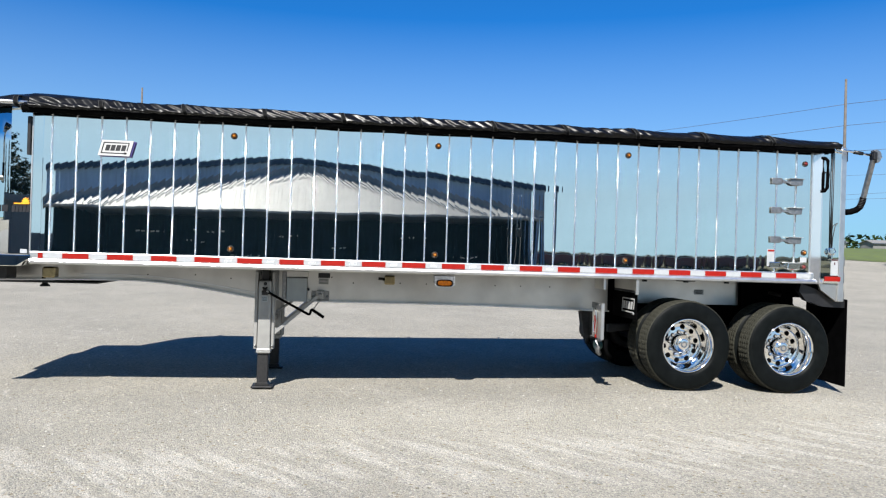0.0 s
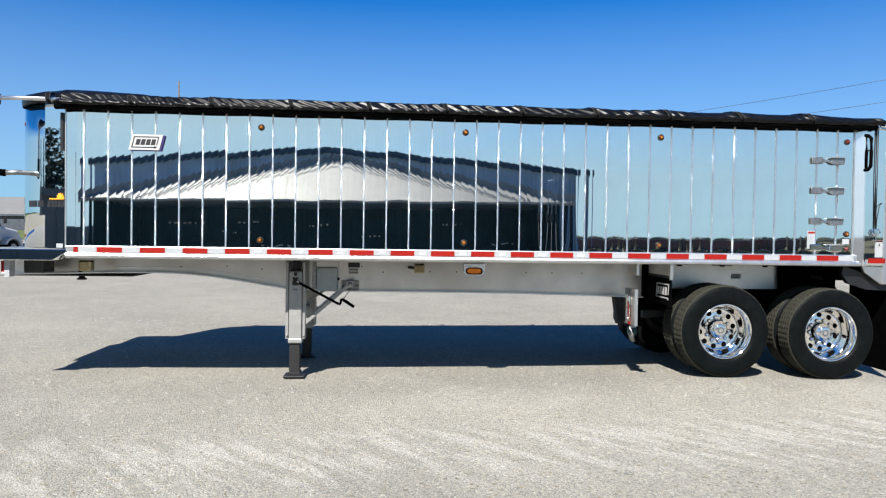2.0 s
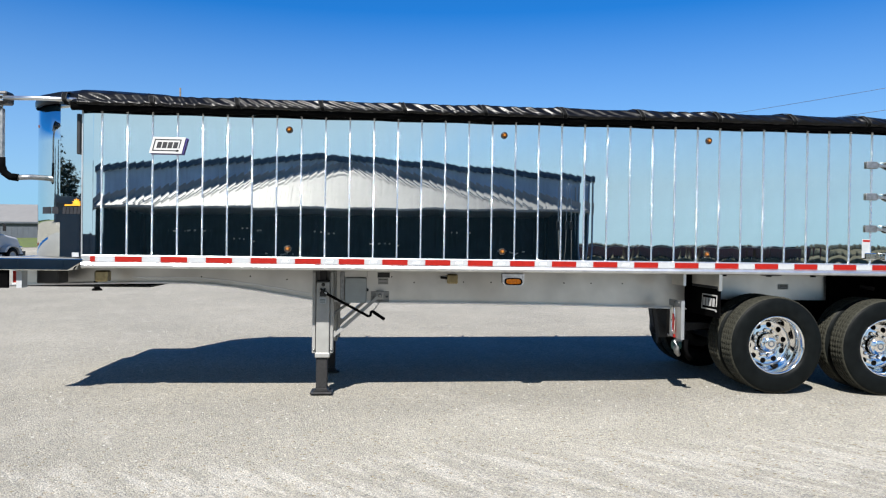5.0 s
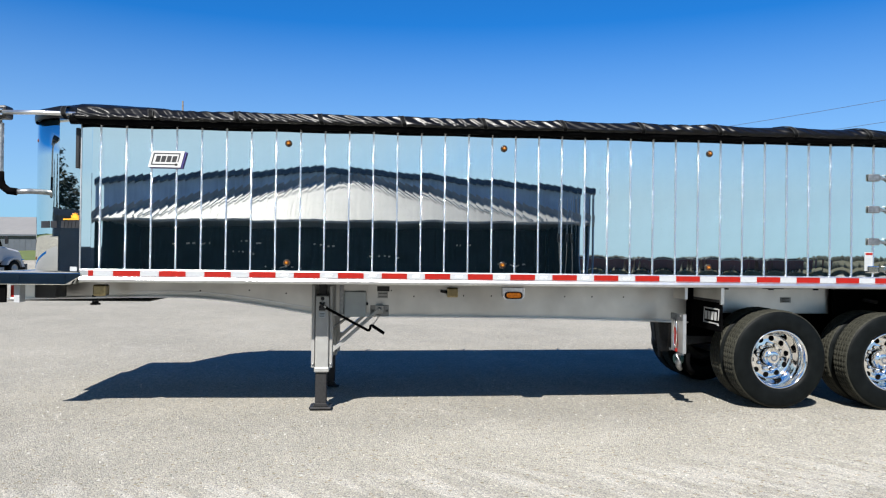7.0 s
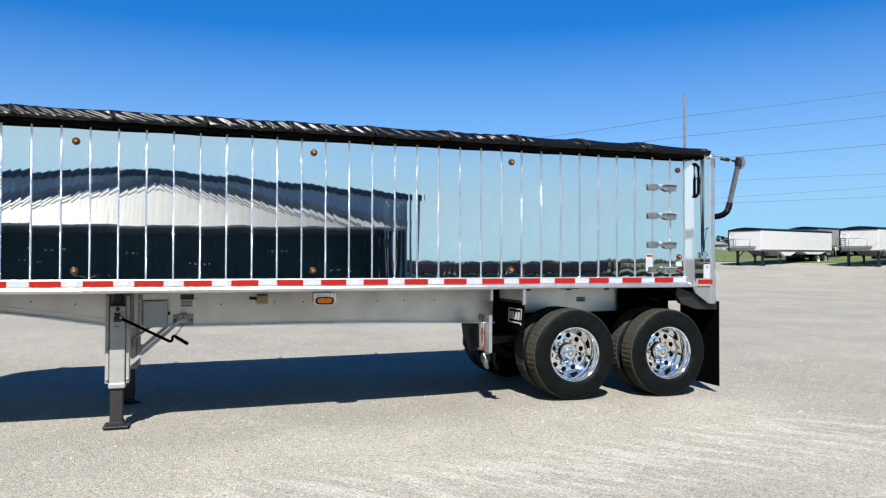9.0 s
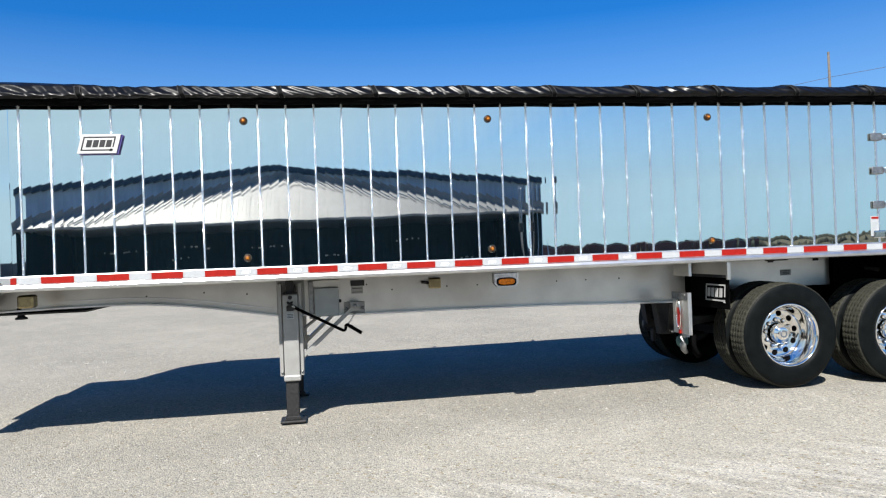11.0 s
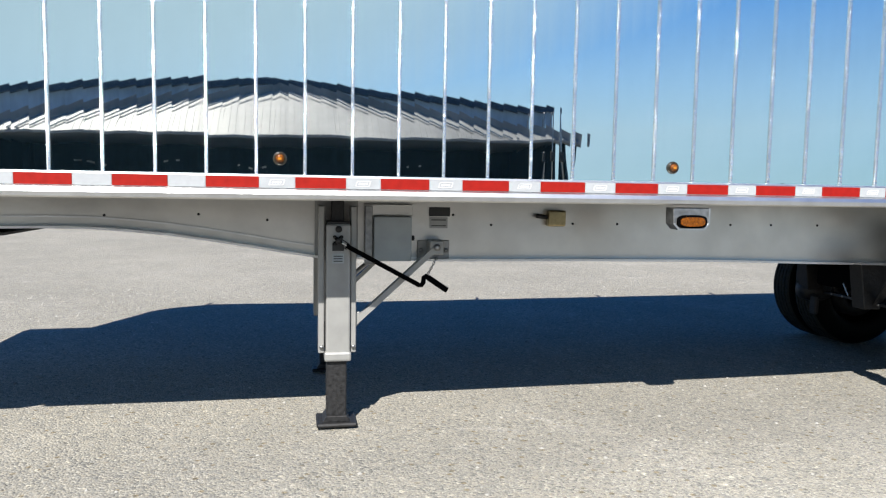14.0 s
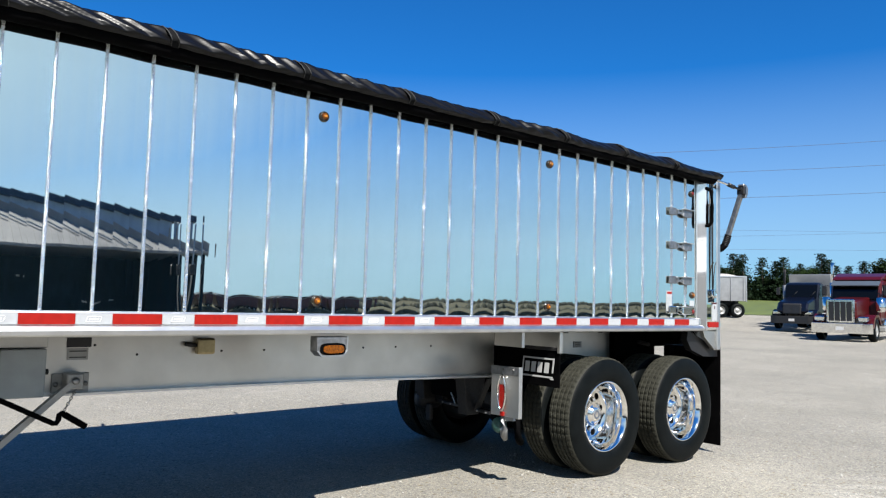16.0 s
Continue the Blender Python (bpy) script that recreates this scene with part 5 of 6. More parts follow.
for i in range(7):
    p, q = Vector(elbow[0]).lerp(Vector(elbow[2]), i / 6), (Vector(elbow[2]) - Vector(elbow[0])).normalized() * 0.005
    part("spring_rib", tube([p - q, p, p + q], 0.035, 10, radii=[0.034, 0.04, 0.034]), M_BLACK, spring)

# the body stands a little lower at the rear; wheels and feet stay on the ground
TILT = Matrix.Rotation(0.0075, 4, "Y")
for ob in trailer.children:
    if min((ob.matrix_basis @ Vector(c)).z for c in ob.bound_box) > 0.09 and not ob.name.startswith("wheel"):
        ob.matrix_basis = TILT @ ob.matrix_basis


# ---------------------------------------------------------------- the building behind, seen in the polished side
shop = thing("open_shed", "open-fronted shed with white hip roof and dark interior", "building")
SX0, SX1, SY, SE, SPX = -9.3, 4.75, -14.0, 2.53, -2.41
DEEP = 8.2
part("floor_slab", box((SX0, SY - DEEP, 0.0), (SX1, SY + 0.3, 0.06)), M_CONC, shop)
APEX = (SPX, SY - 4.4, 4.24)
bm = bmesh.new()
rim_lo = [bm.verts.new(v) for v in ((SX0 - 0.3, SY + 0.3, SE), (SX1 + 0.2, SY + 0.3, SE), (SX1 + 0.2, SY - DEEP - 0.3, SE), (SX0 - 0.3, SY - DEEP - 0.3, SE))]
rim_hi = [bm.verts.new(v.co + Vector((0, 0, 0.06))) for v in rim_lo]
tip = bm.verts.new(APEX)
bm.faces.new(rim_lo[::-1])
for i in range(4):
    bm.faces.new((rim_lo[i], rim_lo[(i + 1) % 4], rim_hi[(i + 1) % 4], rim_hi[i]))
    bm.faces.new((rim_hi[i], rim_hi[(i + 1) % 4], tip))
part("roof", bm, M_ROOF_WHITE, shop, "white steel hip roof")
bm = bmesh.new()
for i in range(1, 36):
    f = i / 36
    a = Vector((SX0 - 0.3 + (SX1 - SX0 + 0.5) * f, SY + 0.3, SE + 0.07))
    reach = min(1.0, (f if a.x < SPX else 1 - f) / ((SPX - SX0) / (SX1 - SX0) if a.x < SPX else (SX1 - SPX) / (SX1 - SX0)))
    top = Vector((a.x, SY + 0.3 - 4.7 * reach, SE + 0.07 + (4.24 - SE - 0.06) * reach))
    bar(a, top, 0.012, 0.02, bm)
part("roof_seams", bm, M_ROOF_WHITE, shop)
for cx in (SX0 - 0.3, SX1 + 0.2):
    a, b = Vector((cx, SY + 0.3, SE + 0.08)), Vector(APEX) + Vector((0, 0, 0.03))
    part("hip_cap", bar(a, b, 0.34, 0.05), M_ROOF_WHITE, shop)
    # Grey strip up the roof face, set in from each hip.
    start = Vector((cx + (1.5 if cx < SPX else -1.5), SY + 0.3, SE + 0.1))
    finish = Vector((SPX, SY + 0.3 - 4.7 * 0.84, SE + (4.24 - SE) * 0.84 + 0.11))
    part("hip_gutter", bar(start, finish, 0.04, 0.06), M_GALV, shop)
# The open shed's inner shade is put into these wall colours.
part("back_wall", box((SX0, SY - 4.5, 0.0), (SX1, SY - 4.4, SE)), M_SHED_SHADED, shop)
part("side_wall", box((SX0, SY - DEEP, 0.0), (SX0 + 0.1, SY, SE)), M_SHED_SHADED, shop)
part("side_wall", box((SX1 - 0.1, SY - DEEP, 0.0), (SX1, SY, SE)), M_SHED_SHADED, shop)
# White bars added as scattered pale dashes on the back wall.
for x, z, w in ((-7.9, 1.93, 0.5), (-6.1, 1.62, 0.16), (-5.7, 2.0, 0.3), (-4.9, 1.05, 0.6), (-3.3, 1.9, 0.24), (-1.2, 1.5, 0.3), (1.4, 1.95, 0.2), (3.3, 1.2, 0.4)):
    part("workbench_light", box((x, SY - 4.38, z), (x + w, SY - 4.35, z + 0.05)), M_WHITE, shop)
ware = thing("warehouse", "slate steel warehouse behind the open shed", "building")
part("wall", prism([(-12.66, 0), (7.5, 0), (7.5, 4.36), (-3.19, 5.13), (-12.66, 4.53)], -35, -22.8), M_NAVY, ware)
part("roof", prism([(-12.9, 4.36), (-3.19, 4.975), (7.67, 4.19), (7.67, 4.41), (-3.19, 5.2), (-12.9, 4.58)], -35.3, -22.5), M_ROOF_NAVY, ware)
bm = bmesh.new()
for i in range(58):
    x = -12.5 + i * 0.342
    quad_box(bm, (x, -22.8, 0.05), (x + 0.045, -22.77, 3.9))
part("cladding_seams", bm, M_NAVY, ware)
for x, y, h in ((3.85, -12.3, 3.1), (5.3, -17.0, 3.6)):
    p = thing("steel_post", "slim dark steel post beside the open shed", "post", "posts beside the shed", (x, y, 0))
    part("shaft", lathe([(0.045, 0.0), (0.045, h), (0.03, h + 0.03)], 10, "z"), M_GALV, p)
    part("base_plate", box((-0.14, -0.14, 0), (0.14, 0.14, 0.02)), M_STEEL_DARK, p)
    part("switch_box", box((-0.13, -0.09, 1.95), (0.13, 0.09, 2.2), 0.02), M_STEEL_DARK, p)
part("corner_trim", box((7.2, -22.79, 0), (7.35, -22.71, 4.0)), M_WHITE_DIRTY, ware, "pale corner trim")


# ---------------------------------------------------------------- simple wheel for far vehicles
def far_wheel(parent, x, y, side, r=0.5, dual=False, rim=M_ALU_PAINT):
    """A wheel whose outer face looks along side * y."""
    w = 0.56 if dual else 0.28
    prof = [(r * 0.56, 0.0), (r * 0.62, -0.02), (r * 0.9, -0.015), (r, 0.03), (r, w - 0.03), (r * 0.9, w), (r * 0.56, w)]
    ob = part("wheel", lathe([(a, y - side * b) for a, b in prof], 28, "y", (x, 0, r), closed=True), M_TYRE, parent)
    rm = [(r * 0.57, 0.0), (r * 0.54, 0.03), (r * 0.48, 0.09 if dual else 0.04), (r * 0.3, 0.11 if dual else 0.02), (r * 0.2, 0.02 if dual else -0.01), (0.0001, 0.01 if dual else -0.02)]
    part("rim", lathe([(a, y - side * b) for a, b in rm], 24, "y", (x, 0, r), caps=False), rim, ob)
    return ob


# ---------------------------------------------------------------- tractors and trucks (front towards local +x)
def semi_truck(name, label, at, turn, paint, sleeper=3.3, sleeper_len=1.9, stacks=1, chrome=False, long_hood=False, body=None, back=None):
    z = rise(at[0], at[1])
    t = thing(name, label, "truck", "", (at[0], at[1], z), turn)
    cab0, cab1 = 2.6, 4.2
    nose = 6.9 if long_hood else 6.3
    part("frame", box((-1.5, -0.43, 0.72), (nose - 0.5, -0.33, 0.98), 0.01), M_BLACK, t)
    part("frame", box((-1.5, 0.33, 0.72), (nose - 0.5, 0.43, 0.98), 0.01), M_BLACK, t)
    part("cross_member", box((-1.45, -0.43, 0.76), (-1.3, 0.43, 0.94)), M_BLACK, t)
    part("fifth_wheel", lathe([(0.5, 0.98), (0.5, 1.08), (0.42, 1.1)], 20, "z", (-0.6, 0, 0)), M_STEEL_DARK, t)
    for y, s in ((-1.22, -1), (1.22, 1)):
        for x in (0.0, -1.28):
            far_wheel(t, x, y, s, 0.51, True)
        far_wheel(t, nose - 1.15, y * 0.97, s, 0.51)
        part("quarter_fender", prism([(0.62, 1.02), (0.5, 1.14), (0.2, 1.14), (0.62, 0.75)], min(y, y - s * 0.56), max(y, y - s * 0.56)), M_BLACK, t)
        part("mud_flap", box((-2.02, min(y, y - s * 0.6), 0.2), (-2.0, max(y, y - s * 0.6), 1.0)), M_BLACK_DULL, t)
        part("flap_plate", box((-2.05, min(y, y - s * 0.56), 0.36), (-2.02, max(y, y - s * 0.56), 0.66), 0.01), M_ALU_PAINT, t)
        part("fuel_tank", lathe([(0.0001, 1.75), (0.28, 1.75), (0.33, 1.8), (0.33, 3.2), (0.28, 3.25), (0.0001, 3.25)], 20, "x", (0, y - s * 0.34, 0.68)), M_CHROME if chrome else M_ALU_PAINT, t)
        part("side_step", box((3.3, min(y, y - s * 0.4), 0.42), (4.2, max(y, y - s * 0.4), 0.62), 0.02), M_ALU_PAINT, t)
        arm = part("mirror", box((4.25, y * 1.05 - 0.11, 2.05), (4.33, y * 1.05 + 0.11, 2.5), 0.03), M_BLACK, t)
        part("mirror_arm", tube([(4.1, y * 0.9, 2.5), (4.28, y * 1.02, 2.52)], 0.015, 6), M_BLACK, arm)
        fx = nose - 1.15
        part("fender", prism([(fx - 0.75, 0.75), (fx - 0.6, 1.02), (fx - 0.3, 1.18), (fx + 0.3, 1.18), (fx + 0.62, 1.02), (fx + 0.85, 0.62), (fx + 0.62, 0.6), (fx + 0.45, 0.95), (fx + 0.2, 1.08), (fx - 0.2, 1.08), (fx - 0.45, 0.95), (fx - 0.6, 0.75)], min(y, y - s * 0.42), max(y, y - s * 0.42)), paint, t)
    # sleeper: rounded box with a sloping roof
    s0 = cab0 - sleeper_len + 0.3
    if sleeper_len > 0:
        sl = part("sleeper", prism([(s0, 1.0), (cab0 + 0.32, 1.0), (cab0 + 0.32, sleeper - 0.25), (cab0 + 0.1, sleeper - 0.04), (cab0 - 0.4, sleeper), (s0 + 0.08, sleeper - 0.02), (s0, sleeper - 0.12)], -1.2, 1.2, "y", 0.07), paint, t)
        # Where back is given, its paler paint stands for sun on the rear.
        part("rear_panel", box((s0 - 0.03, -0.98, 1.35), (s0 - 0.005, -0.2, 2.9), 0.03), back or paint, sl)
        part("rear_panel", box((s0 - 0.03, 0.2, 1.35), (s0 - 0.005, 0.98, 2.9), 0.03), back or paint, sl)
        for y in (-0.8, -0.35, 0.35, 0.8):
            part("panel_crease", prism([(y - 0.16, 1.5), (y + 0.16, 1.5), (y + 0.06, 1.95), (y - 0.06, 1.95)], s0 - 0.045, s0 - 0.03, "x"), back or paint, sl)
        part("deck_plate", box((0.55, -0.42, 0.985), (s0 - 0.1, 0.42, 1.02)), M_BLACK, t)
        part("air_tank", lathe([(0.0001, -1.0), (0.12, -0.98), (0.12, 0.98), (0.0001, 1.0)], 14, "y", (0.75, 0, 0.62)), M_STEEL_DARK, t)
        part("battery_box", box((s0 + 0.1, -1.15, 0.5), (s0 + 0.75, -0.75, 0.95), 0.02), M_BLACK, t)
        part("battery_box", box((s0 + 0.1, 0.75, 0.5), (s0 + 0.75, 1.15, 0.95), 0.02), M_BLACK, t)
        part("chassis_skirt", box((1.2, -1.12, 0.42), (1.8, 1.12, 0.9), 0.02), M_BLACK_DULL, t)
        if back:
            part("rear_wall", box((s0 - 0.004, -1.15, 1.05), (s0 + 0.05, 1.15, sleeper - 0.1), 0.01), back, sl)
            part("fairing_gap", box((s0 - 0.05, -0.95, sleeper - 0.42), (s0 - 0.004, 0.95, sleeper - 0.06), 0.03), M_BLACK_DULL, sl)
            part("roof_unit", box((s0 + 0.3, -0.25, sleeper), (s0 + 0.7, 0.25, sleeper + 0.1), 0.03), M_BLACK, sl)
        for y in (-0.55, 0.55):
            part("vent", lathe([(0.11, s0 - 0.03), (0.11, s0 - 0.05), (0.0001, s0 - 0.05)], 14, "x", (0, y, 2.55)), M_GREYBOX, sl)
        part("cable_tray", box((s0 - 0.12, -0.14, 1.2), (s0 - 0.01, 0.14, 3.05), 0.03), M_WHITE_DIRTY, sl)
        part("service_box", box((s0 - 0.3, -0.9, 1.0), (s0 - 0.02, -0.35, 1.75), 0.03), M_ALU_PAINT, sl)
        part("air_lines", tube([(s0 - 0.1, 0.1, 2.0), (s0 - 0.4, 0.15, 1.5), (s0 - 0.7, 0.1, 1.1)], 0.03, 6), M_BLACK, sl)
        part("roof_cap", prism([(cab0 - 0.4, sleeper - 0.3), (cab1 - 0.2, 2.78), (cab1 - 0.5, 2.95), (cab0 + 0.3, sleeper - 0.02), (cab0 - 0.4, sleeper + 0.01)], -1.05, 1.05, "y", 0.05), paint, t)
    cw = 0.98 if body else 1.05
    cab = part("cab", prism([(cab0 + 0.3, 0.9), (cab1 + 0.15, 0.9), (cab1 + 0.1, 1.85), (cab1 - 0.22, 2.72), (cab1 - 0.5, 2.84), (cab0 + 0.3, 2.86)], -cw, cw, "y", 0.12), paint, t)
    for y in (-0.5, 0.5) if body else ():
        part("wiper", tube([(cab1 + 0.15, y, 1.92), (cab1 + 0.02, y + 0.3, 2.3)], 0.012, 5), M_BLACK, cab)
    part("windscreen", prism([(cab1 + 0.13, 1.88), (cab1 - 0.2, 2.66), (cab1 - 0.18, 2.68), (cab1 + 0.15, 1.9)], -cw + 0.1, cw - 0.1), M_GLASS, cab)
    for y in (-cw - 0.005, cw + 0.005):
        part("side_window", prism([(3.1, 1.9), (cab1 - 0.05, 1.9), (cab1 - 0.3, 2.55), (3.1, 2.6)], y - 0.006, y + 0.006), M_GLASS, cab)
        part("door_handle", box((3.05, y - 0.02, 1.6), (3.2, y + 0.02, 1.66), 0.008), M_CHROME, cab)
    if chrome:
        part("sun_visor", prism([(cab1 - 0.25, 2.68), (cab1 + 0.12, 2.5), (cab1 + 0.13, 2.54), (cab1 - 0.2, 2.74)], -1.0, 1.0), M_GREYPAINT, cab)
    for y in (-0.6, -0.3, 0, 0.3, 0.6) if chrome else ():
        part("roof_lamp", box((cab1 - 0.6, y - 0.05, 2.84), (cab1 - 0.45, y + 0.05, 2.9), 0.02), M_AMBER, cab)
    # bonnet
    if long_hood:
        hood = part("bonnet", prism([(cab1 + 0.1, 1.0), (nose - 0.15, 1.0), (nose - 0.12, 1.72), (nose - 0.2, 1.8), (cab1 + 0.1, 1.98)], -0.62, 0.62, "y", 0.05), paint, t)
        part("grille_surround", box((nose - 0.14, -0.56, 0.82), (nose - 0.04, 0.56, 1.86), 0.04), M_CHROME, hood)
        for i in range(4):
            part("grille_bar", box((nose - 0.045, -0.46 + i * 0.235, 0.9), (nose - 0.03, -0.255 + i * 0.235, 1.74)), M_BLACK, hood)
    else:
        hood = part("bonnet", prism([(cab1 + 0.05, 0.95), (nose - 0.05, 0.95), (nose, 1.2), (nose - 0.25, 1.62), (cab1 + 0.05, 1.95)], -0.85, 0.85, "y", 0.1), paint, t)
        part("grille_surround", prism([(nose - 0.07, 0.92), (nose + 0.03, 0.92), (nose - 0.02, 1.5), (nose - 0.14, 1.55)], -0.5, 0.5, "y", 0.02), M_STEEL_DARK if body else M_CHROME, hood)
        for i in range(2):
            part("grille_bar", prism([(nose + 0.02, 0.97), (nose + 0.045, 0.97), (nose - 0.005, 1.44), (nose - 0.03, 1.44)], -0.44 + i * 0.46, -0.02 + i * 0.46), M_BLACK, hood)
    bump = part("bumper", prism([(nose - 0.3, -1.22), (nose - 0.02, -1.18), (nose + 0.08, -0.9), (nose + 0.1, 0), (nose + 0.08, 0.9), (nose - 0.02, 1.18), (nose - 0.3, 1.22)], 0.36, 0.8, "z", 0.015), M_CHROME if chrome else M_BLACK, t)
    part("number_plate", box((nose + 0.1, -0.16, 0.5), (nose + 0.11, 0.16, 0.65)), M_WHITE, bump)
    for y in (-0.86, 0.86):
        part("headlight", box((nose - 0.45, y - 0.22, 0.88), (nose - 0.1, y + 0.22, 1.1), 0.05), M_CHROME, t)
    for i in range(stacks):
        y = -1.3 if i == 0 else 1.3
        ex = s0 - 0.2 if paint is M_WHITE else cab0 + 0.2
        part("exhaust_stack", tube([(ex, y, 1.0), (ex, y, 3.5), (ex - 0.04, y, 3.68)], 0.075, 12), M_CHROME if chrome else M_STEEL_DARK, t)
        part("stack_guard", tube([(ex, y, 1.35), (ex, y, 2.7)], 0.12, 12), M_CHROME if chrome else M_GALV, t)
        if chrome:
            part("air_cleaner", lathe([(0.0001, 1.3), (0.17, 1.32), (0.2, 1.4), (0.2, 1.95), (0.0001, 2.0)], 16, "z", (cab1 + 0.35, y * 0.85, 0)), M_CHROME, t)
    if body:
        part("load_body", prism([(-1.9, 1.1), (1.8, 1.1), (2.2, 3.4), (-1.9, 3.4)], -1.22, 1.22, "y", 0.03), body, t, "ribbed dump body")
        for i in range(8):
            part("body_rib", box((-1.85 + i * 0.48, -1.27, 1.1), (-1.78 + i * 0.48, -1.22, 3.38)), body, t)
    return t


semi_truck("semi_tractor", "white sleeper semi tractor parked with its rear turned this way", (-26.3, 35.4), 78, M_WHITE, 3.35, 2.1, 1)
semi_truck("semi_tractor", "slate blue high-roof sleeper semi tractor beside a white one", (-31.6, 35.4), 78, M_GREYPAINT, 3.85, 2.3, 0, back=M_SUNLIT_BACK)
semi_truck("semi_tractor", "dark red long-bonnet truck with chrome bumper and twin stacks", (38.6, 10.45), 188, M_REDPAINT, 3.15, 1.5, 2, True, True)
semi_truck("dump_truck", "navy truck with black bumper and grey dump body", (44.16, 15.62), 190, M_BLUEPAINT, 3.0, 0, 1, False, False, M_SILVERBODY).scale = (0.94, 0.94, 0.94)


# ---------------------------------------------------------------- far trailers (front towards local +x)
def hopper_trailer(label, at, turn, paint):
    z = rise(at[0], at[1])
    t = thing("grain_trailer", label, "trailer", "white trailers by the grass", (at[0], at[1], z), turn)
    part("body", prism([(0, 1.15), (0, 2.65), (-11.2, 2.65), (-11.2, 1.15), (-10.6, 1.15), (-9.2, 0.85), (-7.0, 0.85), (-6.0, 1.1), (-5.4, 1.1), (-4.4, 0.75), (-3.4, 0.75), (-2.4, 1.15)], -1.28, 1.28, "y", 0.02), paint, t)
    part("tarp_roof", prism([(-1.3, 2.64), (-1.3, 2.74), (-0.6, 2.86), (0, 2.9), (0.6, 2.86), (1.3, 2.74), (1.3, 2.64)], -11.25, 0.05, "x"), M_TARP, t, "black roll tarp")
    part("lower_rail", box((-11.2, -1.32, 1.1), (0, -1.26, 1.22)), M_ALU_RAIL, t)
    part("lower_rail", box((-11.2, 1.26, 1.1), (0, 1.32, 1.22)), M_ALU_RAIL, t)
    for i in range(24):
        part("rivet_tab", box((-11 + i * 0.47, -1.335, 1.2), (-10.92 + i * 0.47, -1.28, 1.25)), M_GALV, t)
    for x in (-0.4, -4.0, -8.4):
        part("side_mark", box((x - 0.03, -1.295, 2.2), (x + 0.03, -1.283, 2.6)), M_INK, t)
    part("corner_post", box((-0.08, -1.34, 1.1), (0.08, -1.24, 2.75)), M_STEEL_DARK, t)
    # front ladder and walkway
    for y in (-1.1, -0.6):
        part("ladder_rail", tube([(0.25, y, 1.0), (0.3, y, 2.5)], 0.025, 6), M_GALV, t)
    for i in range(5):
        part("ladder_rung", tube([(0.27, -1.1, 1.15 + i * 0.3), (0.27, -0.6, 1.15 + i * 0.3)], 0.02, 6), M_GALV, t)
    part("walkway", box((0.05, -1.2, 1.42), (0.9, 0.9, 1.48)), M_GALV, t)
    part("walkway_rail", tube([(0.9, -1.2, 1.48), (0.9, -1.2, 2.0), (0.9, 0.9, 2.0), (0.9, 0.9, 1.48)], 0.025, 6), M_GALV, t)
    part("walkway_leg", tube([(0.9, -1.2, 1.45), (0.85, -1.2, 0.5)], 0.025, 6), M_GALV, t)
    for y in (-1.0, 1.0):
        part("landing_leg", box((-0.75, y - 0.08, 0.05), (-0.6, y + 0.08, 1.2)), M_BLACK, t)
        part("foot", box((-0.82, y - 0.14, 0.0), (-0.53, y + 0.14, 0.05)), M_BLACK, t)
        part("leg_brace", bar((-0.7, y, 0.6), (-1.6, y, 1.15), 0.05, 0.05), M_BLACK, t)
        part("second_leg", box((-3.25, y - 0.06, 0.0), (-3.13, y + 0.06, 0.85)), M_BLACK, t)
        part("second_brace", bar((-3.2, y, 0.5), (-2.5, y, 1.1), 0.06, 0.05), M_ALU_PAINT, t)
    part("hopper_gate", box((-4.3, -0.6, 0.55), (-3.5, 0.6, 0.76)), M_BLACK, t)
    part("hopper_gate", box((-8.9, -0.6, 0.6), (-7.3, 0.6, 0.86)), M_BLACK, t)
    part("underframe", box((-10.9, -0.5, 0.75), (-6.2, 0.5, 1.1)), M_BLACK, t)
    for y, s in ((-1.22, -1), (1.22, 1)):
        for x in (-8.9, -10.15):
            far_wheel(t, x, y, s, 0.5, True, M_CHROME)
    return t


A = math.degrees(math.atan2(-0.33, -0.945))
hopper_trailer("white grain hopper trailer with black roll tarp and front ladder", (37.9, 37.9), A, M_WHITE)
hopper_trailer("white grain hopper trailer with black roll tarp, nearer the lot", (43.3, 32.7), A, M_WHITE)
hopper_trailer("white grain hopper trailer with black roll tarp, by the grass", (50.5, 45.0), A, M_WHITE_DIRTY)


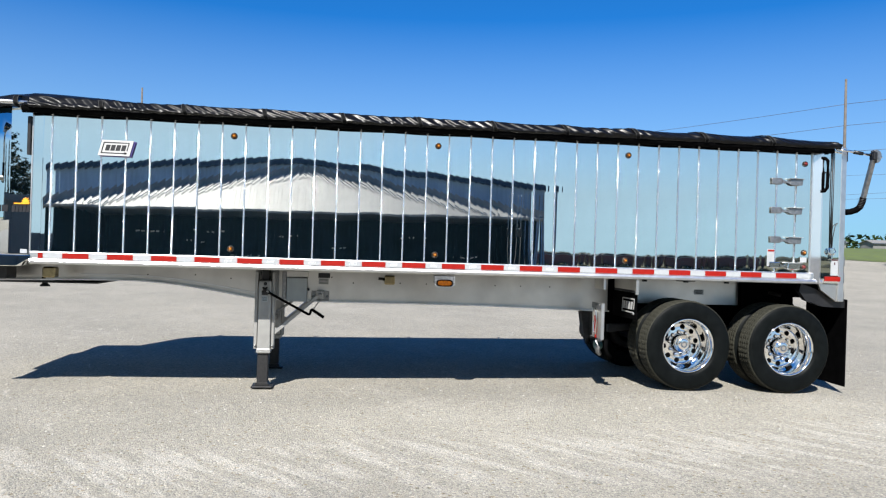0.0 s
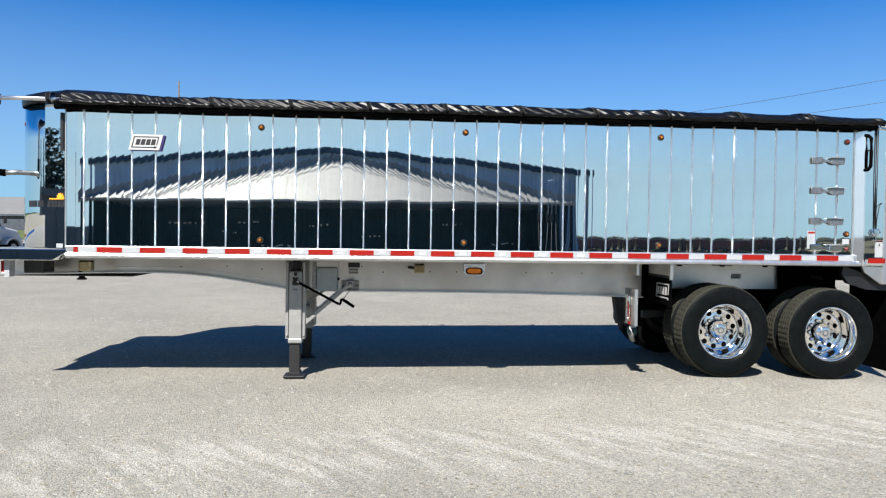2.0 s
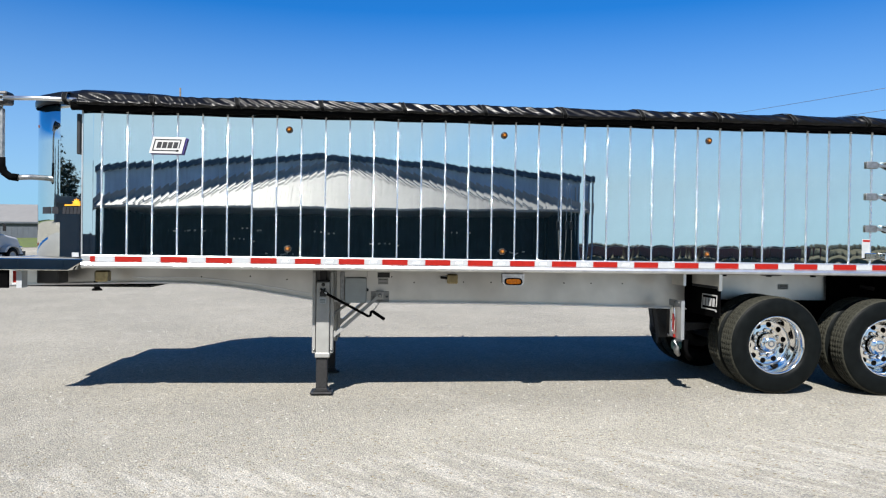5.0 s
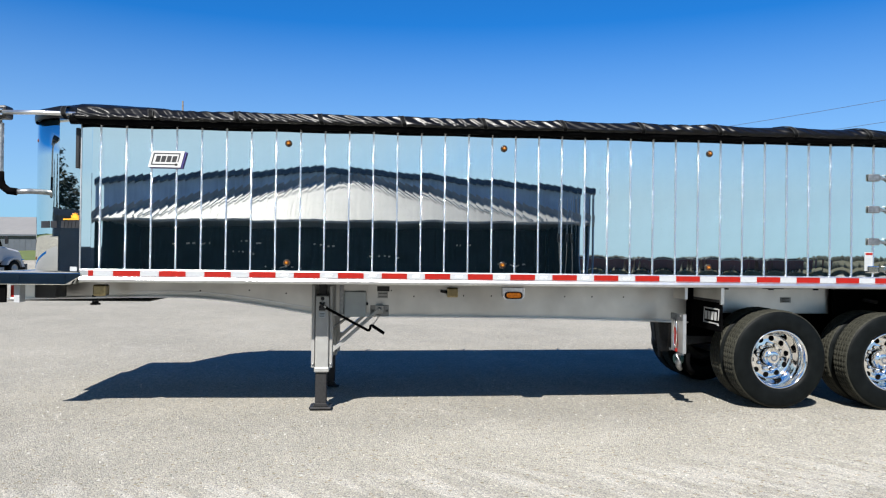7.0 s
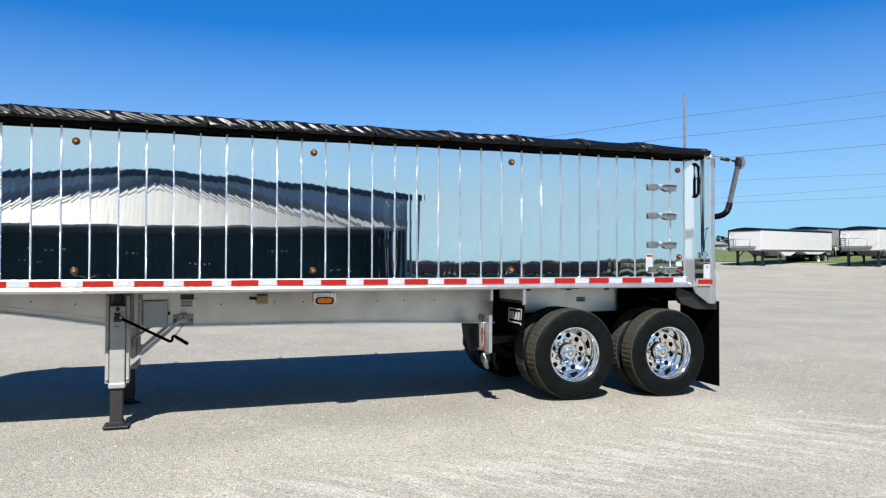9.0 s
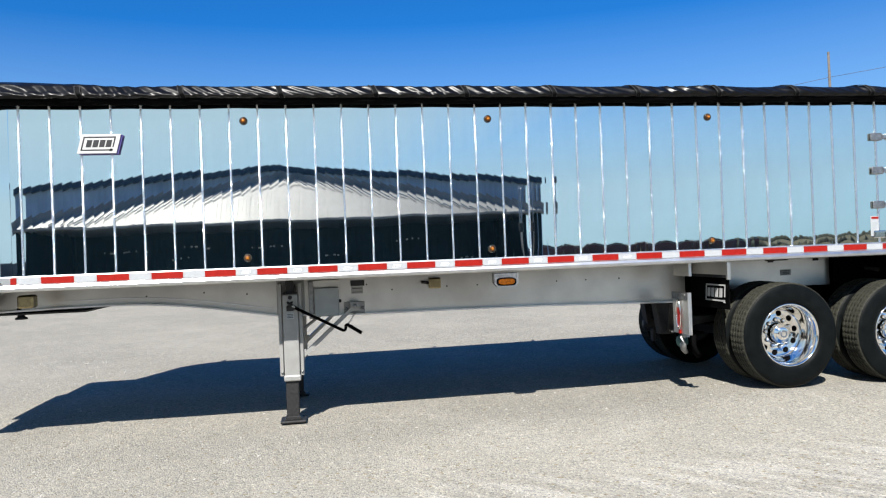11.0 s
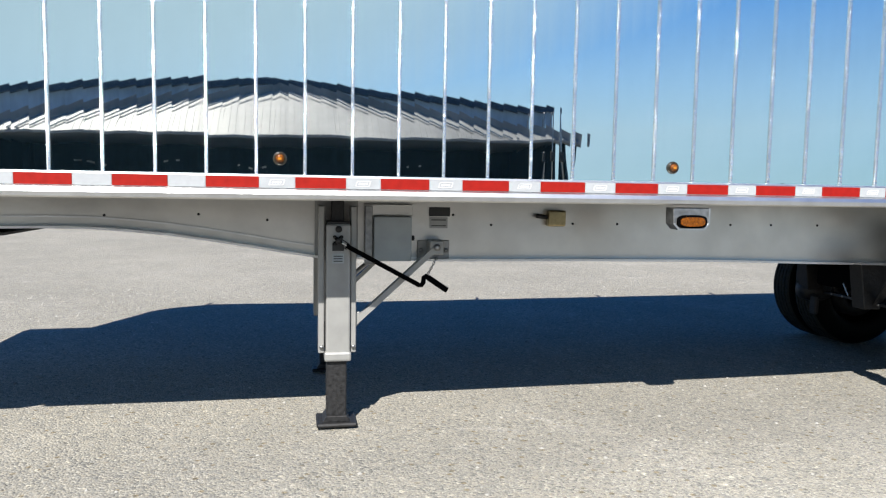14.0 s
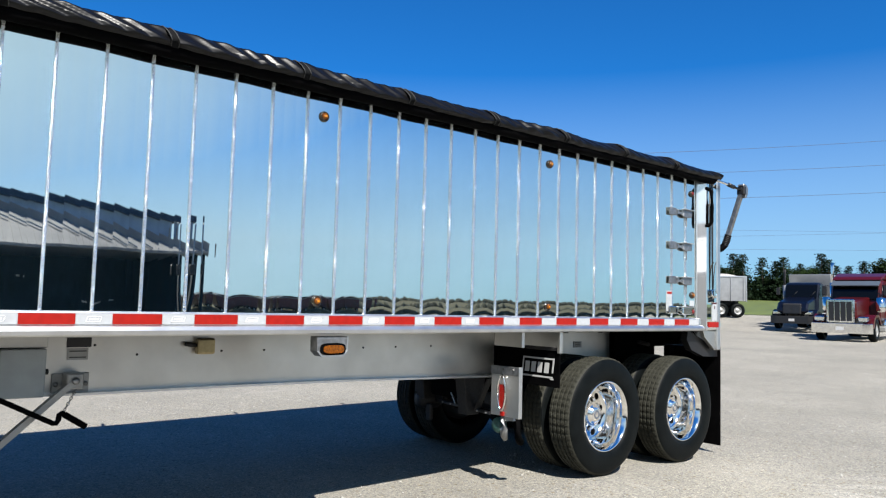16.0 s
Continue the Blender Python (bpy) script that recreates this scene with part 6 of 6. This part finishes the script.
def silver_dump(at, turn):
    t = thing("dump_trailer", "grey ribbed aluminium dump trailer with tandem wheels", "trailer", "", (at[0], at[1], rise(*at)), turn)
    part("body", prism([(-1.25, 1.15), (1.25, 1.15), (1.28, 2.85), (-1.28, 2.85)], -7.5, 0.0, "x", 0.02), M_SILVERBODY, t)
    for i in range(9):
        part("side_rib", box((-7.4 + i * 0.9, -1.33, 1.15), (-7.32 + i * 0.9, -1.24, 2.85)), M_SILVERBODY, t)
        part("side_rib", box((-7.4 + i * 0.9, 1.24, 1.15), (-7.32 + i * 0.9, 1.33, 2.85)), M_SILVERBODY, t)
    part("top_rail", box((-7.5, -1.33, 2.82), (0.05, 1.33, 2.92), 0.02), M_ALU_RAIL, t)
    part("end_frame", box((0.0, -1.3, 1.1), (0.06, -1.15, 2.9)), M_ALU_RAIL, t)
    part("end_frame", box((0.0, 1.15, 1.1), (0.06, 1.3, 2.9)), M_ALU_RAIL, t)
    part("load_heap", lathe([(1.15, 2.8), (0.9, 3.0), (0.4, 3.1), (0.0001, 3.12)], 16, "z", (-1.2, 0, 0)), M_CONC, t)
    part("underframe", box((-7.3, -0.45, 0.75), (-0.2, 0.45, 1.15)), M_BLACK, t)
    for y, s in ((-1.22, -1), (1.22, 1)):
        for x in (-0.55, -1.72):
            far_wheel(t, x, y, s, 0.5, True, M_ALU_PAINT)
    return t


silver_dump((47.87, 22.74), -39.6)


# ---------------------------------------------------------------- far buildings
def gable_shed(name, label, x0, x1, y0, y1, eave, ridge, wall, roof, bay=None):
    z = rise((x0 + x1) / 2, y0)
    b = thing(name, label, "building", "", ((x0 + x1) / 2, (y0 + y1) / 2, z))
    w, d = (x1 - x0) / 2, (y1 - y0) / 2
    part("wall", prism([(-d, -1), (d, -1), (d, eave), (0, ridge), (-d, eave)], -w, w, "x"), wall, b)
    part("roof", prism([(-d - 0.4, eave - 0.05), (0, ridge + 0.05), (d + 0.4, eave - 0.05), (d + 0.4, eave + 0.12), (0, ridge + 0.22), (-d - 0.4, eave + 0.12)], -w - 0.4, w + 0.4, "x"), roof, b)
    bm = bmesh.new()
    n = int(2 * w / 0.9)
    for i in range(n):
        x = -w + 0.45 + i * 0.9
        quad_box(bm, (x, -d - 0.03, 0), (x + 0.06, -d, eave - 0.1))
    part("cladding_seams", bm, wall, b)
    if bay:
        for a, c in bay:
            # The wall stays closed; a black panel gives the bay's inner shade.
            part("open_bay", box((a, -d - 0.06, 0), (c, -d - 0.035, eave - 0.9)), M_BLACK_DULL, b, "black panel for the shade of an open bay")
    part("fascia", box((-w - 0.4, -d - 0.45, eave - 0.12), (w + 0.4, -d - 0.38, eave + 0.16)), M_SHED_DARK, b)
    return b


gable_shed("steel_shed", "long grey steel shed with dark fascia and open bay", -95, -33, 118, 140, 2.6, 5.9, M_SHED_DARK, M_ROOF_GREY, [(17, 29)])
sh = gable_shed("steel_shed", "pale steel shed with a blank dark sign", -63, -46, 66, 73, 3.5, 4.9, M_SHED, M_SHED_DARK)
for i in range(3):
    part("sign_bar", box((-2 + i * 0.4, -3.58, 1.9 - i * 0.55), (3.2 - i * 0.5, -3.54, 2.1 - i * 0.55)), M_GREYBOX, sh)
for x, y, w in ((124, 168, 5), (140, 172, 7), (157, 176, 5), (112, 150, 3)):
    gable_shed("farm_building", "small white building far across the field", x, x + w, y, y + 5, 1.7, 2.5, M_WHITE_DIRTY, M_ROOF_GREY)


# red wagons and machines, only mirrored in the polished side
def farm_wagon(at, turn):
    t = thing("grain_wagon", "dark red grain wagon with pale top rail behind the lot", "wagon", "red wagons behind", (at[0], at[1], rise(*at)), turn)
    part("box", prism([(-2.1, 1.42), (2.1, 1.42), (1.75, 0.62), (-1.75, 0.62)], -1.1, 1.1, "y", 0.03), M_REDFARM, t)
    part("heap", prism([(-2.0, 1.42), (-1.3, 1.5), (-0.3, 1.56), (0.9, 1.52), (2.0, 1.42)], -0.95, 0.95, "y", 0.02), M_STEEL_DARK, t)
    part("top_rail", box((-2.14, 1.06, 1.38), (2.14, 1.13, 1.43), 0.01), M_WHITE_DIRTY, t)
    part("frame", box((-1.9, -0.5, 0.5), (1.9, 0.5, 0.64)), M_BLACK, t)
    for x in (-1.2, 1.2):
        for y, sd in ((-1.05, -1), (1.05, 1)):
            far_wheel(t, x, y, sd, 0.36)
    return t


for i, (x, y) in enumerate(((13.6, -42.5), (18.2, -43), (22.7, -42.6), (27.2, -43.2))):
    farm_wagon((x, y), 4 * (i % 3) - 4)


# ---------------------------------------------------------------- poles and cables
def utility_pole(x, y, top, r=0.13, arms=True):
    z = rise(x, y)
    p = thing("utility_pole", "weathered wooden utility pole with crossarm" if arms else "slim weathered wooden pole beyond the lot", "pole", "", (x, y, z))
    part("shaft", tube([(0, 0, -0.5), (0, 0, top * 0.5), (0, 0, top - z)], r, 12, radii=[r * 1.25, r, r * 0.7]), M_WOODPOLE, p)
    if arms:
        part("crossarm", box((-0.9, -0.06, top - z - 1.3), (0.9, 0.06, top - z - 1.18)), M_WOODPOLE, p)
        for a in (-0.8, 0, 0.8):
            part("insulator", lathe([(0.03, top - z - 1.18), (0.05, top - z - 1.1), (0.03, top - z - 1.02)], 8, "z", (a, 0, 0)), M_GREYBOX, p)


utility_pole(27.3, 30.8, 11.8, 0.09, False)
utility_pole(66.0, 14.0, 16.2)
utility_pole(-15.0, 44.1, 12.0, 0.08, False)


def cable(a, b, sag, label="slack overhead power cable"):
    a, b = Vector(a), Vector(b)
    pts = [a.lerp(b, i / 16) - Vector((0, 0, sag * 4 * (i / 16) * (1 - i / 16))) for i in range(17)]
    tagged(new("power_cable", mesh_of("power_cable", tube(pts, 0.013, 5), M_WIRE)), label, "cable", "overhead cables")


for z0, z1 in ((10.36, 15.42), (9.13, 13.39), (7.62, 11.14)):
    cable((27.3, 30.8, z0), (66.0, 14.0, z1), 0.25)
    if z0 > 9:
        cable((27.3, 30.8, z0), (8.0, 66.0, z0 + 1.0), 0.4)
for z0, z1 in ((8.85, 15.64), (6.04, 17.24), (6.53, 12.62)):
    cable((20.0, 72.0, z0), (180.0, 15.0, z1), 0.2)


# ---------------------------------------------------------------- trees
def leaf_cards(bm, center, spread, n, size, rnd, droop=0.0):
    for _ in range(n):
        d = Vector((rnd.gauss(0, 1), rnd.gauss(0, 1), rnd.gauss(0, 1)))
        c = Vector(center) + Vector((d.x * spread[0], d.y * spread[1], d.z * spread[2])) * 0.5
        a = Vector((rnd.uniform(-1, 1), rnd.uniform(-1, 1), rnd.uniform(-0.7, 0.7) - droop)).normalized()
        b = a.cross(Vector((rnd.uniform(-1, 1), rnd.uniform(-1, 1), rnd.uniform(-1, 1)))).normalized()
        s = size * rnd.uniform(0.6, 1.4)
        bm.faces.new([bm.verts.new(c + v) for v in (-a * s, b * s * 0.55, a * s, -b * s * 0.55)])


def conifer_meshes(seed, h):
    rnd = random.Random(seed)
    bm = bmesh.new()
    for i in range(22):
        f = i / 21
        z = h * (0.08 + 0.9 * f)
        reach = h * 0.24 * (1 - f) ** 0.8 * rnd.uniform(0.75, 1.15) + 0.1
        for k in range(max(4, int(9 * (1 - f) + 3))):
            a = rnd.uniform(0, 2 * math.pi)
            for s in (0.35, 0.65, 0.95):
                r = reach * s
                leaf_cards(bm, (r * math.cos(a), r * math.sin(a), z - 0.25 * r), (0.4, 0.4, 0.16), 6, 0.16 * (1 - 0.4 * f), rnd, 0.3)
    return mesh_of("crown", bm, M_SPRUCE), mesh_of("trunk", tube([(0, 0, -0.3), (0, 0, h * 0.5), (0, 0, h * 0.98)], 0.1, 8, radii=[h * 0.022, h * 0.014, 0.02]), M_BARK)


def broadleaf_meshes(seed, h):
    rnd = random.Random(seed)
    trunk = tube([(0, 0, -0.3), (0.1, 0, h * 0.25), (0.05, 0.1, h * 0.55)], 0.1, 8, radii=[h * 0.03, h * 0.022, h * 0.012])
    bm = bmesh.new()
    for i in range(26):
        a, r = rnd.uniform(0, 2 * math.pi), h * 0.36 * math.sqrt(rnd.random())
        z = h * (0.32 + 0.58 * rnd.random() ** 0.8)
        c = (r * math.cos(a), r * math.sin(a), z - 0.25 * r)
        tube([(0.05, 0.05, h * 0.35), (c[0] * 0.6, c[1] * 0.6, c[2] * 0.85), c], 0.03, 5, trunk, radii=[h * 0.01, h * 0.006, 0.01])
        leaf_cards(bm, c, (h * 0.16, h * 0.16, h * 0.1), 260, 0.12, rnd)
    return mesh_of("crown", bm, M_LEAF), mesh_of("trunk", trunk, M_BARK)


CONIFERS = [conifer_meshes(s, 6.0) for s in (1, 2, 3)]
BROADS = [broadleaf_meshes(s, 6.0) for s in (5, 6, 7)]


def tree(x, y, h, kind, rnd, wide=1.0):
    crown, trunk = (CONIFERS if kind == "spruce" else BROADS)[rnd.randrange(3)]
    t = thing("spruce_tree" if kind == "spruce" else "leafy_tree", "dark green spruce beyond the lot" if kind == "spruce" else "green broadleaf tree beyond the lot", "tree", "trees beyond the lot", (x, y, rise(x, y)), rnd.uniform(0, 360))
    part("trunk", trunk, None, t)
    part("crown", crown, None, t)
    t.scale = (h / 6 * wide * rnd.uniform(0.9, 1.2), h / 6 * wide * rnd.uniform(0.9, 1.2), h / 6)
    return t


rnd = random.Random(11)
# behind the parked trucks
for i in range(26):
    tree(79 + 1.1 * i + rnd.uniform(-0.6, 0.6), 56 - 0.95 * i + rnd.uniform(-1, 1), rnd.uniform(4.8, 6.5), "spruce" if i % 8 != 1 else "leafy", rnd, 1.3)
for i in range(12):
    tree(88 + 3.2 * i + rnd.uniform(-1, 1), 54 - 2.8 * i, rnd.uniform(2.6, 3.8), "leafy", rnd)
# a row of spruces ahead of the trailer's nose
for i in range(6):
    tree(-33 - 1.6 * (i % 3) + rnd.uniform(-0.5, 0.5), -20 + 2.6 * i, rnd.uniform(5.0, 6.6), "spruce", rnd)


def crop_field():
    """A knee-high field behind the lot, uneven along its top."""
    bm = bmesh.new()
    grid = []
    for i in range(111):
        x = -70 + 2.5 * i
        row = [bm.verts.new((x, -40.4, -0.1))]
        for j in range(31):
            y = -40.5 - 0.25 * j * j
            row.append(bm.verts.new((x, y, rise(x, y) + 0.42 + 0.12 * noise.noise(Vector((x * 0.3, y * 0.4, 3))))))
        grid.append(row)
    for r0, r1 in zip(grid, grid[1:]):
        for a, b, c, d in zip(r0, r1, r1[1:], r0[1:]):
            bm.faces.new((a, d, c, b)).smooth = True
    return bm


tagged(new("crop_field", mesh_of("crop_field", crop_field(), M_FIELD)), "dark knee-high crop field behind the lot", "field", kind="stuff")


def far_woods():
    """An uneven belt of trees along the horizon."""
    rnd = random.Random(3)
    bm = bmesh.new()
    for i in range(310):
        a = 2 * math.pi * i / 620
        far = rnd.uniform(230, 330)
        x, y = far * math.cos(a), far * math.sin(a)
        if math.radians(100) < a < math.radians(170):
            h = rnd.uniform(2.0, 4.0)
        else:
            h = 4.2 + 2.4 * noise.noise(Vector((a * 9, 1, 0))) + rnd.uniform(-0.8, 1.4)
        z0 = rise(x, y)
        for k in range(9):
            leaf_cards(bm, (x + rnd.uniform(-3, 3), y + rnd.uniform(-3, 3), z0 + h * (k + 0.5) / 9), (5.0, 5.0, 0.8), 6, 0.9, rnd)
    return bm


def hedgerow():
    """Rounded dark bushes along the back of the field, uneven in height, with thinner ones far behind."""
    rnd = random.Random(9)
    bm = bmesh.new()
    spots = [(14 + 2.1 * i, -58 - 0.1 * i, rnd.uniform(0.4, 0.7) + (0.45 if rnd.random() < 0.1 else 0), rnd.uniform(2.0, 3.6)) for i in range(70)]
    spots += [(-150 + 5.5 * i, -190 + 0.25 * abs(i - 30), rnd.uniform(1.1, 2.0), rnd.uniform(5.0, 9.0)) for i in range(80)]
    spots += [(100 + 3.0 * i, -66 + 2.6 * i, 0.8 + 0.16 * i + rnd.uniform(-0.3, 0.3), rnd.uniform(2.6, 4.0)) for i in range(20)]
    for x, y, h, w in spots:
        rings = []
        for k in range(6):
            f = k / 5
            z, rad = h * (f ** 0.8), w * math.cos(f * 1.5) ** 0.55
            rings.append([bm.verts.new((x + rad * (1 + 0.25 * noise.noise(Vector((x, k * 0.7, a * 0.9)))) * math.cos(a * math.pi / 5), y + 0.7 * rad * math.sin(a * math.pi / 5), z * (1 + 0.14 * noise.noise(Vector((a * 1.3, x, k)))))) for a in range(10)])
        for r0, r1 in zip(rings, rings[1:]):
            for a in range(10):
                bm.faces.new((r0[a], r0[(a + 1) % 10], r1[(a + 1) % 10], r1[a])).smooth = True
        bm.faces.new(rings[-1])
    return bm


# Out of direct view; added as the dark mass mirrored in the nose facet.
b = gable_shed("steel_shed", "long charcoal steel shed added for the nose facet to mirror", -50, -34, -34.5, -27.5, 3.3, 3.4, M_SHED_DARK, M_SHED_DARK)
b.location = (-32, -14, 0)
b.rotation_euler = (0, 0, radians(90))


# Unseen dark screen, added so the nose bolster mirrors something dark.
fence = thing("steel_fence", "low charcoal screen added for the nose bolster to mirror", "fence", "", (-24.5, -26, 0))
for i in range(12):
    part("fence_panel", box((-11.4 + 1.9 * i, -0.03, 0.05), (-9.52 + 1.9 * i, 0.03, 1.9), 0.01), M_SHED_DARK, fence)
    part("fence_post", box((-9.56 + 1.9 * i, -0.09, 0.0), (-9.46 + 1.9 * i, -0.035, 1.95)), M_STEEL_DARK, fence)


tagged(new("hedgerow", mesh_of("hedgerow", hedgerow(), M_HEDGE)), "dark rounded bushes along the back of the field", "hedge", kind="stuff")
tagged(new("far_woods", mesh_of("far_woods", far_woods(), M_LEAF)), "dark green belt of woods along the horizon", "woods", kind="stuff")


# ---------------------------------------------------------------- loose stones on the lot
def loose_stones():
    rnd = random.Random(21)
    verts, faces = [], []
    for _ in range(7000):
        x, y = rnd.uniform(-7, 8), rnd.uniform(-5.6, 6.5)
        size = 0.004 + 0.009 * rnd.random() ** 3
        turn, flat = rnd.uniform(0, 6.3), rnd.uniform(0.4, 0.75)
        z = rise(x, y) + size * 0.15
        base = len(verts)
        for k in range(5):
            a, q = turn + k * 1.257, size * rnd.uniform(0.75, 1.2)
            verts.append((x + q * math.cos(a), y + q * math.sin(a), z))
        for k in range(3):
            a, q = turn + 0.6 + k * 2.094, size * rnd.uniform(0.35, 0.6)
            verts.append((x + q * math.cos(a), y + q * math.sin(a), z + size * flat))
        for k in range(5):
            verts.append((verts[base + k][0], verts[base + k][1], z - size * 0.6))
        b = base
        faces += [(b, b + 1, b + 5), (b + 1, b + 2, b + 6, b + 5), (b + 2, b + 3, b + 6), (b + 3, b + 4, b + 7, b + 6), (b + 4, b, b + 5, b + 7), (b + 5, b + 6, b + 7)]
        faces += [(b + k, b + 8 + k, b + 8 + (k + 1) % 5, b + (k + 1) % 5) for k in range(5)]
    me = bpy.data.meshes.new("loose_stones")
    me.from_pydata(verts, [], faces)
    me.materials.append(M_STONE)
    return me


tagged(new("loose_stones", loose_stones()), "pale loose limestone chips scattered over the lot", "gravel", kind="stuff")
